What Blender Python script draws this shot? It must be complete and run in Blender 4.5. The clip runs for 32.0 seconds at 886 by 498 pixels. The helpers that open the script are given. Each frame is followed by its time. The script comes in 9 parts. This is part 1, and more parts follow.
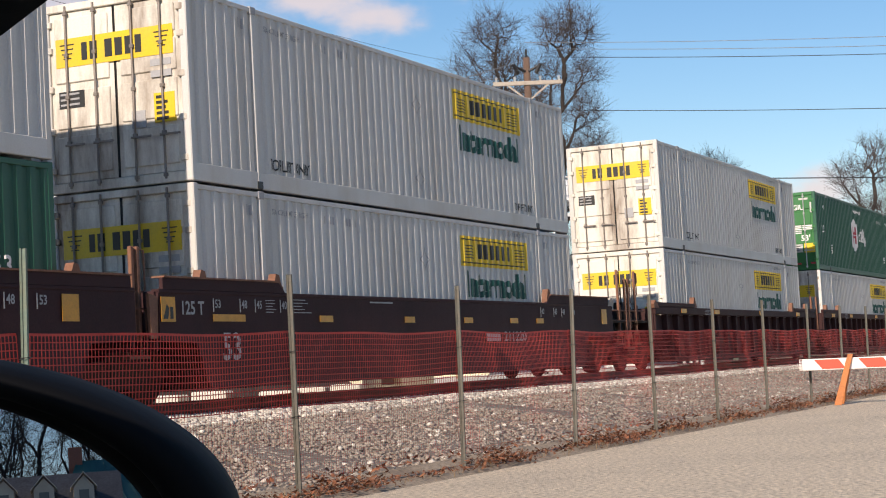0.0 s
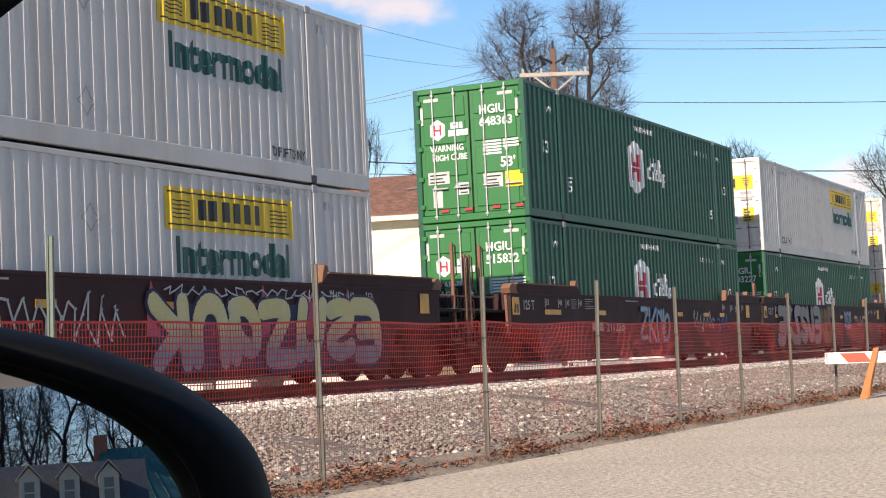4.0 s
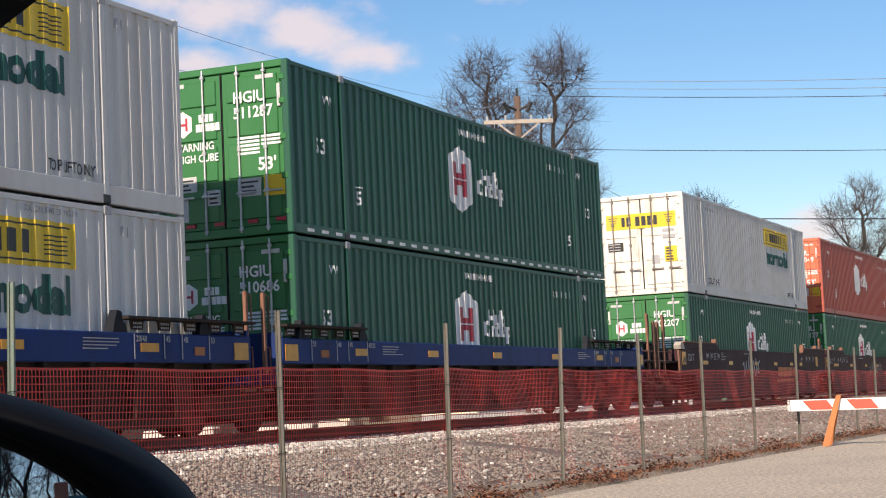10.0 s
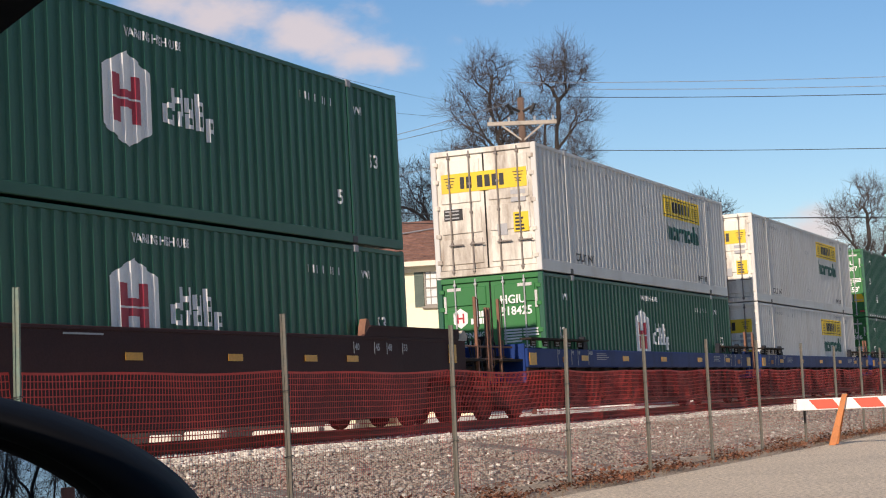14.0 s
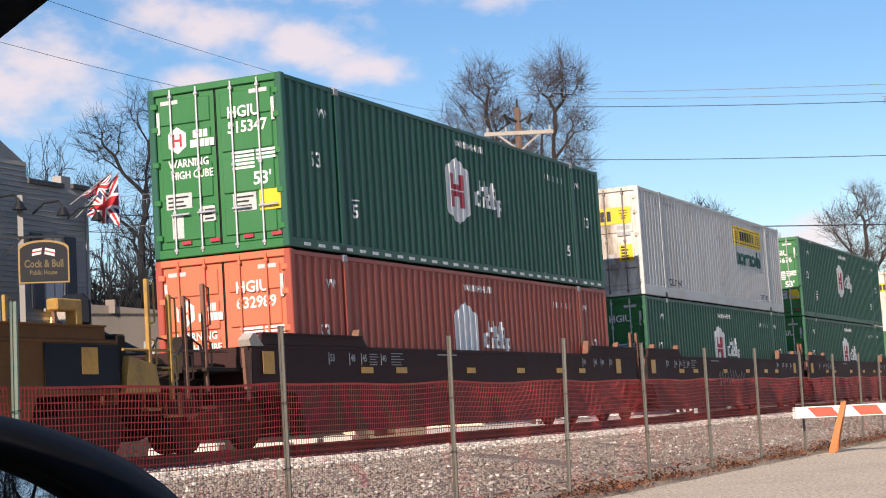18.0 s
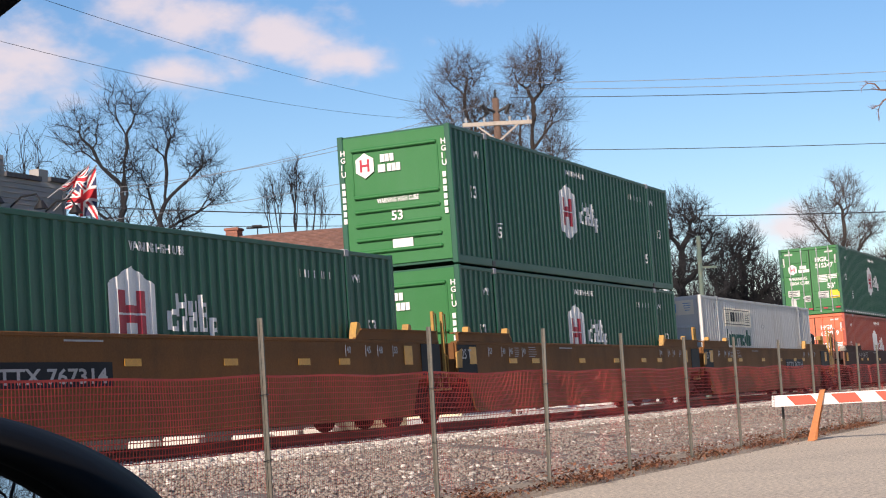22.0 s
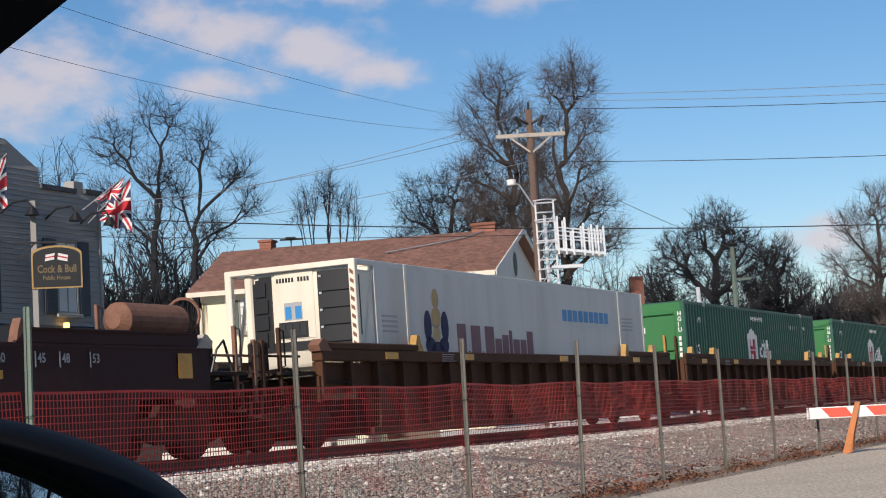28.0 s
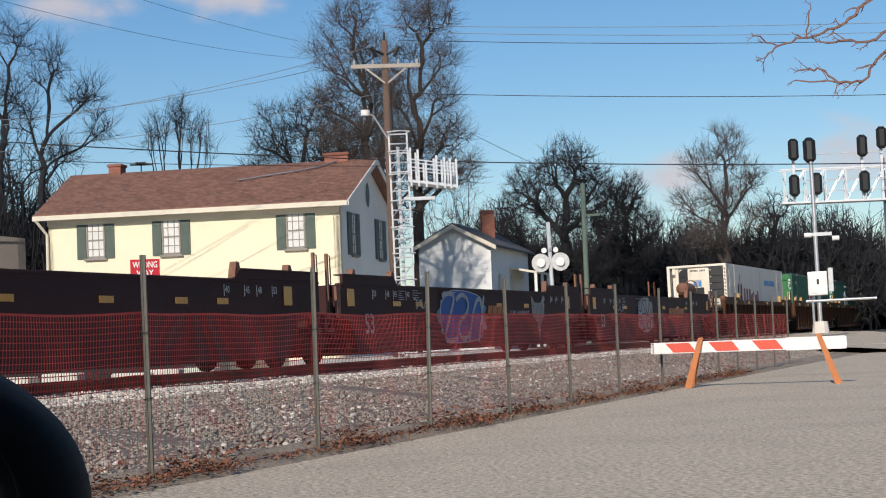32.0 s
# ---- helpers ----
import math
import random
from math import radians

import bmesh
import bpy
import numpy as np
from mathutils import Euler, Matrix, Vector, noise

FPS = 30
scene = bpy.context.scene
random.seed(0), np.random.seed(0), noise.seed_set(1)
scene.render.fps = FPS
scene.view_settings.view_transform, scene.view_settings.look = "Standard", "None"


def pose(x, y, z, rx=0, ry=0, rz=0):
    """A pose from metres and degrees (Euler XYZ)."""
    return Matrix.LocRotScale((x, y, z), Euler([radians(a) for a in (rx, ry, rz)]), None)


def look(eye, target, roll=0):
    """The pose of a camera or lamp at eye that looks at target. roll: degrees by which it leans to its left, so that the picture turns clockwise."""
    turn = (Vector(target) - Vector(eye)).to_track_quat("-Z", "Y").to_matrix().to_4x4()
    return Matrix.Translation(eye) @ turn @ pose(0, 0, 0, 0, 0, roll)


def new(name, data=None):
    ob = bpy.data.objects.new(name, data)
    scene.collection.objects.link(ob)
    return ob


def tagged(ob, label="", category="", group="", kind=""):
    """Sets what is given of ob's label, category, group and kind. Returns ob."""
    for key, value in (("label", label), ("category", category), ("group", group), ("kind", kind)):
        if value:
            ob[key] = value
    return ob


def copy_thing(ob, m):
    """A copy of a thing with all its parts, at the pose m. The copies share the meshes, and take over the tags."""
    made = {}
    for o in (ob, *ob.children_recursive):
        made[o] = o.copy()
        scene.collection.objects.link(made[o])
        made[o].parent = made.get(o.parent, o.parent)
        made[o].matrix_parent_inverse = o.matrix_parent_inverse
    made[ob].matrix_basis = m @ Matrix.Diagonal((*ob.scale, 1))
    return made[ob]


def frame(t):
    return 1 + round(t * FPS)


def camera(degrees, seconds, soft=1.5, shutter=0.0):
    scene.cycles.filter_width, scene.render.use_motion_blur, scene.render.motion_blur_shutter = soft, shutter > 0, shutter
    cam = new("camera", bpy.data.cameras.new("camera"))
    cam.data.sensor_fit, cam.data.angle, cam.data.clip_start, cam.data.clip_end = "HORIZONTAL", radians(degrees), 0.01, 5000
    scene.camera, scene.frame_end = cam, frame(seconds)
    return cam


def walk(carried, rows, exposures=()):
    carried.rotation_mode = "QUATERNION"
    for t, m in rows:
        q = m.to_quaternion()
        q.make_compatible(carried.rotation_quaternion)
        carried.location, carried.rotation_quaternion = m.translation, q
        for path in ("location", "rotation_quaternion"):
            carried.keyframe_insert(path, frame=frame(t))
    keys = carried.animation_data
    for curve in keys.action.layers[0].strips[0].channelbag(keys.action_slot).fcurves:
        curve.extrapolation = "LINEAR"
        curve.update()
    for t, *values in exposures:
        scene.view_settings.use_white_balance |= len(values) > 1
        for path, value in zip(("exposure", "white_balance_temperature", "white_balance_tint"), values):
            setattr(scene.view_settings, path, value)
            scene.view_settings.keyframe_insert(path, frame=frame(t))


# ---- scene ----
cam = camera(28.0, 32.0, soft=1.1)
# seconds, eye x, y, z, yaw, pitch, roll: a hand-held camera inside a parked car
ROWS = [
    (0, 0.0011, -0.0004, 1.2070, -0.32, 3.60, 2.42),
    (0.5, 0.0020, -0.0004, 1.2060, -0.23, 3.63, 2.51),
    (1, 0.0029, -0.0003, 1.2050, -0.22, 3.48, 2.40),
    (1.5, 0.0010, -0.0002, 1.2037, -0.21, 3.43, 2.26),
    (2, -0.0010, -0.0001, 1.2023, 0.08, 3.37, 2.35),
    (2.5, -0.0004, -0.0001, 1.2014, 0.18, 3.34, 2.18),
    (3, 0.0001, -0.0000, 1.2005, 0.37, 3.31, 2.29),
    (3.5, 0.0002, -0.0000, 1.2002, 0.49, 3.29, 2.09),
    (4, 0.0002, 0.0000, 1.1999, 0.47, 3.34, 2.00),
    (4.5, 0.0010, -0.0000, 1.2004, 0.43, 3.25, 1.88),
    (6.5, 0.0042, -0.0002, 1.2026, 0.36, 3.79, 2.08),
    (7, 0.0050, -0.0003, 1.2032, -0.59, 3.95, 2.02),
    (7.5, 0.0071, -0.0005, 1.2042, -1.47, 4.30, 2.10),
    (8, 0.0092, -0.0007, 1.2053, -1.43, 4.59, 2.22),
    (8.5, 0.0086, -0.0007, 1.2061, -1.23, 4.68, 1.94),
    (9, 0.0081, -0.0007, 1.2070, -0.87, 4.68, 1.86),
    (9.5, 0.0080, -0.0006, 1.2054, -0.42, 4.70, 2.02),
    (10, 0.0079, -0.0004, 1.2038, -0.69, 4.80, 1.93),
    (10.5, 0.0078, -0.0004, 1.2035, -0.71, 4.75, 1.88),
    (11, 0.0077, -0.0004, 1.2031, -0.68, 4.70, 2.01),
    (11.5, 0.0072, -0.0003, 1.2029, -0.85, 4.62, 1.93),
    (12, 0.0067, -0.0003, 1.2028, -0.51, 4.68, 2.06),
    (12.5, 0.0062, -0.0003, 1.2026, -0.50, 4.67, 2.03),
    (13, 0.0057, -0.0003, 1.2025, -0.59, 4.68, 2.08),
    (13.5, 0.0071, -0.0004, 1.2031, -0.39, 4.77, 2.26),
    (14, 0.0086, -0.0004, 1.2037, -0.50, 4.87, 2.39),
    (14.5, 0.0100, -0.0005, 1.2043, -0.48, 4.91, 2.28),
    (15, 0.0115, -0.0006, 1.2049, -0.54, 4.89, 2.44),
    (15.5, 0.0115, -0.0006, 1.2049, -0.46, 4.91, 2.49),
    (17.5, 0.0119, -0.0006, 1.2047, -0.75, 5.10, 2.47),
    (18, 0.0120, -0.0006, 1.2046, -0.53, 5.21, 2.83),
    (18.5, 0.0118, -0.0006, 1.2047, -0.29, 5.31, 3.35),
    (19, 0.0117, -0.0007, 1.2047, -0.52, 5.23, 3.16),
    (19.5, 0.0116, -0.0007, 1.2048, -1.18, 4.85, 3.08),
    (20, 0.0114, -0.0008, 1.2049, -1.52, 4.73, 2.87),
    (20.5, 0.0125, -0.0008, 1.2053, -1.67, 4.65, 2.90),
    (21, 0.0135, -0.0009, 1.2057, -1.61, 4.62, 3.05),
    (21.5, 0.0131, -0.0009, 1.2058, -1.47, 4.70, 3.14),
    (22, 0.0126, -0.0009, 1.2060, -1.17, 4.88, 3.23),
    (22.5, 0.0122, -0.0008, 1.2061, -1.19, 4.92, 3.07),
    (23, 0.0117, -0.0008, 1.2063, -1.04, 5.00, 3.24),
    (23.5, 0.0121, -0.0008, 1.2064, -0.95, 5.06, 3.11),
    (24, 0.0125, -0.0008, 1.2066, -0.81, 5.04, 3.34),
    (24.5, 0.0124, -0.0007, 1.2060, -0.62, 5.13, 3.42),
    (25, 0.0123, -0.0007, 1.2054, -0.58, 5.16, 3.22),
    (25.5, 0.0122, -0.0007, 1.2053, -0.57, 5.19, 3.20),
    (27.5, 0.0121, -0.0006, 1.2049, -0.23, 5.28, 2.99),
    (28, 0.0121, -0.0005, 1.2048, -0.10, 5.32, 3.16),
    (28.5, 0.0119, -0.0006, 1.2056, -0.17, 5.25, 3.05),
    (29, 0.0117, -0.0007, 1.2063, -0.19, 5.18, 2.95),
    (29.5, 0.0105, -0.0006, 1.2051, -0.14, 5.04, 2.79),
    (30, 0.0093, -0.0005, 1.2039, -0.74, 4.82, 2.62),
    (30.5, 0.0088, -0.0006, 1.2043, -1.88, 4.20, 2.51),
    (31, 0.0083, -0.0008, 1.2047, -3.35, 3.18, 2.68),
    (31.5, 0.0061, -0.0005, 1.2012, -3.92, 2.82, 2.55),
    (32, 0.0039, -0.0002, 1.1978, -4.97, 2.87, 2.20),
]
# the camera darkens its picture as more sky comes into view: seconds, stops, white balance
EXPOSURE = [(0, 0.26, 6900, 16), (2, 0.42, 6900, 16), (4, 0.55, 6900, 17), (6, 0.64, 6950, 17), (7, 0.64, 6950, 17), (8, 0.42, 6900, 17), (9, 0.20, 6800, 15), (10, 0.38, 6900, 17), (12, 0.38, 6900, 17), (14, 0.14, 6900, 17), (15, 0.42, 6900, 18), (18, 0.44, 6850, 18),
            (20, 0.06, 6700, 15), (21, 0.30, 6850, 18), (22, 0.36, 6800, 19), (23, 0.14, 6750, 17), (24, 0.10, 6700, 17), (25, 0.08, 6700, 17), (28, 0.0, 6350, 14), (32, -0.12, 6250, 12)]
walk(cam, [(t, pose(x, y, z, 90 + pitch, roll, yaw)) for t, x, y, z, yaw, pitch, roll in ROWS], EXPOSURE)

# the train's way along the track: seconds, metres
RUN = [(0, -0.00), (1, 12.84), (2, 25.63), (3, 38.37), (4, 51.05), (5.5, 70.35), (7, 89.71), (8, 102.45), (9, 115.22), (10, 127.99), (11, 140.75), (12, 153.46), (13, 166.13), (14, 178.79), (15, 191.47), (16.5, 210.47), (18, 229.49), (19, 242.19), (20, 254.91), (21, 267.65), (22, 280.36), (23, 293.03), (24, 305.66), (25, 318.25), (26.5, 337.44), (28, 356.52), (29, 368.91), (30, 381.26), (31, 393.60), (32, 405.94)]
HEADING, CANT = 24.257, 0.808          # the track's heading from +y, and its lean
TRACK = Vector((-13.674, 6.162, 0.738))   # middle of the track at rail height

_h, _e = radians(HEADING), radians(CANT)
U = Vector((math.sin(_h), math.cos(_h), 0))                       # along the track, away
N = Vector((-math.cos(_h), math.sin(_h), 0))                      # across the track, away from the road
TN = N * math.cos(_e) - Vector((0, 0, 1)) * math.sin(_e)
TU = Vector((0, 0, 1)) * math.cos(_e) + N * math.sin(_e)
RAIL = TRACK.z
BEND, RADIUS = 90.0, 1600.0


def along(s, d, z=0.0):
    """A point s metres along the road and d metres across it from the eye."""
    return U * s + N * d + Vector((0, 0, z))


def track_pose(s):
    """On the track: straight, then bending gently away from the road."""
    m = Matrix((U, TN, TU)).transposed().to_4x4()
    over = max(0.0, s - BEND)
    return Matrix.Translation(TRACK + U * s + N * (over * over / (2 * RADIUS))) @ Matrix.Rotation(over / RADIUS, 4, "Z") @ m


def site(s, d, z=0.0, turn=0.0):
    """A pose on the ground with x along the track and y across it, turned by degrees."""
    m = Matrix((U, N, Vector((0, 0, 1)))).transposed().to_4x4()
    return Matrix.Translation(along(s, d, z)) @ m @ pose(0, 0, 0, 0, 0, turn)


def polar(az, dist, z=0.0):
    a = radians(az)
    return Vector((math.sin(a) * dist, math.cos(a) * dist, z))


# ---- world and sun ----
SUN_AZ, SUN_EL = 203.0, 29.0
world = bpy.data.worlds.new("sky")
scene.world = world
world.use_nodes = True
wn, wl = world.node_tree.nodes, world.node_tree.links
wn.clear()
w_out = wn.new("ShaderNodeOutputWorld")
w_bg = wn.new("ShaderNodeBackground")
w_sky = wn.new("ShaderNodeTexSky")
w_sky.sky_type = "NISHITA"
w_sky.sun_disc = False
w_sky.sun_elevation = radians(SUN_EL)
w_sky.sun_rotation = radians(SUN_AZ)
w_sky.air_density, w_sky.dust_density, w_sky.ozone_density = 1.0, 0.15, 3.0
w_bg.inputs["Strength"].default_value = 0.098
w_tc = wn.new("ShaderNodeTexCoord")
w_map = wn.new("ShaderNodeMapping")
w_map.inputs["Scale"].default_value = (1.0, 1.0, 1.8)
w_noise = wn.new("ShaderNodeTexNoise")
w_noise.inputs["Scale"].default_value = 30.0
w_noise.inputs["Detail"].default_value = 9.0
w_noise.inputs["Roughness"].default_value = 0.55
wl.new(w_tc.outputs["Generated"], w_map.inputs["Vector"])
wl.new(w_map.outputs["Vector"], w_noise.inputs["Vector"])


def sky_math(op, a, b):
    n = wn.new("ShaderNodeMath")
    n.operation = op
    for i, v in enumerate((a, b)):
        if isinstance(v, (int, float)):
            n.inputs[i].default_value = v
        else:
            wl.new(v, n.inputs[i])
    return n.outputs[0]


# fair-weather clouds: azimuth, elevation, half width and half height in degrees
cover = None
for az, el, wide, high in ((-11.9, 11.5, 2.3, 1.2), (-13.2, 10.9, 3.6, 1.5), (-8.2, 13.0, 1.5, 0.9), (-6.2, 12.6, 2.4, 1.0), (-3.6, 11.8, 2.6, 1.0), (-1.2, 11.2, 1.8, 0.7), (-7.0, 10.9, 1.6, 0.6), (2.6, 13.8, 3.0, 0.9), (-2.5, 14.0, 3.0, 0.8), (-18, 10.5, 3, 1.4),
                           (18.3, 5.2, 1.5, 1.1), (12.6, 4.7, 1.5, 0.8), (-30, 12, 9, 3), (40, 9, 10, 3), (200, 14, 14, 4), (158, 9, 6, 2.0), (150, 18, 12, 4), (255, 16, 15, 5), (95, 12, 14, 4)):
    c = polar(az, math.cos(radians(el)), math.sin(radians(el)))
    off = wn.new("ShaderNodeVectorMath")
    off.operation = "SUBTRACT"
    wl.new(w_tc.outputs["Generated"], off.inputs[0])
    off.inputs[1].default_value = c
    sc = wn.new("ShaderNodeVectorMath")
    sc.operation = "MULTIPLY"
    wl.new(off.outputs[0], sc.inputs[0])
    sc.inputs[1].default_value = (44 / wide, 44 / wide, 44 / high)
    ln = wn.new("ShaderNodeVectorMath")
    ln.operation = "LENGTH"
    wl.new(sc.outputs[0], ln.inputs[0])
    blob = sky_math("SUBTRACT", 1.0, ln.outputs["Value"])
    cover = blob if cover is None else sky_math("MAXIMUM", cover, blob)
w_sum = sky_math("ADD", sky_math("MULTIPLY", cover, 0.95), sky_math("MULTIPLY", sky_math("SUBTRACT", w_noise.outputs["Fac"], 0.5), 1.9))
w_ramp = wn.new("ShaderNodeMapRange")
w_ramp.interpolation_type = "SMOOTHSTEP"
w_ramp.inputs["From Min"].default_value = -0.02
w_ramp.inputs["From Max"].default_value = 0.95
w_ramp.inputs["To Max"].default_value = 0.8
wl.new(w_sum, w_ramp.inputs["Value"])
w_mix = wn.new("ShaderNodeMix")
w_mix.data_type = "RGBA"
wl.new(w_ramp.outputs["Result"], w_mix.inputs["Factor"])
w_hsv = wn.new("ShaderNodeHueSaturation")
w_hsv.inputs["Saturation"].default_value = 1.22
wl.new(w_sky.outputs["Color"], w_hsv.inputs["Color"])
wl.new(w_hsv.outputs["Color"], w_mix.inputs[6])
w_mix.inputs[7].default_value = (7.0, 6.3, 6.3, 1)
wl.new(w_mix.outputs[2], w_bg.inputs["Color"])
wl.new(w_bg.outputs[0], w_out.inputs["Surface"])

sun = new("sun", bpy.data.lights.new("sun", "SUN"))
sun.data.energy, sun.data.angle, sun.data.color = 4.7, radians(0.53), (1.0, 0.9, 0.76)
sun.matrix_basis = look((0, 0, 60), Vector((0, 0, 60)) - polar(SUN_AZ, 10 * math.cos(radians(SUN_EL)), 10 * math.sin(radians(SUN_EL))))
scene.view_settings.exposure = 0.4


# ---- materials ----
def material(name, col, rough=0.6, metal=0.0, stain=None, amount=0.4, scale=1.2, streak=0.0, grain=0.12, fine=40.0, bump=0.15, bump_scale=60.0, random_tint=0.0, island=False, spec=0.5, coat=0.0, vary=False, shift=0.0, start=0.46):
    """A painted, stained or worn surface: base colour, broad stains, fine grain and relief, in object space."""
    m = bpy.data.materials.new(name)
    m.use_nodes = True
    n, l = m.node_tree.nodes, m.node_tree.links
    p = n["Principled BSDF"]
    p.inputs["Roughness"].default_value, p.inputs["Metallic"].default_value = rough, metal
    p.inputs["Specular IOR Level"].default_value = spec
    p.inputs["Coat Weight"].default_value = coat
    tc = n.new("ShaderNodeTexCoord")
    mp = n.new("ShaderNodeMapping")
    mp.inputs["Scale"].default_value = (1, 1, 1.0 - streak)
    mp.inputs["Location"].default_value = (shift * 3.7, shift * 1.9, shift * 7.1)
    if vary:
        info = n.new("ShaderNodeObjectInfo")
        far = n.new("ShaderNodeVectorMath")
        far.operation = "SCALE"
        far.inputs[0].default_value = (7.3, 3.1, 11.7)
        l.new(info.outputs["Random"], far.inputs["Scale"])
        l.new(far.outputs[0], mp.inputs["Location"])
    l.new(tc.outputs["Object"], mp.inputs["Vector"])
    broad = n.new("ShaderNodeTexNoise")
    broad.inputs["Scale"].default_value, broad.inputs["Detail"].default_value, broad.inputs["Roughness"].default_value = scale, 7, 0.65
    l.new(mp.outputs["Vector"], broad.inputs["Vector"])
    ramp = n.new("ShaderNodeMapRange")
    ramp.inputs["From Min"].default_value, ramp.inputs["From Max"].default_value, ramp.inputs["To Max"].default_value = start, start + 0.26, amount
    l.new(broad.outputs["Fac"], ramp.inputs["Value"])
    mix = n.new("ShaderNodeMix")
    mix.data_type = "RGBA"
    mix.inputs[6].default_value = (*col, 1)
    mix.inputs[7].default_value = (*(stain or [c * 0.55 for c in col]), 1)
    l.new(ramp.outputs["Result"], mix.inputs["Factor"])
    tiny = n.new("ShaderNodeTexNoise")
    tiny.inputs["Scale"].default_value, tiny.inputs["Detail"].default_value = fine, 4
    l.new(tc.outputs["Object"], tiny.inputs["Vector"])
    val = n.new("ShaderNodeMapRange")
    val.inputs["From Min"].default_value, val.inputs["From Max"].default_value = 0.3, 0.7
    val.inputs["To Min"].default_value, val.inputs["To Max"].default_value = 1 - grain, 1 + grain
    l.new(tiny.outputs["Fac"], val.inputs["Value"])
    hsv = n.new("ShaderNodeHueSaturation")
    l.new(mix.outputs[2], hsv.inputs["Color"])
    last = val.outputs["Result"]
    if random_tint:
        src = n.new("ShaderNodeNewGeometry").outputs["Random Per Island"] if island else n.new("ShaderNodeObjectInfo").outputs["Random"]
        rr = n.new("ShaderNodeMapRange")
        rr.inputs["To Min"].default_value, rr.inputs["To Max"].default_value = 1 - random_tint, 1 + random_tint
        l.new(src, rr.inputs["Value"])
        mul = n.new("ShaderNodeMath")
        mul.operation = "MULTIPLY"
        l.new(last, mul.inputs[0])
        l.new(rr.outputs["Result"], mul.inputs[1])
        last = mul.outputs[0]
    l.new(last, hsv.inputs["Value"])
    l.new(hsv.outputs["Color"], p.inputs["Base Color"])
    rg = n.new("ShaderNodeMapRange")
    rg.inputs["To Min"].default_value, rg.inputs["To Max"].default_value = max(0.02, rough - 0.12), min(1, rough + 0.12)
    l.new(broad.outputs["Fac"], rg.inputs["Value"])
    l.new(rg.outputs["Result"], p.inputs["Roughness"])
    if bump:
        rel = n.new("ShaderNodeTexNoise")
        rel.inputs["Scale"].default_value, rel.inputs["Detail"].default_value = bump_scale, 5
        l.new(tc.outputs["Object"], rel.inputs["Vector"])
        b = n.new("ShaderNodeBump")
        b.inputs["Strength"].default_value, b.inputs["Distance"].default_value = bump, 0.02
        l.new(rel.outputs["Fac"], b.inputs["Height"])
        l.new(b.outputs["Normal"], p.inputs["Normal"])
    return m


RUST = (0.16, 0.075, 0.04)
# Sides toned darker, doors and ends lighter: sun and shade are put into these colours.
M_WHITE = material("container_white", (0.585, 0.575, 0.55), 0.5, stain=(0.46, 0.415, 0.35), amount=0.6, scale=1.1, streak=0.85, grain=0.05, bump=0.05, vary=True)
M_WDOORS = [material("container_white_sunlit_door", (0.72, 0.68, 0.60), 0.5, stain=(0.13, 0.070, 0.035), amount=0.95, scale=1.35, streak=0.74, grain=0.07, bump=0.05, shift=k, start=v) for k, v in ((0.3, 0.45), (1.0, 0.43), (2.6, 0.53), (3.9, 0.43))]
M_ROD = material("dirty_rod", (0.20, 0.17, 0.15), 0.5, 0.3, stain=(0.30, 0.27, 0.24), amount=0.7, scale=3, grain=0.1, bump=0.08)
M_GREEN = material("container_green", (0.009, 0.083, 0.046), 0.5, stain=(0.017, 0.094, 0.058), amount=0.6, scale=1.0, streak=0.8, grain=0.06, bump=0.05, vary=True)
M_GDOOR = material("container_green_sunlit_end", (0.022, 0.155, 0.04), 0.45, stain=(0.035, 0.17, 0.06), amount=0.5, scale=1.4, streak=0.6, grain=0.06, bump=0.05)
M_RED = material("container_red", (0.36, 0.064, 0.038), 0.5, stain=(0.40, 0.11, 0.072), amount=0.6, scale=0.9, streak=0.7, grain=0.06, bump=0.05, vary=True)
M_RDOOR = material("container_red_sunlit_end", (0.62, 0.15, 0.07), 0.5, stain=(0.5, 0.16, 0.1), amount=0.5, scale=1.2, streak=0.6, grain=0.05, bump=0.05)
M_REEF = material("container_cream", (0.80, 0.73, 0.60), 0.4, stain=(0.5, 0.44, 0.33), amount=0.5, scale=0.7, streak=0.7, grain=0.03, bump=0.03)
M_DECALW = material("white_marking", (0.75, 0.74, 0.72), 0.5, amount=0.2, grain=0.05, bump=0)
M_DECALR = material("red_marking", (0.42, 0.03, 0.05), 0.5, amount=0.2, grain=0.05, bump=0)
M_DECALY = material("yellow_marking", (0.72, 0.49, 0.02), 0.5, stain=(0.5, 0.38, 0.10), amount=0.5, scale=2, grain=0.06, bump=0)
M_DECALK = material("black_marking", (0.02, 0.02, 0.02), 0.5, amount=0.2, grain=0.05, bump=0)
M_DECALG = material("green_marking", (0.0, 0.065, 0.052), 0.5, amount=0.2, grain=0.05, bump=0)
M_BLUEM = material("blue_marking", (0.03, 0.22, 0.5), 0.5, amount=0.2, grain=0.05, bump=0)
M_FAINT = material("faded_stencil", (0.30, 0.31, 0.32), 0.6, amount=0.4, grain=0.1, bump=0)
M_PALE = material("grey_marking", (0.36, 0.36, 0.37), 0.6, amount=0.3, grain=0.08, bump=0)
M_REFL = material("amber_reflector", (0.60, 0.27, 0.012), 0.4, stain=(0.3, 0.12, 0.02), amount=0.5, scale=4, grain=0.1, bump=0)
M_BROWN = material("car_brown", (0.052, 0.024, 0.026), 0.65, stain=(0.040, 0.026, 0.026), amount=0.7, scale=1.5, streak=0.6, grain=0.12, bump=0.1, spec=0.12, vary=True)
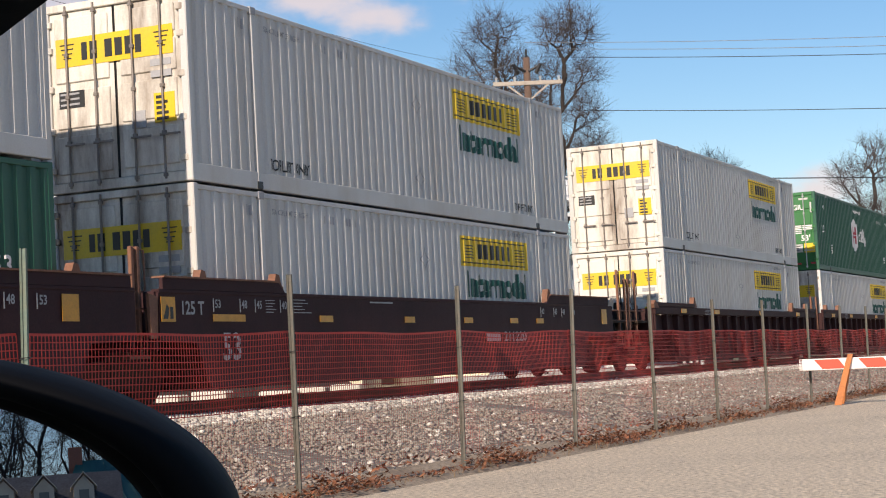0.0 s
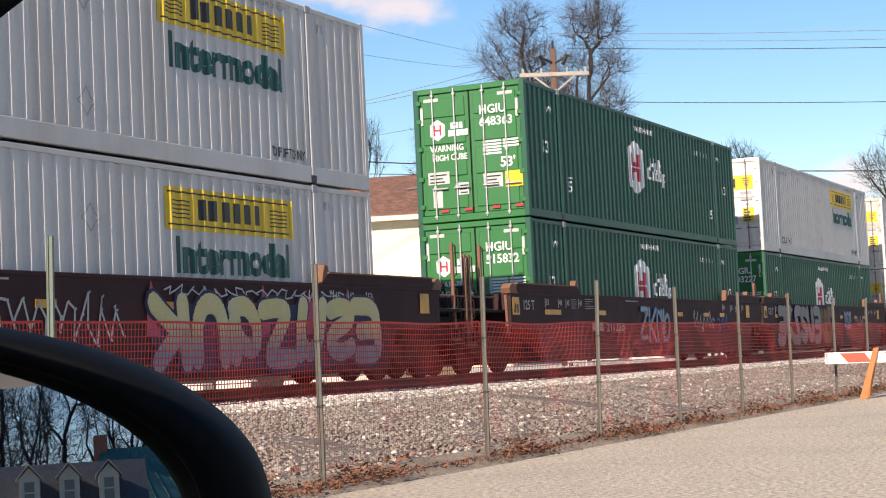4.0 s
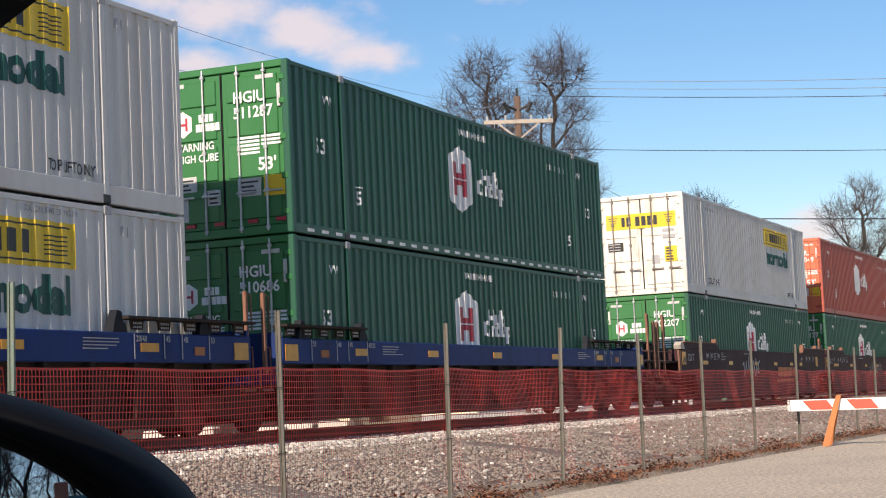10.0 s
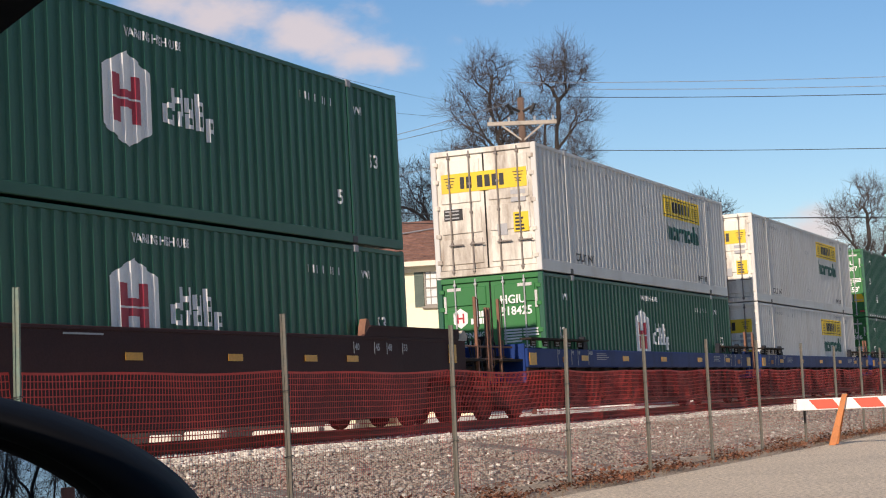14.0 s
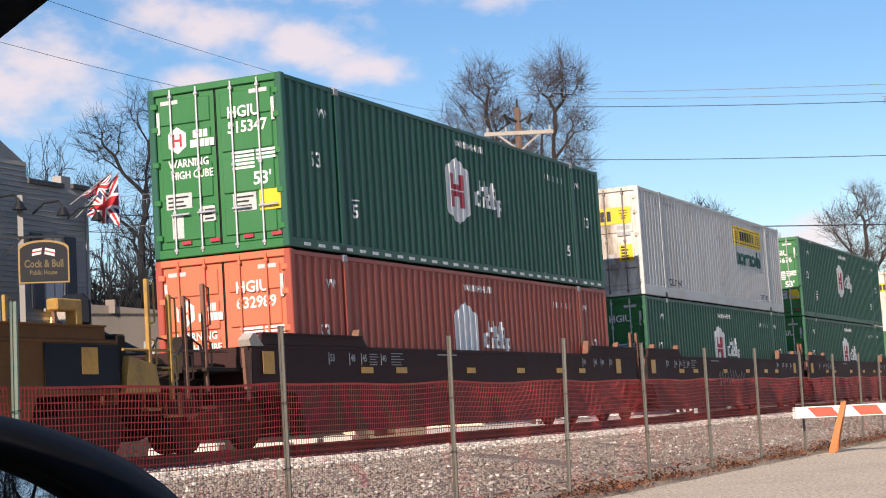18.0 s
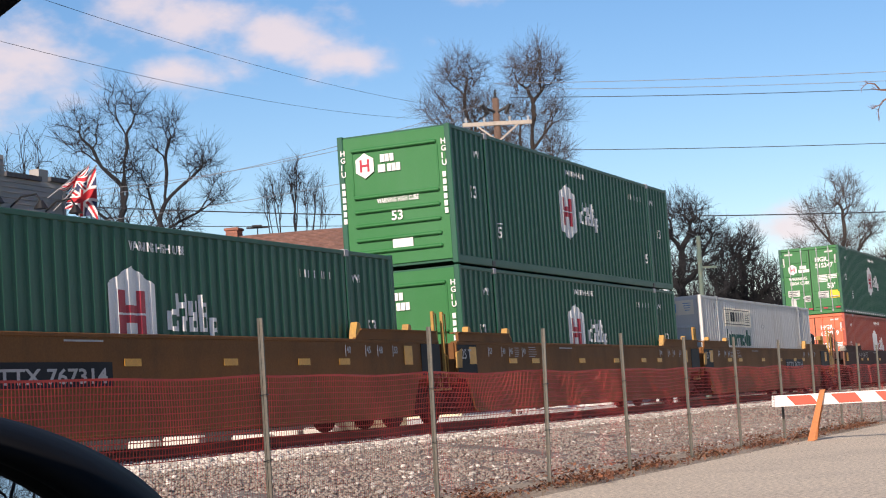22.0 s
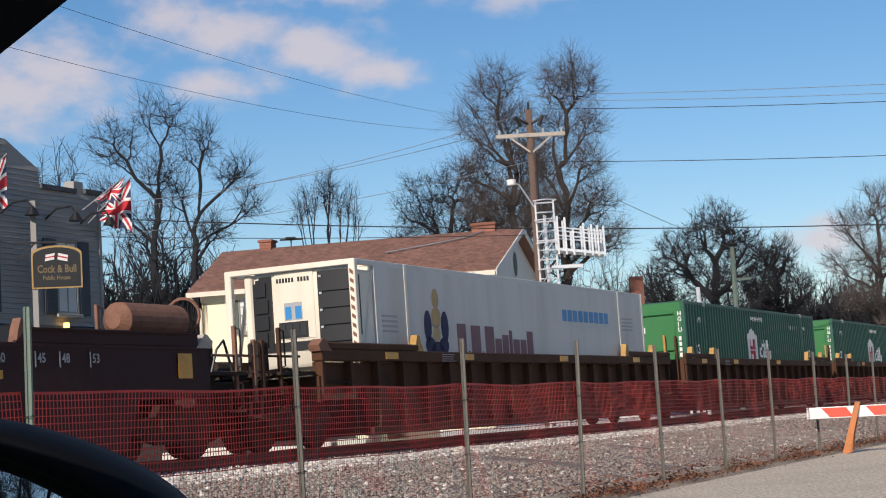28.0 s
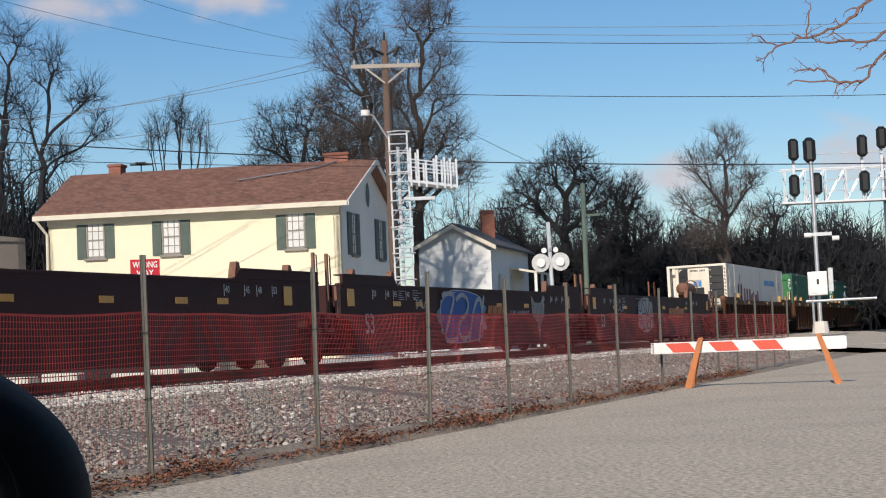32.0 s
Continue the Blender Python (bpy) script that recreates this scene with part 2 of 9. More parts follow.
M_DARKBR = material("car_dark_brown", (0.048, 0.022, 0.022), 0.65, stain=(0.066, 0.032, 0.028), amount=0.6, scale=1.2, streak=0.6, grain=0.12, bump=0.1, spec=0.12, vary=True)
M_BLUE = material("car_blue", (0.012, 0.036, 0.150), 0.55, stain=(0.025, 0.03, 0.05), amount=0.6, scale=1.3, streak=0.6, grain=0.1, bump=0.08, spec=0.12)
M_TAN = material("car_tan", (0.185, 0.080, 0.028), 0.65, stain=(0.10, 0.055, 0.03), amount=0.7, scale=1.2, streak=0.6, grain=0.12, bump=0.1, spec=0.12, vary=True)
M_RIB = material("car_rust_brown", (0.085, 0.040, 0.022), 0.7, stain=(0.045, 0.028, 0.02), amount=0.7, scale=1.6, streak=0.5, grain=0.14, bump=0.12, spec=0.12, vary=True)
M_UNDER = material("under_steel", (0.030, 0.023, 0.019), 0.75, stain=(0.08, 0.045, 0.025), amount=0.5, scale=3, grain=0.2, bump=0.2, spec=0.12)
M_RUST = material("rusty_steel", (0.215, 0.10, 0.062), 0.8, stain=(0.10, 0.05, 0.03), amount=0.7, scale=5, grain=0.2, bump=0.3)
M_YSTEEL = material("yellow_steel", (0.42, 0.235, 0.05), 0.6, stain=(0.17, 0.10, 0.05), amount=0.7, scale=4, grain=0.12, bump=0.15)
M_STEEL = material("galvanised", (0.50, 0.51, 0.52), 0.45, 0.6, stain=(0.30, 0.29, 0.27), amount=0.6, scale=6, grain=0.1, bump=0.08)
M_ALU = material("white_aluminium", (0.68, 0.69, 0.70), 0.4, 0.3, amount=0.2, grain=0.06, bump=0.05)
M_POST = material("post_steel", (0.105, 0.103, 0.088), 0.6, 0.3, stain=(0.16, 0.105, 0.07), amount=0.6, scale=5, grain=0.15, bump=0.15)
M_PGREEN = material("post_green", (0.11, 0.16, 0.13), 0.6, 0.1, stain=(0.20, 0.16, 0.11), amount=0.6, scale=4, grain=0.12, bump=0.1)
M_MESH = material("orange_mesh", (0.40, 0.026, 0.020), 0.6, stain=(0.31, 0.022, 0.018), amount=0.5, scale=2, grain=0.08, bump=0)
M_RAIL = material("rail_steel", (0.085, 0.045, 0.032), 0.75, stain=(0.14, 0.06, 0.035), amount=0.6, scale=3, grain=0.15, bump=0.2)
M_RAILTOP = material("rail_head", (0.45, 0.44, 0.42), 0.25, 0.9, amount=0.3, grain=0.05, bump=0)
M_TIE = material("tie_wood", (0.075, 0.055, 0.045), 0.9, stain=(0.13, 0.105, 0.085), amount=0.6, scale=4, grain=0.25, bump=0.4)
M_STONE = material("ballast_stone", (0.285, 0.247, 0.212), 0.9, stain=(0.235, 0.165, 0.130), amount=0.7, scale=0.5, grain=0.2, fine=25, bump=0.3, random_tint=0.26, island=True)
M_SHOULDER = material("shoulder_stone", (0.50, 0.46, 0.41), 0.9, stain=(0.36, 0.31, 0.28), amount=0.5, scale=1.2, grain=0.2, fine=25, bump=0.3, random_tint=0.4, island=True)
M_BALLAST = material("ballast_bed", (0.19, 0.162, 0.138), 0.95, stain=(0.13, 0.098, 0.08), amount=0.6, scale=0.9, grain=0.4, fine=16, bump=1.0, bump_scale=14)
M_ROAD = material("worn_asphalt", (0.56, 0.47, 0.355), 0.9, stain=(0.42, 0.355, 0.275), amount=0.7, scale=0.45, grain=0.5, fine=18, bump=1.0, bump_scale=30)
M_VERGE = material("sandy_verge", (0.30, 0.245, 0.185), 0.95, stain=(0.15, 0.10, 0.072), amount=0.8, scale=1.1, grain=0.4, fine=22, bump=0.9, bump_scale=22)
M_GROUND = material("ground_soil", (0.12, 0.078, 0.055), 0.95, stain=(0.10, 0.10, 0.05), amount=0.7, scale=0.25, grain=0.3, fine=12, bump=0.6, bump_scale=12)
M_FARROAD = material("far_road", (0.70, 0.66, 0.58), 0.9, stain=(0.58, 0.54, 0.47), amount=0.5, scale=0.4, grain=0.15, bump=0.3)
M_LEAF = material("dry_leaves", (0.20, 0.075, 0.036), 0.85, stain=(0.16, 0.085, 0.045), amount=0.8, scale=3, grain=0.25, bump=0.2, random_tint=0.5, island=True)
M_STRAW = material("dry_grass", (0.22, 0.15, 0.08), 0.85, stain=(0.15, 0.09, 0.05), amount=0.7, scale=3, grain=0.2, bump=0, random_tint=0.4, island=True)
M_BARK = material("bark", (0.058, 0.048, 0.043), 0.9, stain=(0.036, 0.032, 0.031), amount=0.8, scale=2.5, grain=0.25, bump=0.6, bump_scale=25, spec=0.2)
M_TWIG = material("twigs", (0.088, 0.073, 0.067), 0.9, stain=(0.060, 0.053, 0.051), amount=0.7, scale=0.5, grain=0.2, bump=0, spec=0.2)
M_DARKTWIG = material("dark_twigs", (0.026, 0.026, 0.029), 0.9, stain=(0.021, 0.022, 0.026), amount=0.7, scale=0.5, grain=0.2, bump=0, spec=0.2)
M_CREAM = material("cream_stucco", (0.80, 0.725, 0.52), 0.85, stain=(0.74, 0.66, 0.46), amount=0.5, scale=0.6, grain=0.04, bump=0.15)
# the house's stucco made less yellow: the gable's shade is put into it
M_GABLE = material("shaded_stucco", (0.82, 0.79, 0.72), 0.85, stain=(0.72, 0.69, 0.62), amount=0.5, scale=0.6, grain=0.04, bump=0.15)
M_TRIM = material("white_trim", (0.66, 0.60, 0.48), 0.6, amount=0.3, grain=0.05, bump=0.05)
M_BLIND = material("window_blind", (0.68, 0.67, 0.64), 0.7, amount=0.3, grain=0.08, bump=0.05)
M_REDTWIG = material("red_twigs", (0.20, 0.115, 0.095), 0.9, amount=0.5, scale=3, grain=0.2, bump=0)
M_SPRAYG = material("grey_spray", (0.27, 0.26, 0.25), 0.7, stain=(0.2, 0.19, 0.18), amount=0.5, scale=2, grain=0.1, bump=0)
M_SPRAYP = material("pink_spray", (0.36, 0.06, 0.12), 0.7, amount=0.4, grain=0.1, bump=0)
M_SPRAYB = material("blue_spray", (0.02, 0.09, 0.32), 0.7, stain=(0.03, 0.16, 0.40), amount=0.6, scale=2, grain=0.1, bump=0)
M_SPRAYW = material("pale_spray", (0.42, 0.43, 0.44), 0.7, amount=0.4, scale=3, grain=0.12, bump=0)
M_SPRAYC = material("cyan_spray", (0.06, 0.27, 0.36), 0.7, stain=(0.05, 0.2, 0.3), amount=0.6, scale=2, grain=0.1, bump=0)
M_FADE = material("fading_spray", (0.52, 0.47, 0.22), 0.7, stain=(0.55, 0.55, 0.42), amount=0.6, scale=1.2, grain=0.1, bump=0)
# sprayed from pale yellow at the top to blue-grey at the foot
_n, _l = M_FADE.node_tree.nodes, M_FADE.node_tree.links
_at, _sep, _low, _blend = _n.new("ShaderNodeTexCoord"), _n.new("ShaderNodeSeparateXYZ"), _n.new("ShaderNodeMapRange"), _n.new("ShaderNodeMix")
_blend.data_type = "RGBA"
_low.inputs["From Min"].default_value, _low.inputs["From Max"].default_value = 0.55, 1.05
_l.new(_at.outputs["Object"], _sep.inputs[0])
_l.new(_sep.outputs["Z"], _low.inputs["Value"])
_l.new(_low.outputs["Result"], _blend.inputs["Factor"])
_blend.inputs[6].default_value = (0.17, 0.22, 0.27, 1)
_old = _n["Principled BSDF"].inputs["Base Color"].links[0].from_socket
_l.new(_old, _blend.inputs[7])
_l.new(_blend.outputs[2], _n["Principled BSDF"].inputs["Base Color"])
M_SPRAYO = material("brown_spray", (0.20, 0.10, 0.05), 0.7, stain=(0.30, 0.2, 0.1), amount=0.8, scale=2, grain=0.1, bump=0)
M_ORANGE = material("orange_marking", (0.38, 0.13, 0.03), 0.6, amount=0.5, scale=3, grain=0.1, bump=0)
M_CRACK = material("road_crack", (0.10, 0.085, 0.07), 0.95, amount=0.4, grain=0.3, bump=0)
M_TYRE = material("tyre_rubber", (0.02, 0.02, 0.02), 0.85, amount=0.3, grain=0.15, bump=0.2)
M_MAROON = material("maroon_marking", (0.12, 0.018, 0.045), 0.5, amount=0.2, grain=0.05, bump=0)
M_PLATE = material("door_plate", (0.52, 0.52, 0.50), 0.5, stain=(0.3, 0.3, 0.29), amount=0.5, scale=6, grain=0.15, bump=0)
M_WFRAME = material("window_frame", (0.26, 0.235, 0.20), 0.7, amount=0.4, grain=0.08, bump=0.05)
M_NAVYBLK = material("car_end_paint", (0.016, 0.018, 0.024), 0.6, amount=0.4, grain=0.1, bump=0.05, spec=0.12)
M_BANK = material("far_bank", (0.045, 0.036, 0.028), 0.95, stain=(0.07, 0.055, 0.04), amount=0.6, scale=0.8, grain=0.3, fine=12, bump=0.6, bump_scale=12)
M_SHINGLE = material("brown_shingle", (0.225, 0.118, 0.088), 0.9, stain=(0.155, 0.085, 0.066), amount=0.6, scale=1.2, grain=0.2, fine=14, bump=0.5, bump_scale=18, random_tint=0.2, island=True)
M_GREYROOF = material("grey_shingle", (0.09, 0.09, 0.095), 0.9, amount=0.5, scale=1.2, grain=0.25, fine=10, bump=0.4, bump_scale=14)
M_SHUT = material("green_shutter", (0.075, 0.105, 0.085), 0.6, amount=0.4, grain=0.08, bump=0.1)
M_BRICK = material("chimney_brick", (0.27, 0.11, 0.075), 0.9, stain=(0.18, 0.09, 0.07), amount=0.6, scale=4, grain=0.2, fine=20, bump=0.4, random_tint=0.25)
M_SIDING = material("grey_siding", (0.33, 0.31, 0.285), 0.7, stain=(0.25, 0.235, 0.215), amount=0.5, scale=0.8, grain=0.05, bump=0.08, random_tint=0.06)
M_WSIDING = material("white_siding", (0.78, 0.78, 0.75), 0.7, stain=(0.62, 0.61, 0.58), amount=0.6, scale=0.7, grain=0.05, bump=0.08)
M_NAVY = material("navy_shutter", (0.035, 0.042, 0.06), 0.6, amount=0.4, grain=0.08, bump=0.1)
M_AWNING = material("dark_awning", (0.022, 0.026, 0.028), 0.8, amount=0.4, grain=0.1, bump=0.1)
M_WOODP = material("utility_wood", (0.135, 0.085, 0.062), 0.9, stain=(0.09, 0.062, 0.05), amount=0.7, scale=3, streak=0.8, grain=0.2, bump=0.4)
M_ARMW = material("weathered_wood", (0.42, 0.37, 0.31), 0.9, stain=(0.26, 0.22, 0.19), amount=0.6, scale=4, grain=0.15, bump=0.3)
M_OWOOD = material("orange_wood", (0.48, 0.17, 0.055), 0.8, stain=(0.3, 0.13, 0.06), amount=0.6, scale=3, grain=0.15, bump=0.2)
M_BOARDW = material("white_board", (0.78, 0.76, 0.73), 0.5, stain=(0.6, 0.55, 0.5), amount=0.4, scale=3, grain=0.05, bump=0.05)
M_BOARDR = material("red_board", (0.66, 0.085, 0.045), 0.45, amount=0.3, scale=3, grain=0.06, bump=0)
M_BLACK = material("black_paint", (0.012, 0.012, 0.013), 0.5, amount=0.3, grain=0.1, bump=0.05)
M_CABLE = material("cable", (0.018, 0.018, 0.02), 0.6, amount=0.2, grain=0.1, bump=0)
M_BARECABLE = material("bare_cable", (0.24, 0.25, 0.27), 0.45, 0.4, amount=0.2, grain=0.1, bump=0)
M_CARBLACK = material("car_trim", (0.004, 0.0042, 0.005), 0.7, amount=0.3, grain=0.1, bump=0.03, spec=0.10)
M_CARPAINT = material("car_paint", (0.012, 0.013, 0.016), 0.3, amount=0.3, grain=0.05, bump=0, coat=0.5)
M_TEAL = material("teal_roof", (0.03, 0.14, 0.115), 0.6, amount=0.4, scale=0.5, grain=0.06, bump=0.05)
M_SIGNRED = material("sign_red", (0.50, 0.012, 0.025), 0.4, amount=0.2, grain=0.05, bump=0)
M_DIMGOLD = material("dim_gold_lettering", (0.16, 0.115, 0.055), 0.6, amount=0.4, grain=0.1, bump=0)
M_GOLD = material("gold_paint", (0.40, 0.25, 0.09), 0.45, amount=0.3, grain=0.06, bump=0)
M_FLAGB = material("flag_blue", (0.03, 0.035, 0.09), 0.8, amount=0.3, grain=0.06, bump=0.05)
M_FLAGR = material("flag_red", (0.50, 0.025, 0.035), 0.8, amount=0.3, grain=0.06, bump=0.05)
M_FLAGW = material("flag_white", (0.72, 0.70, 0.68), 0.8, amount=0.3, grain=0.05, bump=0.05)
M_BEIGE = material("beige_render", (0.27, 0.225, 0.18), 0.85, amount=0.4, scale=0.7, grain=0.06, bump=0.1)
M_CONC = material("concrete", (0.66, 0.62, 0.55), 0.9, stain=(0.5, 0.46, 0.4), amount=0.5, scale=1.5, grain=0.1, bump=0.2)


def plain(name, col, rough, metal=0.0, emit=0.0, transmission=0.0):
    m = bpy.data.materials.new(name)
    m.use_nodes = True
    p = m.node_tree.nodes["Principled BSDF"]
    p.inputs["Base Color"].default_value = (*col, 1)
    p.inputs["Roughness"].default_value, p.inputs["Metallic"].default_value = rough, metal
    p.inputs["Transmission Weight"].default_value = transmission
    if emit:
        p.inputs["Emission Color"].default_value = (*col, 1)
        p.inputs["Emission Strength"].default_value = emit
    return m


M_MIRROR = plain("mirror", (0.55, 0.57, 0.62), 0.0, 1.0)
M_PANE = plain("window_glass", (0.10, 0.11, 0.12), 0.06)
M_BULB = plain("amber_bulb", (1.0, 0.55, 0.08), 0.4, emit=6.0)


# ---- mesh helpers ----
class Build:
    """Collects faces for one mesh object."""

    def __init__(self):
        self.v, self.f = [], []

    def add(self, verts, faces):
        k = len(self.v)
        self.v += [tuple(p) for p in verts]
        self.f += [tuple(i + k for i in f) for f in faces]
        return self

    def box(self, x0, y0, z0, x1, y1, z1, b=0.0):
        if b <= 0:
            v = [(x, y, z) for z in (z0, z1) for y in (y0, y1) for x in (x0, x1)]
            return self.add(v, [(0, 2, 3, 1), (4, 5, 7, 6), (0, 1, 5, 4), (2, 6, 7, 3), (0, 4, 6, 2), (1, 3, 7, 5)])
        b = min(b, (x1 - x0) * 0.45, (y1 - y0) * 0.45, (z1 - z0) * 0.45)
        v, idx = [], {}
        for i, x in enumerate((x0, x1)):
            for j, y in enumerate((y0, y1)):
                for k, z in enumerate((z0, z1)):
                    sx, sy, sz = (b, -b)[i], (b, -b)[j], (b, -b)[k]
                    idx[i, j, k] = len(v)
                    v += [(x, y + sy, z + sz), (x + sx, y, z + sz), (x + sx, y + sy, z)]
        f = []
        for i in (0, 1):
            f.append([idx[i, j, k] for j, k in ((0, 0), (0, 1), (1, 1), (1, 0))][:: (1, -1)[i]])
            f.append([idx[j, i, k] + 1 for j, k in ((0, 0), (1, 0), (1, 1), (0, 1))][:: (1, -1)[i]])
            f.append([idx[j, k, i] + 2 for j, k in ((0, 0), (0, 1), (1, 1), (1, 0))][:: (1, -1)[i]])
        for a in (0, 1):
            for c in (0, 1):
                f.append((idx[0, a, c] + 1, idx[1, a, c] + 1, idx[1, a, c] + 2, idx[0, a, c] + 2)[:: (1 if a == c else -1)])
                f.append((idx[a, 0, c], idx[a, 0, c] + 2, idx[a, 1, c] + 2, idx[a, 1, c])[:: (-1 if a != c else 1)])
                f.append((idx[a, c, 0], idx[a, c, 1], idx[a, c, 1] + 1, idx[a, c, 0] + 1)[:: (1 if a == c else -1)])
        for key, q in idx.items():
            f.append((q, q + 1, q + 2))
        return self.add(v, f)

    def rod(self, p0, p1, r0, r1=None, n=8, caps=True):
        p0, p1 = Vector(p0), Vector(p1)
        r1 = r0 if r1 is None else r1
        d = (p1 - p0).normalized()
        a = d.orthogonal().normalized()
        c = d.cross(a)
        v = []
        for p, r in ((p0, r0), (p1, r1)):
            v += [p + (a * math.cos(2 * math.pi * i / n) + c * math.sin(2 * math.pi * i / n)) * r for i in range(n)]
        f = [(i, (i + 1) % n, n + (i + 1) % n, n + i) for i in range(n)]
        if caps:
            f += [tuple(range(n))[::-1], tuple(range(n, 2 * n))]
        return self.add(v, f)

    def tube(self, pts, r, n=6):
        """One bent bar through the points."""
        pts = [Vector(p) for p in pts]
        rows, ref = [], None
        for i, p in enumerate(pts):
            d = (pts[min(i + 1, len(pts) - 1)] - pts[max(i - 1, 0)]).normalized()
            a = d.orthogonal().normalized() if ref is None else (ref - d * ref.dot(d)).normalized()
            ref, c = a, d.cross(a)
            rows += [p + (a * math.cos(2 * math.pi * k / n) + c * math.sin(2 * math.pi * k / n)) * r for k in range(n)]
        m = len(pts)
        f = [(j * n + k, j * n + (k + 1) % n, (j + 1) * n + (k + 1) % n, (j + 1) * n + k) for j in range(m - 1) for k in range(n)]
        return self.add(rows, f + [tuple(range(n))[::-1], tuple(range((m - 1) * n, m * n))])

    def slab(self, pts, off):
        """A flat outline (3D points) with a thickness vector."""
        off = Vector(off)
        v = [Vector(p) for p in pts] + [Vector(p) + off for p in pts]
        n = len(pts)
        return self.add(v, [tuple(range(n))[::-1], tuple(range(n, 2 * n))] + [(i, (i + 1) % n, n + (i + 1) % n, n + i) for i in range(n)])

    def ring(self, c, axis, r, t, n=20):
        c, axis = Vector(c), Vector(axis).normalized()
        a = axis.orthogonal().normalized()
        b = axis.cross(a)
        pts = [c + (a * math.cos(2 * math.pi * i / n) + b * math.sin(2 * math.pi * i / n)) * r for i in range(n + 1)]
        return self.tube(pts, t, 5)

    def mesh(self, name, mat, smooth=False):
        me = bpy.data.meshes.new(name)
        me.from_pydata(self.v, [], self.f)
        me.materials.append(mat)
        if smooth:
            me.polygons.foreach_set("use_smooth", [True] * len(me.polygons))
        me.update()
        return me


LOOSE = ("stencil", "door_lettering", "wall_lettering", "block_lettering", "black_lettering", "grey_plate", "pale_plate", "dark_plate", "red_reflector", "reflective_strip", "placard_outline", "spray_paint", "crown", "twigs", "red_cross", "white_border", "blue_field", "lettering")


def part(name, b, mat, parent=None, label="", smooth=False, m=None):
    """Links a Build (or mesh) as one mesh object under a thing or part."""
    me = b.mesh(name, mat, smooth) if isinstance(b, Build) else b
    ob = new(name, me)
    if parent is not None:
        ob.parent = parent
    if m is not None:
        ob.matrix_basis = m
    if name in LOOSE:
        tagged(ob, label, kind="stuff")
    elif label:
        tagged(ob, label)
    return ob


def thing(name, label, category, m=None, group="", kind=""):
    ob = new(name)
    ob.empty_display_size = 0.2
    if m is not None:
        ob.matrix_basis = m
    return tagged(ob, label, category, group, kind)


_text = {}


def letters(body, bold=0.022):
    """Outline faces of a word in the built-in font, at a cap height of about 1."""
    if (body, bold) not in _text:
        cu = bpy.data.curves.new("word", "FONT")
        cu.body = body
        cu.resolution_u = 2
        cu.offset = bold
        ob = bpy.data.objects.new("word", cu)
        scene.collection.objects.link(ob)
        bpy.context.view_layer.update()
        me = bpy.data.meshes.new_from_object(ob)
        vs = [Vector((v.co.x, v.co.y)) for v in me.vertices]
        fs = [tuple(p.vertices) for p in me.polygons]
        bpy.data.objects.remove(ob)
        bpy.data.meshes.remove(me)
        w = max(v.x for v in vs)
        h = max(v.y for v in vs)
        _text[body, bold] = ([(v.x, v.y / h) for v in vs], fs, w / h, h)
    return _text[body, bold]


def word(b, body, place, height, width=None):
    """Adds lettering; place maps (along, up) in metres to a point."""
    vs, fs, w, h = letters(body)
    kx = height / h if width is None else width / (w * h)
    b.add([place(x * kx, y * height) for x, y in vs], fs)
    return b

# ---- containers: x from the rear end forwards, y across from the near side, z up ----
LEN, HIGH, WIDE = 16.15, 2.896, 2.59
PITCH, DEEP = 0.285, 0.036
STEPS = (0.0, 0.36, 0.5, 0.86)


def wave(x):
    """Depth of the corrugation at x."""
    p = (x % PITCH) / PITCH
    if p < 0.36:
        return 0.0
    if p < 0.5:
        return DEEP * (p - 0.36) / 0.14
    if p < 0.86:
        return DEEP
    return DEEP * (1 - (p - 0.86) / 0.14)


def folds(x0, x1):
    k0, out = int(x0 / PITCH) - 1, []
    for k in range(k0, int(x1 / PITCH) + 2):
        out += [(k + s) * PITCH for s in STEPS]
    return [x for x in out if x0 + 1e-4 < x < x1 - 1e-4]


def corrugated(b, x0, x1, z0, z1, y, way):
    xs = [x0, *folds(x0, x1), x1]
    v = [(x, y + way * wave(x), z) for x in xs for z in (z0, z1)]
    b.add(v, [(2 * i, 2 * i + 2, 2 * i + 3, 2 * i + 1)[::(1 if way > 0 else -1)] for i in range(len(xs) - 1)])


def draped(polys):
    """Flat outlines (x, z) laid on the corrugated near side."""
    bm = bmesh.new()
    for vs, fs in polys:
        made = [bm.verts.new((x, 0, z)) for x, z in vs]
        for f in fs:
            try:
                bm.faces.new([made[i] for i in f])
            except ValueError:
                pass
    lo, hi = min(v.co.x for v in bm.verts), max(v.co.x for v in bm.verts)
    for x in folds(lo, hi):
        bmesh.ops.bisect_plane(bm, geom=bm.verts[:] + bm.edges[:] + bm.faces[:], plane_co=(x, 0, 0), plane_no=(1, 0, 0), dist=1e-5)
    b = Build()
    bm.verts.index_update()
    b.add([(v.co.x, wave(v.co.x) - 0.004, v.co.z) for v in bm.verts], [[v.index for v in f.verts] for f in bm.faces])
    bm.free()
    return b


def quad(x0, z0, x1, z1):
    return [(x0, z0), (x1, z0), (x1, z1), (x0, z1)], [(0, 1, 2, 3)]


def word2d(body, x, z, height, width=None, bold=0.022):
    vs, fs, w, h = letters(body, bold)
    k = height / h if width is None else width / (w * h)
    return [(x + px * k, z + py * height) for px, py in vs], fs


def bars(x, z, widths, height, gap, fill=1.0):
    """Unreadable lettering as upright blocks."""
    out = []
    for w in widths:
        if w > 0:
            out.append(quad(x, z, x + w * fill, z + height))
        x += abs(w) + gap
    return out


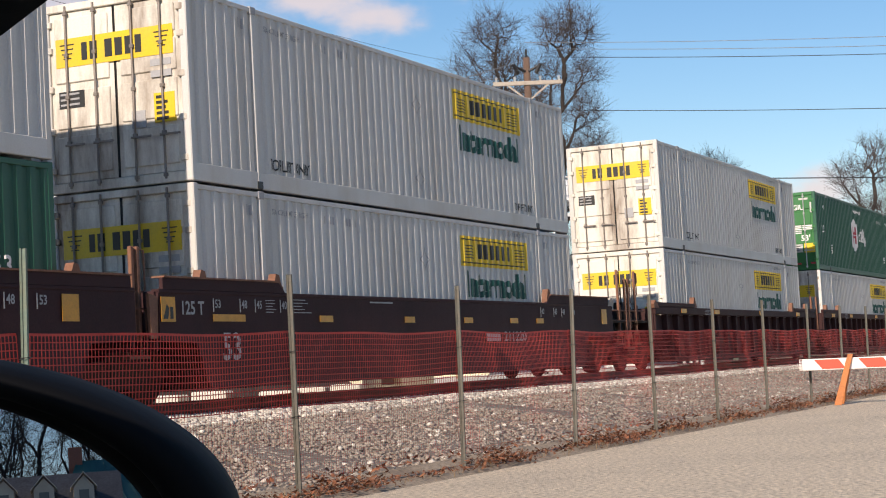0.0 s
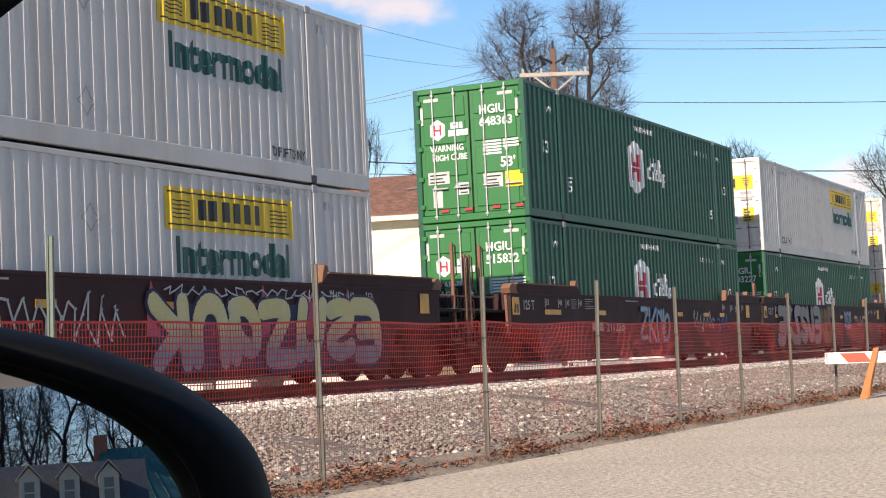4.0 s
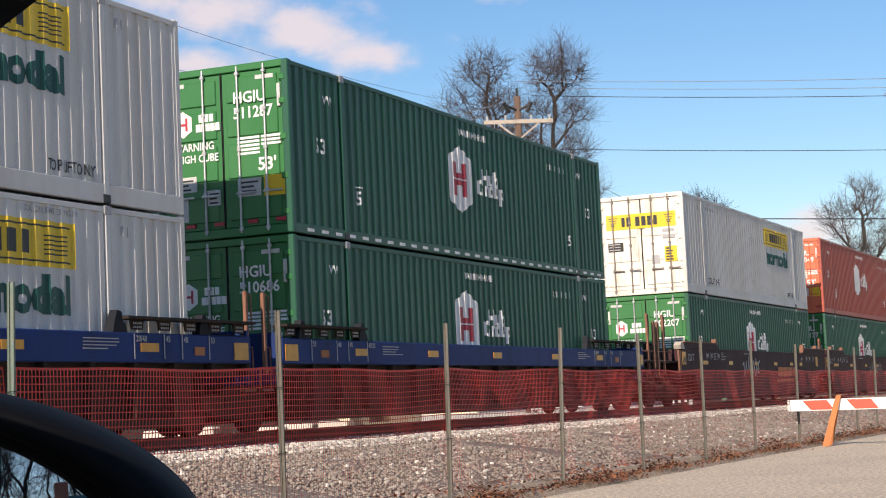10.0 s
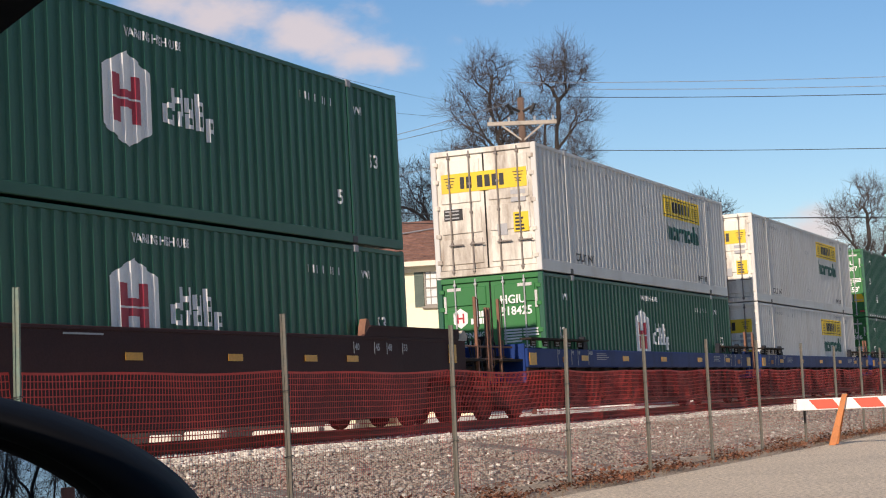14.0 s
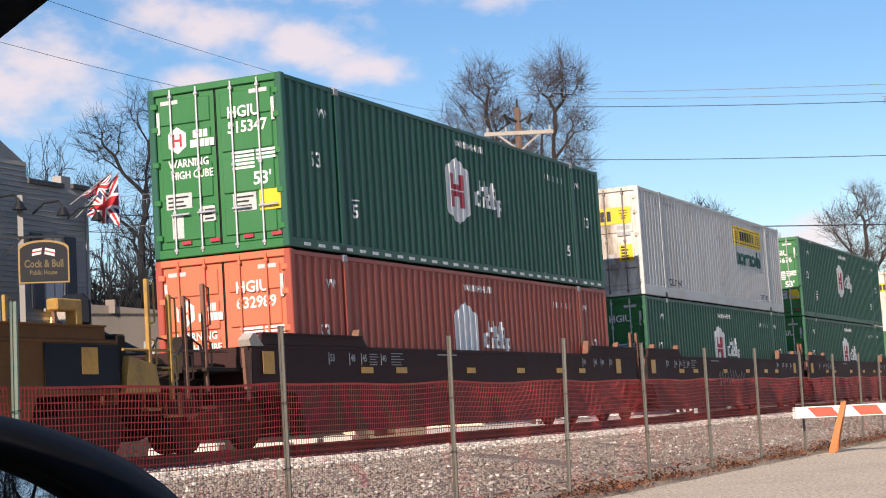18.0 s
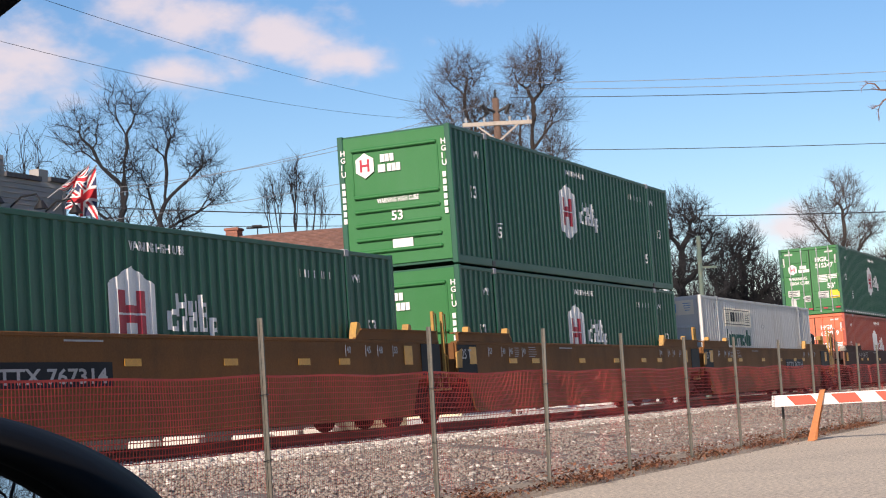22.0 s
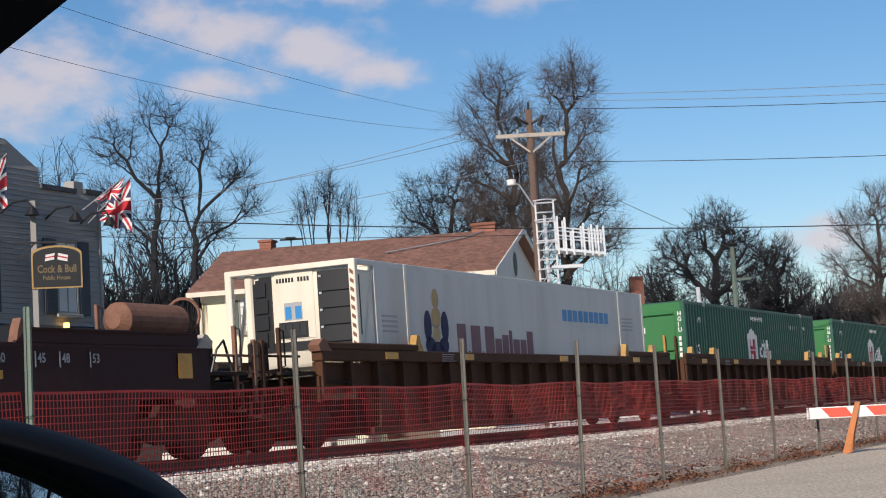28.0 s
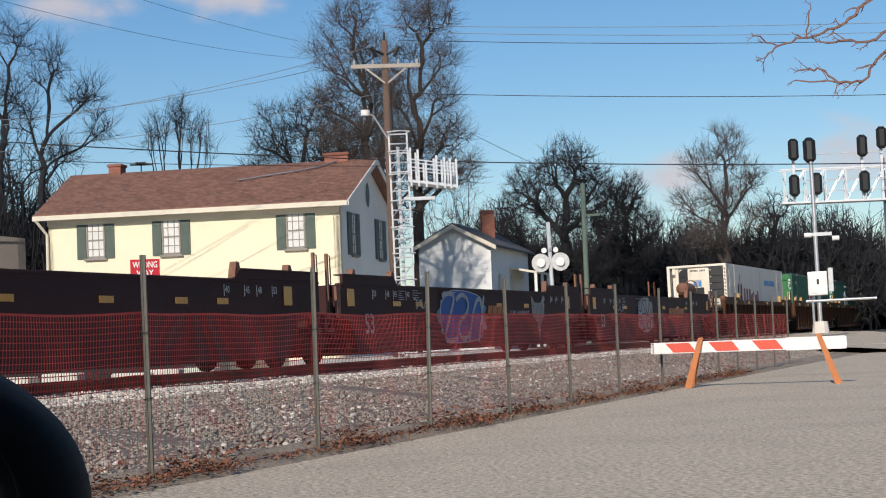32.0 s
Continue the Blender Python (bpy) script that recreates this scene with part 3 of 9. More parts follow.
def frame_parts(t, paint, tall_rail):
    rail = 0.27 if tall_rail else 0.17
    b = Build()
    for y in (0, WIDE - 0.09):
        b.box(0.10, y, 0.0, LEN - 0.10, y + 0.09, rail, 0.012)
    part("bottom_rail", b, paint, t)
    b = Build()
    for y in (0.0, WIDE - 0.07):
        b.box(0.10, y, HIGH - 0.10, LEN - 0.10, y + 0.07, HIGH - 0.02, 0.01)
    part("top_rail", b, paint, t)
    for y in (0, WIDE):
        w = 1 if y == 0 else -1
        b = Build()
        for x0, x1 in ((0.12, 1.92), (2.04, LEN - 2.04), (LEN - 1.92, LEN - 0.12)):
            corrugated(b, x0, x1, rail, HIGH - 0.10, y + w * 0.006, w)
        part("side_panel", b, paint, t)
    for x in (0.0, LEN - 0.13):
        for y in (0.0, WIDE - 0.13):
            part("corner_post", Build().box(x, y, 0.0, x + 0.13, y + 0.13, HIGH, 0.015), paint, t)
    for x in (1.98, LEN - 1.98):
        for y in (-0.004, WIDE - 0.076):
            part("lifting_post", Build().box(x - 0.06, y, 0.0, x + 0.06, y + 0.08, HIGH - 0.02, 0.012), paint, t)
    part("roof", Build().box(0.06, 0.05, HIGH - 0.05, LEN - 0.06, WIDE - 0.05, HIGH - 0.012), paint, t)
    part("floor", Build().box(0.06, 0.05, 0.05, LEN - 0.06, WIDE - 0.05, 0.14), paint, t)
    for x in (1.98, LEN - 1.98):
        for z in (0.0, HIGH - 0.13):
            for y in (-0.012, WIDE - 0.14):
                part("casting", Build().box(x - 0.09, y, z, x + 0.09, y + 0.152, z + 0.13, 0.015), M_PALE if z else M_BLACK, t, "worn corner casting")


def end_wall(t, paint, ribs):
    """A plain pressed front wall, at the rear of the load."""
    b = Build().box(0.03, 0.12, 0.1, 0.09, WIDE - 0.12, HIGH - 0.05, 0.01)
    part("end_wall", b, paint, t)
    if ribs:
        for z in (2.52, 1.52, 1.22, 0.92, 0.62, 0.36):
            part("rib", Build().box(-0.035, 0.32, z, 0.034, WIDE - 0.32, z + 0.075, 0.02), paint, t)
        for y in (0.30, WIDE - 0.34):
            part("rib", Build().box(0.012, y, 1.62, 0.034, y + 0.04, 2.55, 0.01), paint, t)


def end_place(y0, z0, x=-0.02):
    return lambda a, c: (x, y0 - a, z0 + c)


def end_block(b, y0, z0, w, h, x=-0.018):
    """A thin plate on the rear end, from its left top as one looks at it."""
    b.box(x, y0 - w, z0 - h, 0.046 if 0 < x < 0.04 else x + 0.012, y0, z0)


def doors(t, paint, rodmat):
    mid = WIDE / 2
    for k, (y0, y1) in enumerate(((mid + 0.012, WIDE - 0.13), (0.13, mid - 0.012))):
        d = part("door", Build().box(0.045, y0, 0.16, 0.095, y1, HIGH - 0.12, 0.01), paint, t)
        # pressed panels
        for za, zb in ((0.28, 0.86), (0.98, 1.56), (1.68, 2.16), (2.26, 2.68)):
            part("panel", Build().box(0.018, y0 + 0.09, za, 0.047, y1 - 0.09, zb, 0.022), paint, d)
        part("gasket", Build().box(0.03, y0 - 0.004 if k == 0 else y1 - 0.003, 0.16, 0.06, y0 + 0.003 if k == 0 else y1 + 0.004, HIGH - 0.12), M_BLACK, d)
        for f in (0.28, 0.72):
            y = y0 + (y1 - y0) * f
            r = part("lock_rod", Build().rod((-0.012, y, 0.06), (-0.012, y, HIGH - 0.04), 0.019, n=8), rodmat, d, "upright locking bar")
            for z in (0.12, 0.75, 1.45, 2.1, HIGH - 0.16):
                part("bracket", Build().box(-0.034, y - 0.035, z - 0.03, 0.02, y + 0.035, z + 0.03, 0.008), rodmat, r)
            part("handle", Build().box(-0.05, y - 0.30, 0.70, -0.03, y + 0.06, 0.735, 0.006), rodmat, r)
        for z in (0.35, 0.95, 1.6, 2.2, 2.6):
            y = WIDE - 0.12 if k == 0 else 0.12
            part("hinge", Build().box(-0.012, y - 0.06, z - 0.05, 0.05, y + 0.06, z + 0.05, 0.012), paint, d)
    part("sill", Build().box(0.0, 0.1, 0.0, 0.12, WIDE - 0.1, 0.15, 0.012), paint, t)
    part("header", Build().box(0.0, 0.1, HIGH - 0.12, 0.12, WIDE - 0.1, HIGH, 0.012), paint, t)


def white_markings(t, shift=0.0, panel=None):
    part("yellow_panel", draped([quad(9.85 + shift, 1.98, 13.40 + shift, 2.58)]), panel or M_DECALY, t, "faded yellow panel")
    k = [quad(9.93 + shift, 2.04, 13.32 + shift, 2.065), quad(9.93 + shift, 2.50, 13.32 + shift, 2.525)]
    k += bars(10.72 + shift, 2.14, (0.16, 0.22, -0.04, 0.22, 0.22, 0.22, 0.19), 0.30, 0.075)
    k += [quad(x + shift, z, x + shift + 0.5, z + 0.02) for x in (10.0, 12.75) for z in (2.14, 2.2, 2.26, 2.32, 2.38)]
    b = draped(k)
    b.v = [(x, y - 0.003, z) for x, y, z in b.v]
    part("black_lettering", b, M_DECALK, t)
    part("word", draped([word2d("Intermodal", 10.05 + shift, 1.40, 0.49, 3.25, 0.05)]), M_DECALG, t, "green painted word")
    d = []
    for z in (2.02, 0.62):

        for a in range(4):
            p0 = [(8.1, z + 0.24), (8.27, z + 0.02), (8.1, z - 0.2), (7.93, z + 0.02)][a]
            p1 = [(8.27, z + 0.02), (8.1, z - 0.2), (7.93, z + 0.02), (8.1, z + 0.24)][a]
            d.append(([(p0[0] - 0.012, p0[1]), (p0[0] + 0.012, p0[1]), (p1[0] + 0.012, p1[1]), (p1[0] - 0.012, p1[1])], [(0, 1, 2, 3)]))
    part("placard_outline", draped(d), M_PALE, t)
    part("stencil", draped([word2d("TOP LIFT ONLY", 2.34, 0.34, 0.18, 1.35, 0.016), word2d("TOP LIFT ONLY", 12.85, 0.34, 0.15, 1.1, 0.010)]), M_DECALK, t, "small black stencilled words")
    if panel is None:
        part("stencil", draped([word2d("STACK LIMIT 3 HIGH", 2.3, 2.55, 0.09, 1.2, 0.006), word2d("STACK LIMIT 3 HIGH", 12.3, 2.68, 0.08, 1.15, 0.006)]), M_FAINT, t, "small faded stencilled words")
    s = bars(4.1, 2.5, (0.1, 0.1, 0.1, -0.2, 0.1, 0.1, 0.1), 0.13, 0.07, 0.5)
    s += bars(1.5, 2.5, (0.1, 0.1), 0.16, 0.04, 0.5) + bars(14.5, 2.5, (0.1, 0.1), 0.14, 0.04, 0.5)
    part("stencil", draped(s), M_PALE, t)


def yellow_door_panel(t, pale=False):
    b = Build()
    up = 0.40 if pale else 0.0
    end_block(b, WIDE - 0.25, 2.36 + up, WIDE - 0.5, 0.44, 0.010)
    part("yellow_panel", b, M_REEF if pale else M_DECALY, t)
    b = Build()
    y = WIDE - 0.72
    for w in (0.10, 0.13, -0.04, 0.13, 0.13, 0.13, 0.11):
        if w > 0:
            end_block(b, y, 2.27 + up, w, 0.27, 0.004)
        y -= abs(w) + 0.05
    for yy in (WIDE - 0.33, 0.58):
        for k in range(4):
            end_block(b, yy - k * 0.02, 2.27 + up - k * 0.07, 0.26 - k * 0.04, 0.018, 0.004)
    part("black_lettering", b, M_BLUEM if pale else M_DECALK, t)


def small_plates(t, seed):
    rnd = random.Random(seed)
    b = Build()
    for y, z, w, h in ((0.62, 1.35, 0.36, 0.44), ):
        end_block(b, y, z, w, h, 0.010)
    part("caution_plate", b, M_DECALY, t, "yellow caution plate")
    b = Build()
    for k in range(5):
        end_block(b, 0.58, 1.31 - k * 0.08, 0.1 + 0.18 * rnd.random(), 0.045, 0.004)
    end_block(b, WIDE - 0.28, 1.55, 0.46, 0.26, 0.010)
    part("dark_plate", b, M_DECALK, t)
    b = Build()
    for k in range(3):
        end_block(b, WIDE - 0.31, 1.52 - k * 0.08, 0.34, 0.03, 0.004)
    end_block(b, 1.02, 1.12, 0.24, 0.26, 0.010)
    for k in range(2):
        end_block(b, 0.66, 1.86 - k * 0.17, 0.36, 0.10, 0.010)
    part("grey_plate", b, M_PALE, t)


def hub_markings(t, white, red):
    part("badge", draped([([(7.22, 0.90), (7.86, 1.17), (7.86, 2.00), (7.22, 2.27), (6.60, 2.00), (6.60, 1.17)], [(0, 1, 2, 3, 4, 5)])]), white, t, "white six-sided badge")
    if red:
        for bar in ((6.84, 1.60, 7.07, 1.92), (7.35, 1.60, 7.58, 1.92), (7.07, 1.60, 7.35, 1.71), (6.84, 1.24, 7.07, 1.57), (7.35, 1.24, 7.58, 1.57), (7.07, 1.46, 7.35, 1.57)):
            b = draped([quad(*bar)])
            b.v = [(x, y - 0.003, z) for x, y, z in b.v]
            part("badge_bar", b, red, t)
    k = [quad(8.40, 1.58, 8.49, 1.92), quad(8.60, 1.58, 8.69, 1.92), quad(8.49, 1.70, 8.60, 1.79), quad(8.75, 1.60, 8.83, 1.82), quad(8.90, 1.58, 8.98, 1.82), quad(8.83, 1.58, 8.90, 1.65), quad(9.04, 1.58, 9.12, 1.92), quad(9.12, 1.58, 9.26, 1.65), quad(9.12, 1.74, 9.26, 1.80), quad(9.20, 1.65, 9.27, 1.74)]
    k += [quad(8.15, 1.38, 8.25, 1.66), quad(8.25, 1.36, 8.46, 1.43), quad(8.38, 1.43, 8.46, 1.52), quad(8.25, 1.60, 8.44, 1.68), quad(8.53, 1.36, 8.61, 1.58), quad(8.61, 1.52, 8.70, 1.58), quad(8.76, 1.36, 8.83, 1.58), quad(8.91, 1.36, 8.98, 1.58), quad(8.83, 1.36, 8.91, 1.42), quad(8.83, 1.52, 8.91, 1.58), quad(9.05, 1.36, 9.12, 1.58), quad(9.20, 1.36, 9.27, 1.58), quad(9.12, 1.36, 9.20, 1.42), quad(9.34, 1.22, 9.42, 1.58), quad(9.50, 1.36, 9.57, 1.56), quad(9.42, 1.36, 9.50, 1.42), quad(9.42, 1.52, 9.50, 1.58)]
    part("block_lettering", draped(k), white, t)
    s = [word2d("WARNING HIGH CUBE", 7.18, 2.50, 0.13, 1.5)] + bars(12.35, 2.33, (0.13, 0.13, 0.1, 0.13, -0.05, 0.1, 0.1, 0.1), 0.13, 0.05, 0.3) + [word2d("WP", 14.4, 2.32, 0.14), word2d("WP", 1.3, 2.3, 0.15)]
    s += [word2d("53", 0.92, 1.42, 0.26), word2d("53", 14.9, 1.42, 0.24), word2d("5", 2.45, 0.66, 0.24), quad(2.43, 0.96, 2.70, 0.985), word2d("5", 13.6, 0.66, 0.24)]
    part("stencil", draped(s), white, t, "small white stencilled marks")


def hub_door_markings(t, white, red, low=False):
    b = Build()
    y, z = WIDE - 0.55, 1.98
    b.add([(0.010, y - 0.20 * math.sin(a), z + 0.23 * math.cos(a)) for a in [k * math.pi / 3 for k in range(6)]], [(0, 1, 2, 3, 4, 5)[::-1]])
    part("badge", b, white, t)
    b = Build()
    for dy in (0.09, -0.05):
        b.box(0.004, y + dy - 0.04, z - 0.11, 0.008, y + dy, z + 0.11)
    b.box(0.004, y - 0.05, z - 0.02, 0.008, y + 0.05, z + 0.02)
    part("badge_bar", b, red, t)
    b = Build()
    for k, w in enumerate((0.09, 0.08, 0.08)):
        end_block(b, WIDE - 0.86 - k * 0.10, 2.12, w, 0.13, 0.010)
    for k, w in enumerate((0.09, 0.06, 0.08, 0.08, 0.08)):
        end_block(b, WIDE - 0.80 - k * 0.095, 1.96, w, 0.13, 0.010)
    word(b, "HGIU", end_place(1.06, 2.24, 0.008), 0.19, 0.62)
    word(b, "WARNING", end_place(WIDE - 0.36, 1.52, 0.010), 0.13, 0.78)
    word(b, "HIGH CUBE", end_place(WIDE - 0.40, 1.32, 0.010), 0.13, 0.82)
    if not low:
        word(b, "53'", end_place(0.62, 1.08, 0.010), 0.22)
    for k in range(5):
        end_block(b, 1.0, 1.66 - k * 0.065, 0.42, 0.04, 0.010)
        if k < 3:
            end_block(b, 0.54, 1.66 - k * 0.065, 0.36, 0.04, 0.010)
    part("door_lettering", b, white, t, "white stencilled door lettering")
    b = Build()
    for y0, w in ((WIDE - 0.25, 0.34), (0.62, 0.34)):
        end_block(b, y0, HIGH - 0.22, w, 0.07, 0.010)
    for y0 in (WIDE - 0.16, 0.22):
        end_block(b, y0, HIGH - 0.40, 0.06, 0.38, 0.010)
    for y0, z0, w, h in ((WIDE - 0.28, 1.08, 0.5, 0.26), (WIDE - 0.38, 0.72, 0.22, 0.40), (WIDE - 0.98, 0.82, 0.24, 0.26), (1.02, 0.96, 0.44, 0.30)):
        end_block(b, y0, z0, w, h, 0.010)
    part("pale_plate", b, M_PLATE, t)
    b = Build()
    for y0, z0, w, h in ((WIDE - 0.28, 1.08, 0.5, 0.26), (WIDE - 0.98, 0.82, 0.24, 0.26), (1.02, 0.96, 0.44, 0.30)):
        for k in range(3):
            end_block(b, y0 - 0.04, z0 - 0.05 - k * 0.075, w * (0.8, 0.6, 0.7)[k], 0.03, 0.006)
    part("dark_plate", b, M_DECALK, t)
    b = Build()
    end_block(b, 0.52, 0.98, 0.42, 0.34, 0.010)
    part("yellow_plate", b, M_DECALY, t)
    b = Build()
    for y0 in (WIDE - 0.55, WIDE - 1.1, 0.85, 0.32):
        end_block(b, y0, 0.27, 0.18, 0.06, 0.010)
    part("red_reflector", b, M_DECALR, t)


def number(t, digits, white, y0=1.06, z0=1.98):
    b = word(Build(), digits, end_place(y0, z0, 0.008), 0.19, 0.76)
    part("number", b, white, t)


def dashes(t):
    b = Build()
    x = 0.5
    while x < LEN - 0.5:
        b.box(x, -0.006, 0.045, x + 0.24, -0.002, 0.10)
        x += 0.52
    part("reflective_strip", b, M_DECALW, t, "dashed white reflective strip")


def make_container(kind, n=0):
    label = {"white": "weathered white corrugated container with yellow panel and rusty doors",
             "white_wall": "dull white corrugated container with plain front wall",
             "green": "dark green corrugated container with white badge and doors",
             "green_wall": "dark green corrugated container with ribbed front wall",
             "red": "faded red corrugated container with white badge",
             "reefer": "cream refrigerated container with black cooling unit grilles"}[kind]
    t = thing("shipping_container", label, "container", group="containers on the train")
    if kind == "white":
        frame_parts(t, M_WHITE, True)
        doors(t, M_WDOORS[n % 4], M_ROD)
        yellow_door_panel(t)
        small_plates(t, 3)
        white_markings(t)
    elif kind == "white_wall":
        frame_parts(t, M_WHITE, True)
        end_wall(t, M_WHITE, False)
        for z in (0.5, 0.85, 1.2, 1.55, 1.9):
            part("rib", Build().box(0.005, 0.3, z, 0.034, WIDE - 0.3, z + 0.09, 0.02), M_WHITE, t)
        yellow_door_panel(t, True)
        white_markings(t, -7.1, M_REEF)
    elif kind == "green":
        frame_parts(t, M_GREEN, False)
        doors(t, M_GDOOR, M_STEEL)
        hub_markings(t, M_DECALW, M_DECALR)
        hub_door_markings(t, M_DECALW, M_DECALR)
    elif kind == "green_wall":
        frame_parts(t, M_GREEN, False)
        end_wall(t, M_GDOOR, True)
        hub_markings(t, M_DECALW, M_DECALR)
        b = Build()
        y, z = WIDE - 0.62, 2.22
        b.add([(-0.01, y - 0.24 * math.sin(a), z + 0.27 * math.cos(a)) for a in [k * math.pi / 3 for k in range(6)]], [(0, 1, 2, 3, 4, 5)[::-1]])
        for k, w in enumerate((0.10, 0.09, 0.09)):
            end_block(b, WIDE - 0.98 - k * 0.11, 2.42, w, 0.16, -0.004)
        for k, w in enumerate((0.10, 0.06, 0.09, 0.09, 0.09)):
            end_block(b, WIDE - 0.92 - k * 0.105, 2.21, w, 0.16, -0.004)
        word(b, "WARNING HIGH CUBE", end_place(WIDE - 0.85, 1.40, 0.0), 0.10, 0.95)
        word(b, "53", end_place(WIDE - 1.15, 1.02, 0.0), 0.20)
        for yy in (WIDE - 0.06, 0.22):
            for k, letter in enumerate("HGIU"):
                word(b, letter, end_place(yy, 2.48 - k * 0.15, -0.004), 0.115)
            for k in range(6):
                end_block(b, yy, 1.90 - k * 0.15, 0.075, 0.11, -0.004)
        end_block(b, WIDE - 1.15, 0.62, 0.46, 0.24, -0.004)
        part("wall_lettering", b, M_DECALW, t, "white badge and stencils")
        b = Build()
        for dy in (0.11, -0.06):
            b.box(-0.018, y + dy - 0.05, z - 0.13, -0.014, y + dy, z + 0.13)
        b.box(-0.018, y - 0.06, z - 0.025, -0.014, y + 0.06, z + 0.025)
        part("badge_bar", b, M_DECALR, t)
    elif kind == "red":
        frame_parts(t, M_RED, False)
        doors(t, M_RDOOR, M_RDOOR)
        hub_markings(t, M_DECALW, None)
        hub_door_markings(t, M_DECALW, M_RDOOR)
    else:
        reefer(t)
    return t


def reefer(t):
    # shade on the sides and sun on the end are put into their colours
    for y in (0.0, WIDE - 0.06):
        part("side_panel", Build().box(0.75, y, 0.12, LEN - 0.1, y + 0.06, HIGH - 0.08, 0.01), M_WHITE, t)
    part("roof", Build().box(0.7, 0.03, HIGH - 0.09, LEN - 0.08, WIDE - 0.03, HIGH - 0.015), M_REEF, t)
    part("floor", Build().box(0.7, 0.03, 0.0, LEN - 0.08, WIDE - 0.03, 0.12), M_REEF, t)
    part("end_wall", Build().box(0.72, 0.05, 0.1, 0.80, WIDE - 0.05, HIGH - 0.06), M_REEF, t)
    part("end_wall", Build().box(LEN - 0.12, 0.05, 0.1, LEN - 0.06, WIDE - 0.05, HIGH - 0.06), M_REEF, t)
    for x in (0.0, 1.98, LEN - 1.98, LEN - 0.13):
        for y in (-0.008, WIDE - 0.122):
            part("post", Build().box(x, y, 0.0, x + 0.13, y + 0.13, HIGH, 0.015), M_REEF, t)
    for y in (0.0, WIDE - 0.09):
        for z in (0.0, HIGH - 0.10):
            part("rail", Build().box(0.1, y, z, LEN - 0.1, y + 0.09, z + 0.10, 0.01), M_WHITE, t)
        part("brace", Build().rod((0.2, y + 0.045, 1.0), (0.74, y + 0.045, 2.72), 0.035), M_REEF, t)
    for z in (0.0, HIGH - 0.1):
        part("crossbar", Build().box(0.0, 0.1, z, 0.1, WIDE - 0.1, z + 0.1, 0.01), M_REEF, t)
    # cooling unit: a bulging cream face, black louvred grilles on both sides joined by a band below
    arc = lambda y: 0.10 + 0.055 * ((y - 1.05) / 1.05) ** 2          # how far the face falls back towards its sides
    b, ys, zs = Build(), [0.02 + 2.06 * i / 16 for i in range(17)], (1.10, 1.17, 1.9, 2.70, 2.80, 2.84)
    fall = (0.06, 0.0, 0.0, 0.0, 0.03, 0.12)
    b.add([(arc(y) + f, y, z) for y in ys for z, f in zip(zs, fall)], [(i * 6 + j, (i + 1) * 6 + j, (i + 1) * 6 + j + 1, i * 6 + j + 1)[::-1] for i in range(16) for j in range(5)])
    u = part("cooling_unit", b, M_REEF, t, "rounded cream cooling unit", smooth=True)
    part("unit_body", Build().box(0.22, 0.04, 1.05, 0.75, 2.06, 2.72, 0.04), M_REEF, u)

    def bent(y0, y1, z0, z1, out, thick):
        """A plate that follows the bulging face."""
        q, n = Build(), 6
        v = []
        for i in range(n + 1):
            y = y0 + (y1 - y0) * i / n
            v += [(arc(y) - out, y, z0), (arc(y) - out, y, z1), (arc(y) - out + thick, y, z1), (arc(y) - out + thick, y, z0)]
        q.add(v, [(i * 4 + j, i * 4 + (j + 1) % 4, (i + 1) * 4 + (j + 1) % 4, (i + 1) * 4 + j) for i in range(n) for j in range(4)] + [(0, 3, 2, 1), (n * 4, n * 4 + 1, n * 4 + 2, n * 4 + 3)])
        return q
    for y0, y1, out0, out1 in ((0.0, 0.76, 0.13, 0.0), (1.70, 2.08, 0.0, 0.13)):
        # a stout black shroud, its outer corners cut back
        g = part("grille", bent(y0, y1, 1.58, 2.62, 0.05, 0.08), M_BLACK, u, "black louvred grille")
        part("grille_end", bent(y0 + out0, y1 - out1, 1.43, 1.60, 0.045, 0.08), M_BLACK, g)
        part("grille_end", bent(y0 + out0 * 0.5, y1 - out1 * 0.5, 1.50, 1.60, 0.048, 0.08), M_BLACK, g)
        part("grille_end", bent(y0 + out0, y1 - out1, 2.60, 2.74, 0.045, 0.08), M_BLACK, g)
        part("grille_end", bent(y0 + out0 * 0.4, y1 - out1 * 0.4, 2.60, 2.69, 0.048, 0.08), M_BLACK, g)
        for k in range(4):
            part("slat", bent(y0 + 0.06 + 0.04 * (k in (0, 3)), y1 - 0.05, 1.50 + k * 0.295, 1.74 + k * 0.295, 0.085, 0.04), M_BLACK, g)
            if y0 < 1:
                part("latch", Build().box(arc(0.7) - 0.10, 0.66, 1.74 + k * 0.295, arc(0.7) - 0.08, 0.71, 1.78 + k * 0.295), M_STEEL, g)
    part("lower_band", bent(0.12, 1.96, 1.40, 1.55, 0.04, 0.07), M_BLACK, u, "black band under the panel")
    part("front_panel", bent(0.86, 1.64, 1.60, 2.78, 0.012, 0.03), M_REEF, u, "raised cream panel")
    part("control_panel", bent(1.00, 1.58, 1.62, 1.90, 0.03, 0.03), M_BLACK, u)
    for k in range(4):
        part("control_cell", bent(1.03 + k * 0.14, 1.14 + k * 0.14, 1.65, 1.87, 0.037, 0.01), M_AWNING, u)
    for first, last in ((0, 6), (7, 11)):
        b = Build()
        for k in range(first, last):
            y = 1.60 - k * 0.062
            b.box(arc(y) - 0.018, y - 0.042, 2.60, arc(y) - 0.013, y, 2.68)
        part("maker_lettering", b, M_DECALK, u)
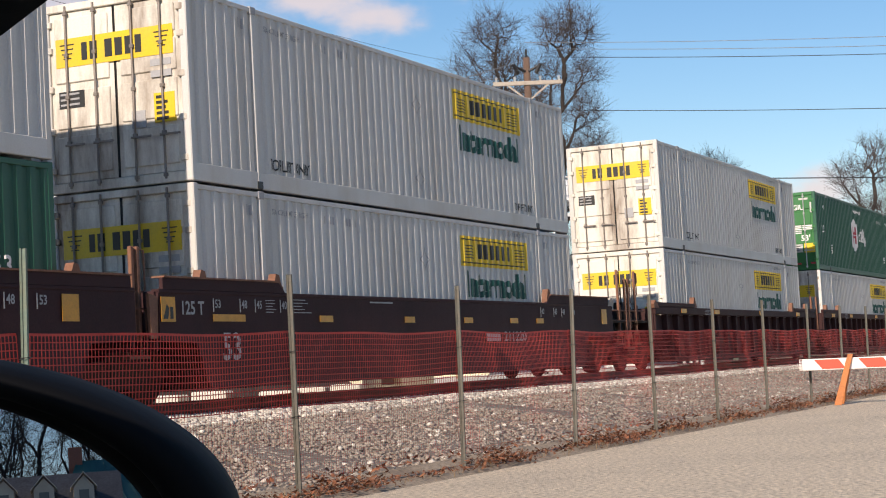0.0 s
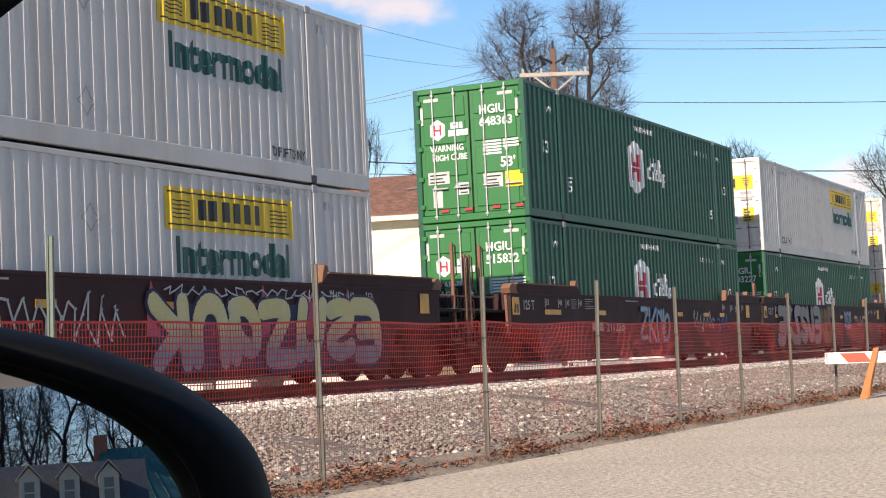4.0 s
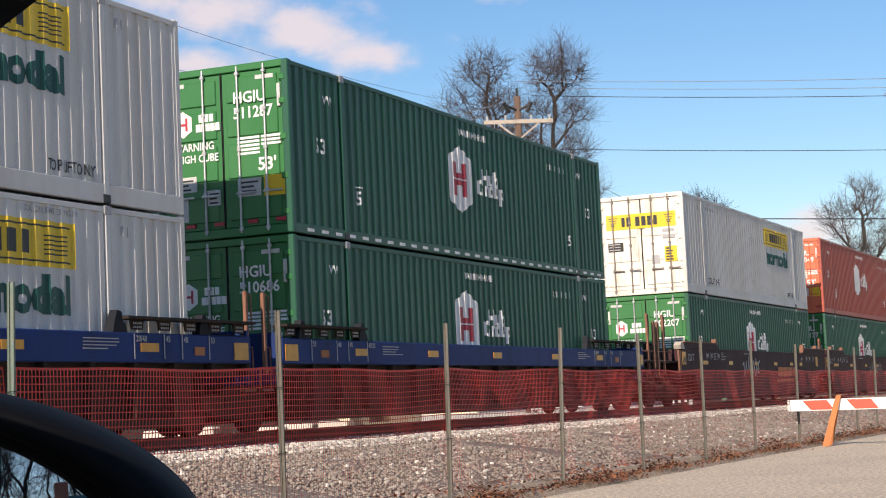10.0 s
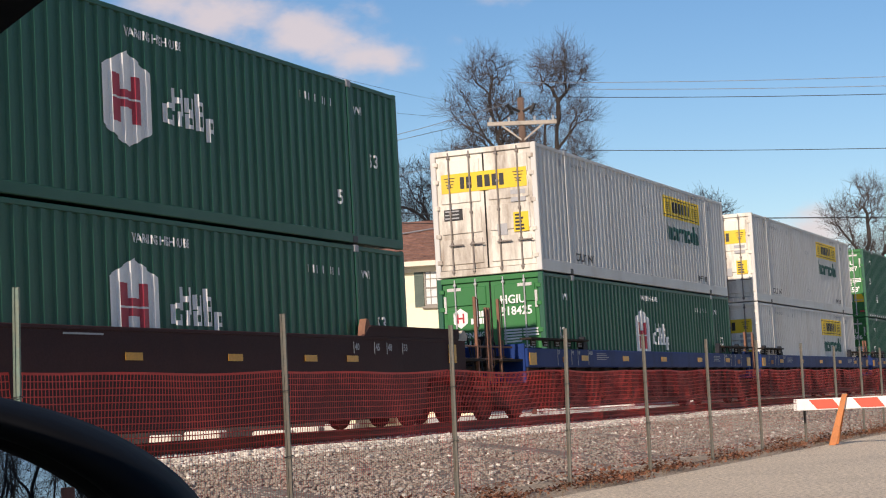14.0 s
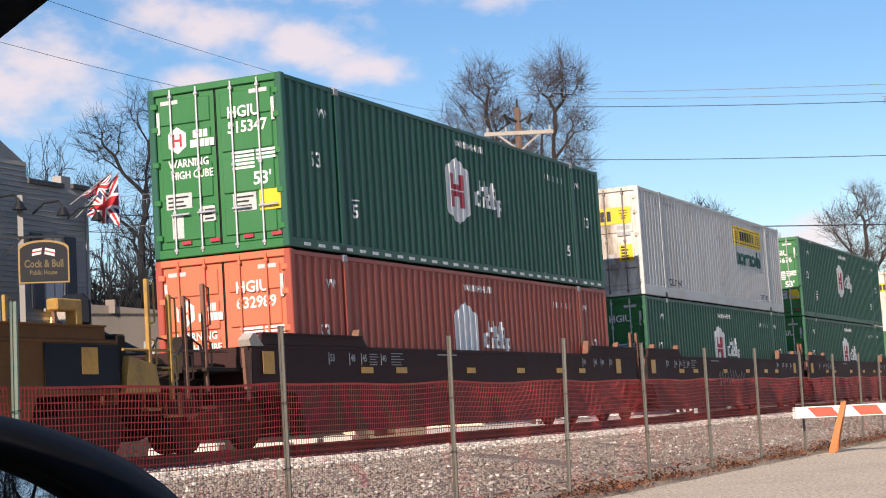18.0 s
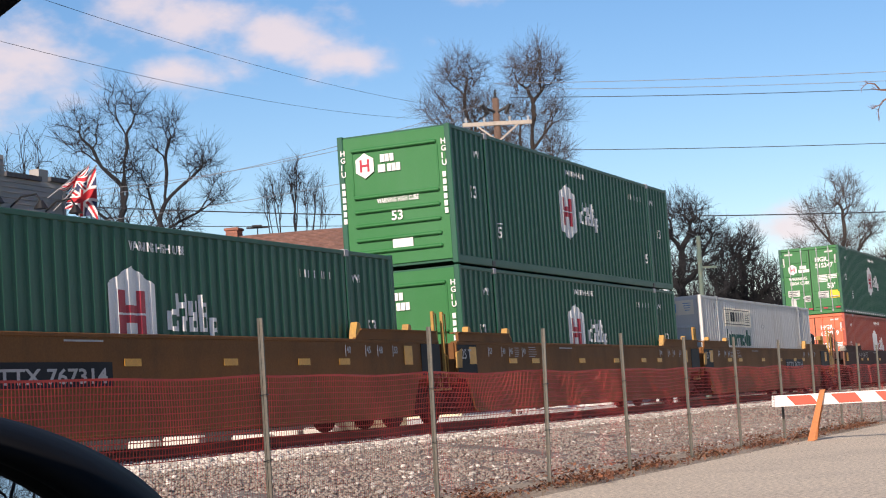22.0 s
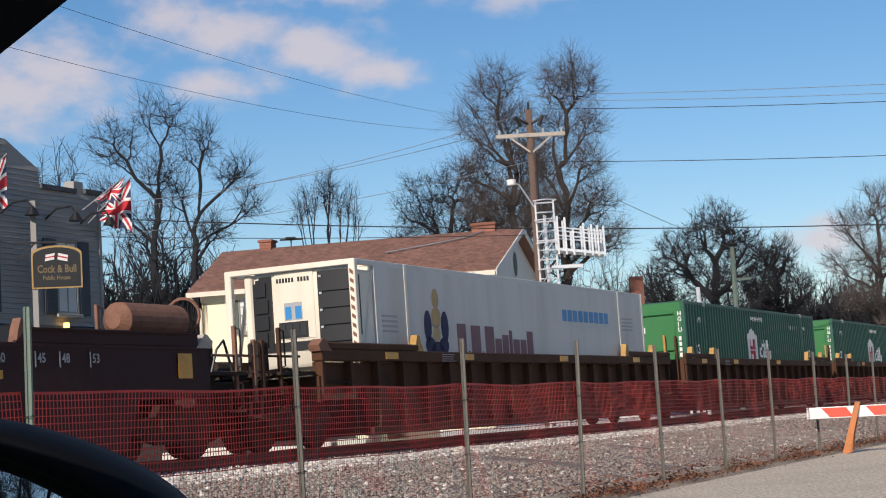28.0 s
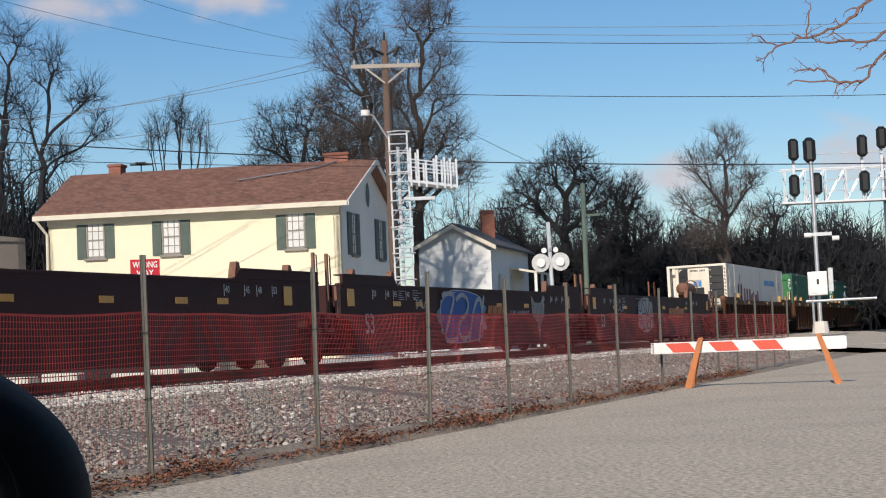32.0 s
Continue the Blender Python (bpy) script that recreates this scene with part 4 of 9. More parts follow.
    part("badge_frame", Build().box(arc(1.28) - 0.017, 1.10, 1.93, arc(1.28) - 0.012, 1.46, 2.24), M_PALE, u)
    part("maker_badge", Build().box(arc(1.28) - 0.022, 1.32, 1.95, arc(1.28) - 0.017, 1.44, 2.17).box(arc(1.28) - 0.022, 1.12, 1.95, arc(1.28) - 0.017, 1.24, 2.17), M_BLUEM, u)
    part("inner_post", Build().box(0.10, 2.10, 0.0, 0.30, 2.26, HIGH - 0.1, 0.03), M_REEF, t)
    for k in range(12):
        z = 0.9 + k * 0.155
        part("tape_mark", Build().slab([(-0.004, 0.02, z), (-0.004, 0.09, z + 0.05), (-0.004, 0.09, z + 0.12), (-0.004, 0.02, z + 0.07)], (0.003, 0, 0)), M_RUST, t)
    # side markings: a crest, the firm's name as blocks, a long blue word as blocks
    b = Build()
    oval = lambda x, z, w, h, y: [(x + w * math.cos(a * math.pi / 8), y, z + h * math.sin(a * math.pi / 8)) for a in range(16)]
    for x, z, w, h in ((2.90, 1.78, 0.17, 0.30), (3.68, 1.78, 0.17, 0.30), (2.98, 1.42, 0.22, 0.16), (3.60, 1.42, 0.22, 0.16), (3.29, 1.36, 0.30, 0.14)):
        b.slab(oval(x, z, w, h, -0.007), (0, 0.003, 0))
    part("crest", b, M_FLAGB, t, "dark blue crest")
    b = Build()
    for x, z, w, h in ((3.29, 2.30, 0.15, 0.20), (3.29, 1.95, 0.22, 0.20), (3.29, 1.65, 0.16, 0.16)):
        b.slab(oval(x, z, w, h, -0.011), (0, 0.003, 0))
    part("crest_crown", b, M_GOLD, t)
    b = Build()
    x = 4.25
    for w, h, g in ((0.42, 0.60, 0.1), (0.06, 0.08, 0.1), (0.46, 0.58, 0.08), (0.05, 0.08, 0.12), (0.46, 0.58, 0.07), (0.32, 0.34, 0.06), (0.32, 0.42, 0.06), (0.16, 0.52, 0.06), (0.34, 0.34, 0.06), (0.32, 0.34, 0.06), (0.34, 0.52, 0.0)):
        b.box(x, -0.008, 1.26 + (0.0 if w != 0.32 or h != 0.42 else -0.08), x + w, -0.004, 1.26 + h)
        x += w + g
    part("block_lettering", b, M_MAROON, t, "dark maroon block lettering")
    b = Build()
    x = 10.2
    for k in range(9):
        b.box(x, -0.008, 2.06, x + 0.28, -0.004, 2.32)
        x += 0.36
    part("block_lettering", b, M_BLUEM, t)
    b = Build()
    for k in range(4):
        b.box(0.95, -0.008, 1.9 - k * 0.09, 1.6, -0.004, 1.94 - k * 0.09)
        b.box(14.4, -0.008, 2.2 - k * 0.09, 15.2, -0.004, 2.24 - k * 0.09)
    part("stencil", b, M_PALE, t)


# ---- well cars: one thing a unit, x as for its container, z from the rail ----
TOP = 1.58


def truck(t, x):
    g = part("truck_frame", Build().box(x - 0.35, -1.05, 0.38, x + 0.35, 1.05, 0.62, 0.04), M_UNDER, t, "dark cast truck bolster")
    for y in (-1.02, 0.90):
        b = Build()
        pts = [(-1.15, 0.42), (-0.95, 0.60), (-0.45, 0.64), (-0.3, 0.80), (0.3, 0.80), (0.45, 0.64), (0.95, 0.60), (1.15, 0.42), (0.8, 0.34), (0.35, 0.24), (-0.35, 0.24), (-0.8, 0.34)]
        b.slab([(x + a, y, c) for a, c in pts], (0, 0.13, 0))
        part("side_frame", b, M_UNDER, g)
        for dx in (-0.13, 0.0, 0.13):
            part("spring", Build().rod((x + dx, y + 0.065, 0.30), (x + dx, y + 0.065, 0.55), 0.055, n=8), M_UNDER, g)
    for dx in (-0.89, 0.89):
        w = part("axle", Build().rod((x + dx, -0.8, 0.46), (x + dx, 0.8, 0.46), 0.08, n=8), M_UNDER, g)
        for y in (-0.80, 0.66):
            part("wheel", Build().rod((x + dx, y, 0.46), (x + dx, y + 0.13, 0.46), 0.46, n=24), M_UNDER, w)
    return g


def ladder_bar(t, x, y, paint, z0=0.9, z1=2.5):
    """An upright end handhold: a flat post with bent grab bars and a step."""
    p = part("handhold_post", Build().box(x - 0.035, y - 0.03, z0, x + 0.035, y + 0.03, z1, 0.008), paint, t)
    part("grab_bar", Build().tube([(x + 0.04, y, z1 - 0.03), (x + 0.17, y, z1 - 0.05), (x + 0.18, y, z1 - 0.6), (x + 0.04, y, z1 - 0.64)], 0.014), paint, p)
    part("grab_bar", Build().tube([(x + 0.04, y, z1 - 0.85), (x + 0.17, y, z1 - 0.87), (x + 0.18, y, z1 - 1.2), (x + 0.04, y, z1 - 1.24)], 0.014), paint, p)
    part("step", Build().box(x - 0.18, y - 0.05, z0 - 0.25, x + 0.18, y + 0.05, z0 - 0.21).box(x - 0.18, y - 0.01, z0 - 0.25, x - 0.16, y + 0.01, z0 + 0.1).box(x + 0.16, y - 0.01, z0 - 0.25, x + 0.18, y + 0.01, z0 + 0.1), paint, p)


SHAPES = {
    "S": [[(0.92, 0.84), (0.55, 1.0), (0.12, 0.86), (0.18, 0.6), (0.78, 0.44), (0.92, 0.16), (0.5, 0.0), (0.06, 0.14)]],
    "K": [[(0.15, 0.0), (0.15, 0.5), (0.13, 1.0)], [(0.92, 1.0), (0.45, 0.62), (0.25, 0.5), (0.5, 0.36), (0.95, 0.0)]],
    "E": [[(0.95, 1.0), (0.12, 1.0), (0.10, 0.5), (0.12, 0.0), (0.95, 0.0)], [(0.12, 0.5), (0.5, 0.5), (0.82, 0.52)]],
    "D": [[(0.15, 0.0), (0.15, 0.5), (0.15, 1.0), (0.72, 0.94), (0.95, 0.5), (0.72, 0.08), (0.15, 0.0)]],
    "A": [[(0.02, 0.0), (0.3, 0.7), (0.5, 1.0), (0.7, 0.7), (0.98, 0.0)], [(0.25, 0.35), (0.75, 0.35)]],
    "Z": [[(0.05, 0.95), (0.5, 1.0), (0.95, 0.95), (0.5, 0.5), (0.08, 0.05), (0.5, 0.0), (0.95, 0.06)]],
    "U": [[(0.1, 1.0), (0.1, 0.4), (0.3, 0.02), (0.7, 0.02), (0.9, 0.4), (0.9, 1.0)]],
    "n": [[(0.15, 0.0), (0.15, 0.5), (0.2, 0.95)], [(0.15, 0.6), (0.5, 1.0), (0.85, 0.75), (0.85, 0.0)]],
    "a": [[(0.85, 0.85), (0.4, 1.0), (0.1, 0.55), (0.3, 0.06), (0.8, 0.3), (0.85, 0.85), (0.92, 0.0)]]}


def rounded(pts):
    """Cuts the corners of a stroke twice."""
    for _ in range(2):
        out = [pts[0]]
        for (ax, az), (bx, bz) in zip(pts, pts[1:]):
            out += [(ax * 0.75 + bx * 0.25, az * 0.75 + bz * 0.25), (ax * 0.25 + bx * 0.75, az * 0.25 + bz * 0.75)]
        pts = out + [pts[-1]]
    return pts


def sprayed(b, pts, w, y):
    """One sprayed stroke of even width with round joints, flat on the car's side."""
    for (ax, az), (bx, bz) in zip(pts, pts[1:]):
        d = Vector((bx - ax, bz - az)).normalized()
        q = Vector((-d.y, d.x)) * w
        b.add([(ax - q.x, y, az - q.y), (bx - q.x, y, bz - q.y), (bx + q.x, y, bz + q.y), (ax + q.x, y, az + q.y)], [(0, 1, 2, 3)])
    for k, (ax, az) in enumerate(pts):
        b.add([(ax + w * math.cos(i * math.pi / 4), y - 0.0005 * (k + 1), az + w * math.sin(i * math.pi / 4)) for i in range(8)], [tuple(range(8))])


def graffiti(t, seed, x0, x1, z0, z1, fill, edge, shapes, fat=0.13, rim=0.045, thin_only=False):
    """A sprayed piece of fat rounded shapes with an outline behind them."""
    rnd = random.Random(seed)
    cell = (x1 - x0) / len(shapes)
    back, front = Build(), Build()
    for k, key in enumerate(shapes):
        dx, dz, tilt, flip = rnd.gauss(0, 0.03), rnd.gauss(0, 0.03), rnd.gauss(0, 0.25), 3 - k % 3
        for pts in SHAPES[key]:
            w, h = cell - 2 * fat * 0.55, z1 - z0 - 2 * fat
            pts = [((1 - a if flip & 1 else a), (1 - c if flip & 2 else c)) for a, c in pts]
            pts = rounded([(x0 + cell * k + fat * 0.55 + w * (0.5 + (a - 0.5) * 1.12 + tilt * (c - 0.5)) + dx, min(z1 - fat, max(z0 + fat, z0 + fat + h * c + dz))) for a, c in pts])
            if not thin_only:
                sprayed(back, pts, fat + rim, -1.509)
            sprayed(front, pts, fat, -1.523)
    if not thin_only:
        part("spray_paint", back, edge, t)
    part("spray_paint", front, fill, t)


def blob(t, x0, x1, z0, z1, paint, y, humps=5, deep=0.10):
    """A flat patch of paint with a lobed outline."""
    b, n = Build(), 72
    pts = []
    for i in range(n):
        a = 2 * math.pi * i / n
        cx, cz = math.cos(a), math.sin(a)
        r = 1 - deep * (0.5 + 0.5 * math.cos(a * humps + 0.4))
        pts.append(((x0 + x1) / 2 + (x1 - x0) / 2 * r * math.copysign(abs(cx) ** 0.6, cx), y, (z0 + z1) / 2 + (z1 - z0) / 2 * r * math.copysign(abs(cz) ** 0.6, cz)))
    b.add(pts, [tuple(range(n))])
    part("spray_paint", b, paint, t)


def emblem(t, x, wide, z, high, paint):
    """A slanted block emblem over a long swoosh."""
    b = Build()
    w = (wide - 0.3) / 4
    for k in range(4):
        b.slab([(x + k * (w + 0.07), -1.512, z), (x + k * (w + 0.07) + w, -1.512, z), (x + k * (w + 0.07) + w + 0.1, -1.512, z + high), (x + k * (w + 0.07) + 0.1, -1.512, z + high)], (0, 0.004, 0))
    b.slab([(x - 0.25, -1.512, z - high * 0.65), (x + wide * 0.8, -1.512, z - high * 0.5), (x + wide, -1.512, z - high * 0.25), (x - 0.15, -1.512, z - high * 0.3)], (0, 0.004, 0))
    part("block_lettering", b, paint, t, "faded orange block emblem")


def scrawl(t, seed, x0, x1, z0, z1, paint, thick=0.018):
    """A thin looping tag."""
    rnd = random.Random(seed)
    b = Build()
    n = int((x1 - x0) / 0.28)
    pts = [(x0 + (x1 - x0) * i / (3 * n) + 0.08 * math.sin(i * 2.1), z0 + (z1 - z0) * (0.5 + 0.45 * math.sin(i * 1.9 + rnd.random()) * rnd.uniform(0.4, 1))) for i in range(3 * n + 1)]
    sprayed(b, pts, thick, -1.512)
    part("spray_paint", b, paint, t)


def well_unit(style, paint, rear_end, front_end, seed, tags=()):
    """style: smooth or ribbed sides. rear_end / front_end: True where the car ends in a coupler."""
    rnd = random.Random(seed)
    lab = {"smooth": "dirty flat-sided well car with amber reflectors", "ribbed": "dirty rib-sided well car with heavy top beam"}[style]
    t = thing("well_car", lab, "railway car", group="well cars of the train")
    xa = -1.75 if rear_end else -1.36 if paint is M_BROWN else -0.90
    xb = LEN + (2.2 if front_end else 1.45)
    blue = paint is M_BLUE
    low = M_UNDER if blue else paint
    for side in (-1, 1):
        ys = side * 1.5
        lay = lambda a, c: (min(ys - a * side, ys - c * side), max(ys - a * side, ys - c * side))
        if style == "smooth":
            b = Build()
            pts = [(xa, 0.90), (xa, TOP), (xb, TOP), (xb, 0.90), (LEN + 0.40, 0.86), (LEN + 0.05, 0.22), (-0.05, 0.22), (-0.40, 0.86)]
            b.slab([(x, ys - 0.015 * side, z) for x, z in (pts if side < 0 else pts[::-1])], (0, -0.04 * side, 0))
            s = part("side_sill", b, paint, t)
            y0, y1 = lay(0, 0.14)
            part("top_chord", Build().box(xa, y0, TOP - 0.03, xb, y1, TOP + 0.03, 0.01), paint, s)
            y0, y1 = lay(0, 0.2)
            part("bottom_chord", Build().box(0.0, y0, 0.18, LEN, y1, 0.25, 0.01), paint, s)
            y0, y1 = lay(0.05, 0.12)
            for k in range(13):
                x = 1.5 + k * (LEN - 3.0) / 12
                part("stiffener", Build().box(x - 0.03, y0, 0.25, x + 0.03, y1, TOP - 0.05), paint, s)
        else:
            y0, y1 = lay(0, 0.2)
            s = part("top_chord", Build().box(xa, y0, TOP - (0.51 if blue else 0.16), xb, y1, TOP + (-0.1 if blue else 0.03), 0.015), paint, t)
            part("bottom_chord", Build().box(0.0, y0, 0.16, LEN, y1, 0.30, 0.012), low, s)
            y0, y1 = lay(0.16, 0.2)
            part("side_sheet", Build().box(0.0, y0, 0.25, LEN, y1, TOP - 0.17), low, s)
            for x0, x1 in ((xa + 0.02, 0.0), (LEN, xb - 0.02)):
                part("end_side_sheet", Build().box(x0, y0, 0.88, x1, y1, TOP - 0.17), low, s)
            y0, y1 = lay(0.02, 0.17)
            k = xa + 0.08
            while k < xb:
                part("side_rib", Build().box(k - 0.05, y0, 0.30 if 0 < k < LEN else 0.88, k + 0.05, y1, TOP - 0.15, 0.01), low, s)
                k += 1.02
    # floor beams of the well
    for k in range(5):
        x = 1.2 + k * (LEN - 2.4) / 4
        part("floor_beam", Build().box(x - 0.2, -1.45, 0.17, x + 0.2, 1.45, 0.29, 0.01), M_UNDER, t)
    # end bulkheads and platforms
    for end, coupled in ((0, rear_end), (1, front_end)):
        x0 = xa if end == 0 else xb
        way = -1 if end == 0 else 1
        reach = 1.75 if coupled else 0.45
        at = lambda d: x0 + way * d
        xs = sorted((x0, at(reach)))
        brim = TOP - 0.40 if seed == 20 and end == 0 else TOP
        d0, d1 = sorted((x0, x0 - way * 1.1))
        part("end_sheet", Build().box(x0 - 0.04, -1.44, 0.75, x0 + 0.04, 1.44, brim, 0.01), paint, t)
        wall_x = -0.12 if end == 0 else LEN + 0.08
        # dark sheet stands in for the shade among truck and brake gear
        part("shade_sheet", Build().box(wall_x, -1.42, 0.20, wall_x + 0.04, 1.42, 0.98), M_UNDER, t, "dark sheet added for shade at the well's end")
        part("deck_plate", Build().box(d0, -1.42, brim - 0.12, d1, 1.42, brim - 0.08), M_UNDER, t)
        p = part("end_platform", Build().box(xs[0], -0.75, 0.98, xs[1], 0.75, 1.14, 0.02), M_UNDER, t)
        part("center_sill", Build().box(xs[0], -0.3, 0.62, xs[1], 0.3, 1.0, 0.02), M_UNDER, p)
        hb = M_YSTEEL if paint is M_TAN or (paint is M_RIB and end == 1) else M_RUST if paint in (M_BROWN, M_DARKBR, M_BLUE) else paint
        if coupled:
            part("grating", Build().box(min(at(0.05), at(1.2)), -1.40, 1.20, max(at(0.05), at(1.2)), 1.40, 1.25), M_UNDER, p)
            short = 0.55 if seed in (20, 21) else 0.0
            ladder_bar(p, at(1.05), -1.30, hb, 0.9, 2.5 - short)
            ladder_bar(p, at(1.60), -1.30, hb, 0.8, 2.3 - short)
            ladder_bar(p, at(1.2), 1.25, hb)
            part("coupler", Build().box(min(at(1.7), at(2.3)), -0.14, 0.66, max(at(1.7), at(2.3)), 0.14, 0.92, 0.04), M_UNDER, p)
            part("brake_stand", Build().box(at(0.9) - 0.12, -0.95, 1.1, at(0.9) + 0.12, -0.7, 1.75, 0.03), M_UNDER, p)
            part("brake_cylinder", Build().rod((at(0.2), 0.1, 1.36), (at(0.8), 0.1, 1.36), 0.16, n=12), M_UNDER, p)
            part("pipe", Build().tube([(at(0.0), -1.0, 1.30), (at(0.4), -1.05, 1.32), (at(0.9), -0.9, 1.28), (at(1.6), -0.4, 1.05)], 0.025), M_UNDER, p)
            part("air_hose", Build().tube([(at(1.6), -0.4, 1.0), (at(1.9), -0.5, 1.35), (at(2.1), -0.42, 1.0), (at(2.2), -0.3, 0.55)], 0.03), M_BLACK, p)
            if paint in (M_DARKBR, M_BLUE, M_BROWN):
                for k, yy in enumerate((-1.05, -0.55, 0.3)):
                    part("air_hose", Build().tube([(at(0.7), yy, 1.15), (at(0.85), yy - 0.05, 1.6 + 0.1 * k), (at(1.15), yy, 1.75), (at(1.4), yy + 0.05, 1.4), (at(1.45), yy, 1.0)], 0.02), M_BLACK, p)
            for z in (1.25, 1.5):
                part("crossover_rail", Build().rod((at(0.4), -1.3, z), (at(1.7), -1.3, z), 0.02), hb, p)
            if hb is M_YSTEEL:
                # stout bent frame that guards the corner
                a, c = at(-1.3), at(-0.75)
                lo, hi = (TOP + 0.03, TOP + 0.55) if end else (0.95, TOP + 0.58)
                a, c = (a, c) if end else (at(0.1), at(0.75))
                m0, m1 = min(a, c), max(a, c)
                part("guard_frame", Build().box(m0, -1.48, hi - 0.16, m1, -1.30, hi, 0.02).box(m1 - 0.15 if end else m0, -1.48, lo, m1 if end else m0 + 0.15, -1.30, hi - 0.1, 0.02), M_YSTEEL, t, "stout yellow corner frame")
                part("guard_foot", Build().slab([(at(0.15), -1.50, 0.90), (at(1.0), -1.50, 0.90), (at(0.9), -1.50, 1.28), (at(0.25), -1.50, 1.40)], (0, 0.10, 0)), M_YSTEEL, t)
            elif paint is not M_BLUE:
                part("corner_cap", Build().slab([(at(-0.35), -1.505, TOP), (at(0.05), -1.505, TOP), (at(0.10), -1.505, TOP + 0.10), (at(-0.05), -1.505, TOP + 0.20), (at(-0.12), -1.505, TOP + 0.20)], (0, 0.2, 0)), M_ARMW if rnd.random() < 0.5 else M_RUST, t)
            truck(t, -1.7 if end == 0 else LEN + 1.9)
        else:
            ladder_bar(p, at(0.22), -1.30, hb, 0.9, 2.2)
            part("connector_plate", Build().box(min(at(0.1), at(0.42)), -0.5, 1.16, max(at(0.1), at(0.42)), 0.5, 1.34, 0.03), M_UNDER, p)
            if end == 0:
                truck(t, -1.62)
        # corner guides that catch the load
        for gx in (-0.15 if end == 0 else LEN + 0.15, 2.05 if end == 0 else LEN - 2.05):
            gm = M_RUST if paint in (M_BROWN, M_DARKBR) else M_YSTEEL if paint in (M_TAN, M_RIB) else M_NAVYBLK
            base = TOP - 0.1 if blue else TOP + 0.03
            b = Build().slab([(gx - 0.17, -1.49, base), (gx + 0.17, -1.49, base), (gx + 0.14, -1.49, base + 0.10), (gx + 0.09, -1.49, base + 0.13), (gx + 0.04, -1.49, base + 0.28), (gx - 0.06, -1.49, base + 0.30), (gx - 0.13, -1.49, base + 0.15)], (0, 0.13, 0))
            if 1 < gx < LEN - 1 or not coupled:
                part("load_guide", b, gm, t, "bent corner guide")
        g0, g1 = sorted((x0, 2.0 if end == 0 else LEN - 2.0))
        if blue:
            part("walkway", Build().box(g0, -1.60, TOP + 0.08, g1, -1.34, TOP + 0.12), M_UNDER, t, "grated walkway above the side")
            for k in range(5):
                gx = g0 + (g1 - g0) * (k + 0.5) / 5
                br = part("walkway_bracket", Build().slab([(gx - 0.14, -1.50, TOP - 0.06), (gx + 0.14, -1.50, TOP - 0.06), (gx + 0.17, -1.50, TOP + 0.08), (gx - 0.17, -1.50, TOP + 0.08)], (0, 0.02, 0)), M_UNDER, t)
                # pale dots painted for the daylight showing through punched holes
                b = Build()
                for i in range(5):
                    for j in range(2):
                        b.box(gx - 0.10 + i * 0.045, -1.504, TOP - 0.04 + j * 0.055, gx - 0.075 + i * 0.045, -1.501, TOP - 0.01 + j * 0.055)
                part("perforation", b, M_PALE, br)
        elif style == "smooth":
            # raised end plate with a slanted inner edge, under a thin ledge
            u0, u1 = (g0 + (0.3 if coupled else 0.1), g1 + 0.25) if end == 0 else (g0 - 0.25, g1 - (0.3 if coupled else 0.1))
            s0, s1 = (0.0, 0.22) if end == 0 else (0.22, 0.0)
            part("raised_end", Build().slab([(u0 + (s0 and 0.0), -1.5, TOP + 0.03), (u1, -1.5, TOP + 0.03), (u1 - s1, -1.5, TOP + 0.19), (u0 + s0, -1.5, TOP + 0.19)], (0, 0.06, 0)), paint, t, "raised plate at the car's end")
            part("ledge", Build().box(u0 + s0, -1.53, TOP + 0.19, u1 - s1, -1.30, TOP + 0.215), paint if paint is not M_BROWN else M_RUST, t)
        else:
            part("raised_end", Build().box(g0, -1.5, TOP + 0.03, g1, -1.40, TOP + 0.15, 0.02), paint, t)
    # reflectors and stencils on the near side
    zr = 1.16
    if style == "smooth":
        for x, w in ((0.04, 0.92) if paint is M_BROWN else (1.95, 0.46), (3.35, 0.46), (6.6, 0.42), (9.3, 0.42), (11.7, 0.42), (13.2, 0.42)):
            part("reflector", Build().box(x, -1.5075, zr, x + w, -1.502, zr + 0.105), M_REFL, t)
        x = xa + 0.03 if paint is M_BROWN else -0.28 if paint is M_TAN else xa + 0.30
        for x in (x, xb - 0.85 if front_end else LEN - 0.22):
            plate = part("reflector", Build().box(x, -1.5075, 1.15, x + 0.36, -1.502, 1.50), M_REFL, t, "amber reflector plate")
            if paint is M_BROWN and x < 0:
                part("number_mark", Build().slab([(x + 0.04, -1.511, 1.19), (x + 0.16, -1.511, 1.19), (x + 0.20, -1.511, 1.34), (x + 0.14, -1.511, 1.40)], (0, 0.002, 0)).box(x + 0.22, -1.511, 1.19, x + 0.30, -1.509, 1.36), M_DECALK, plate)
    elif blue:
        for x in (1.68, 4.75, 8.0, 11.5, 14.56):
            part("reflector", Build().box(x, -1.512, 1.22, x + 0.45, -1.503, 1.34), M_REFL, t)
        for x in (xa + 0.08, xb - 0.52):
            part("reflector", Build().box(x, -1.512, 1.12, x + 0.42, -1.503, 1.38), M_REFL, t, "amber reflector plate")
        for x in (0.40, LEN - 0.20):
            part("faded_plate", Build().box(x, -1.512, 1.18, x + 0.28, -1.503, 1.30), M_ORANGE, t)
        b = Build()
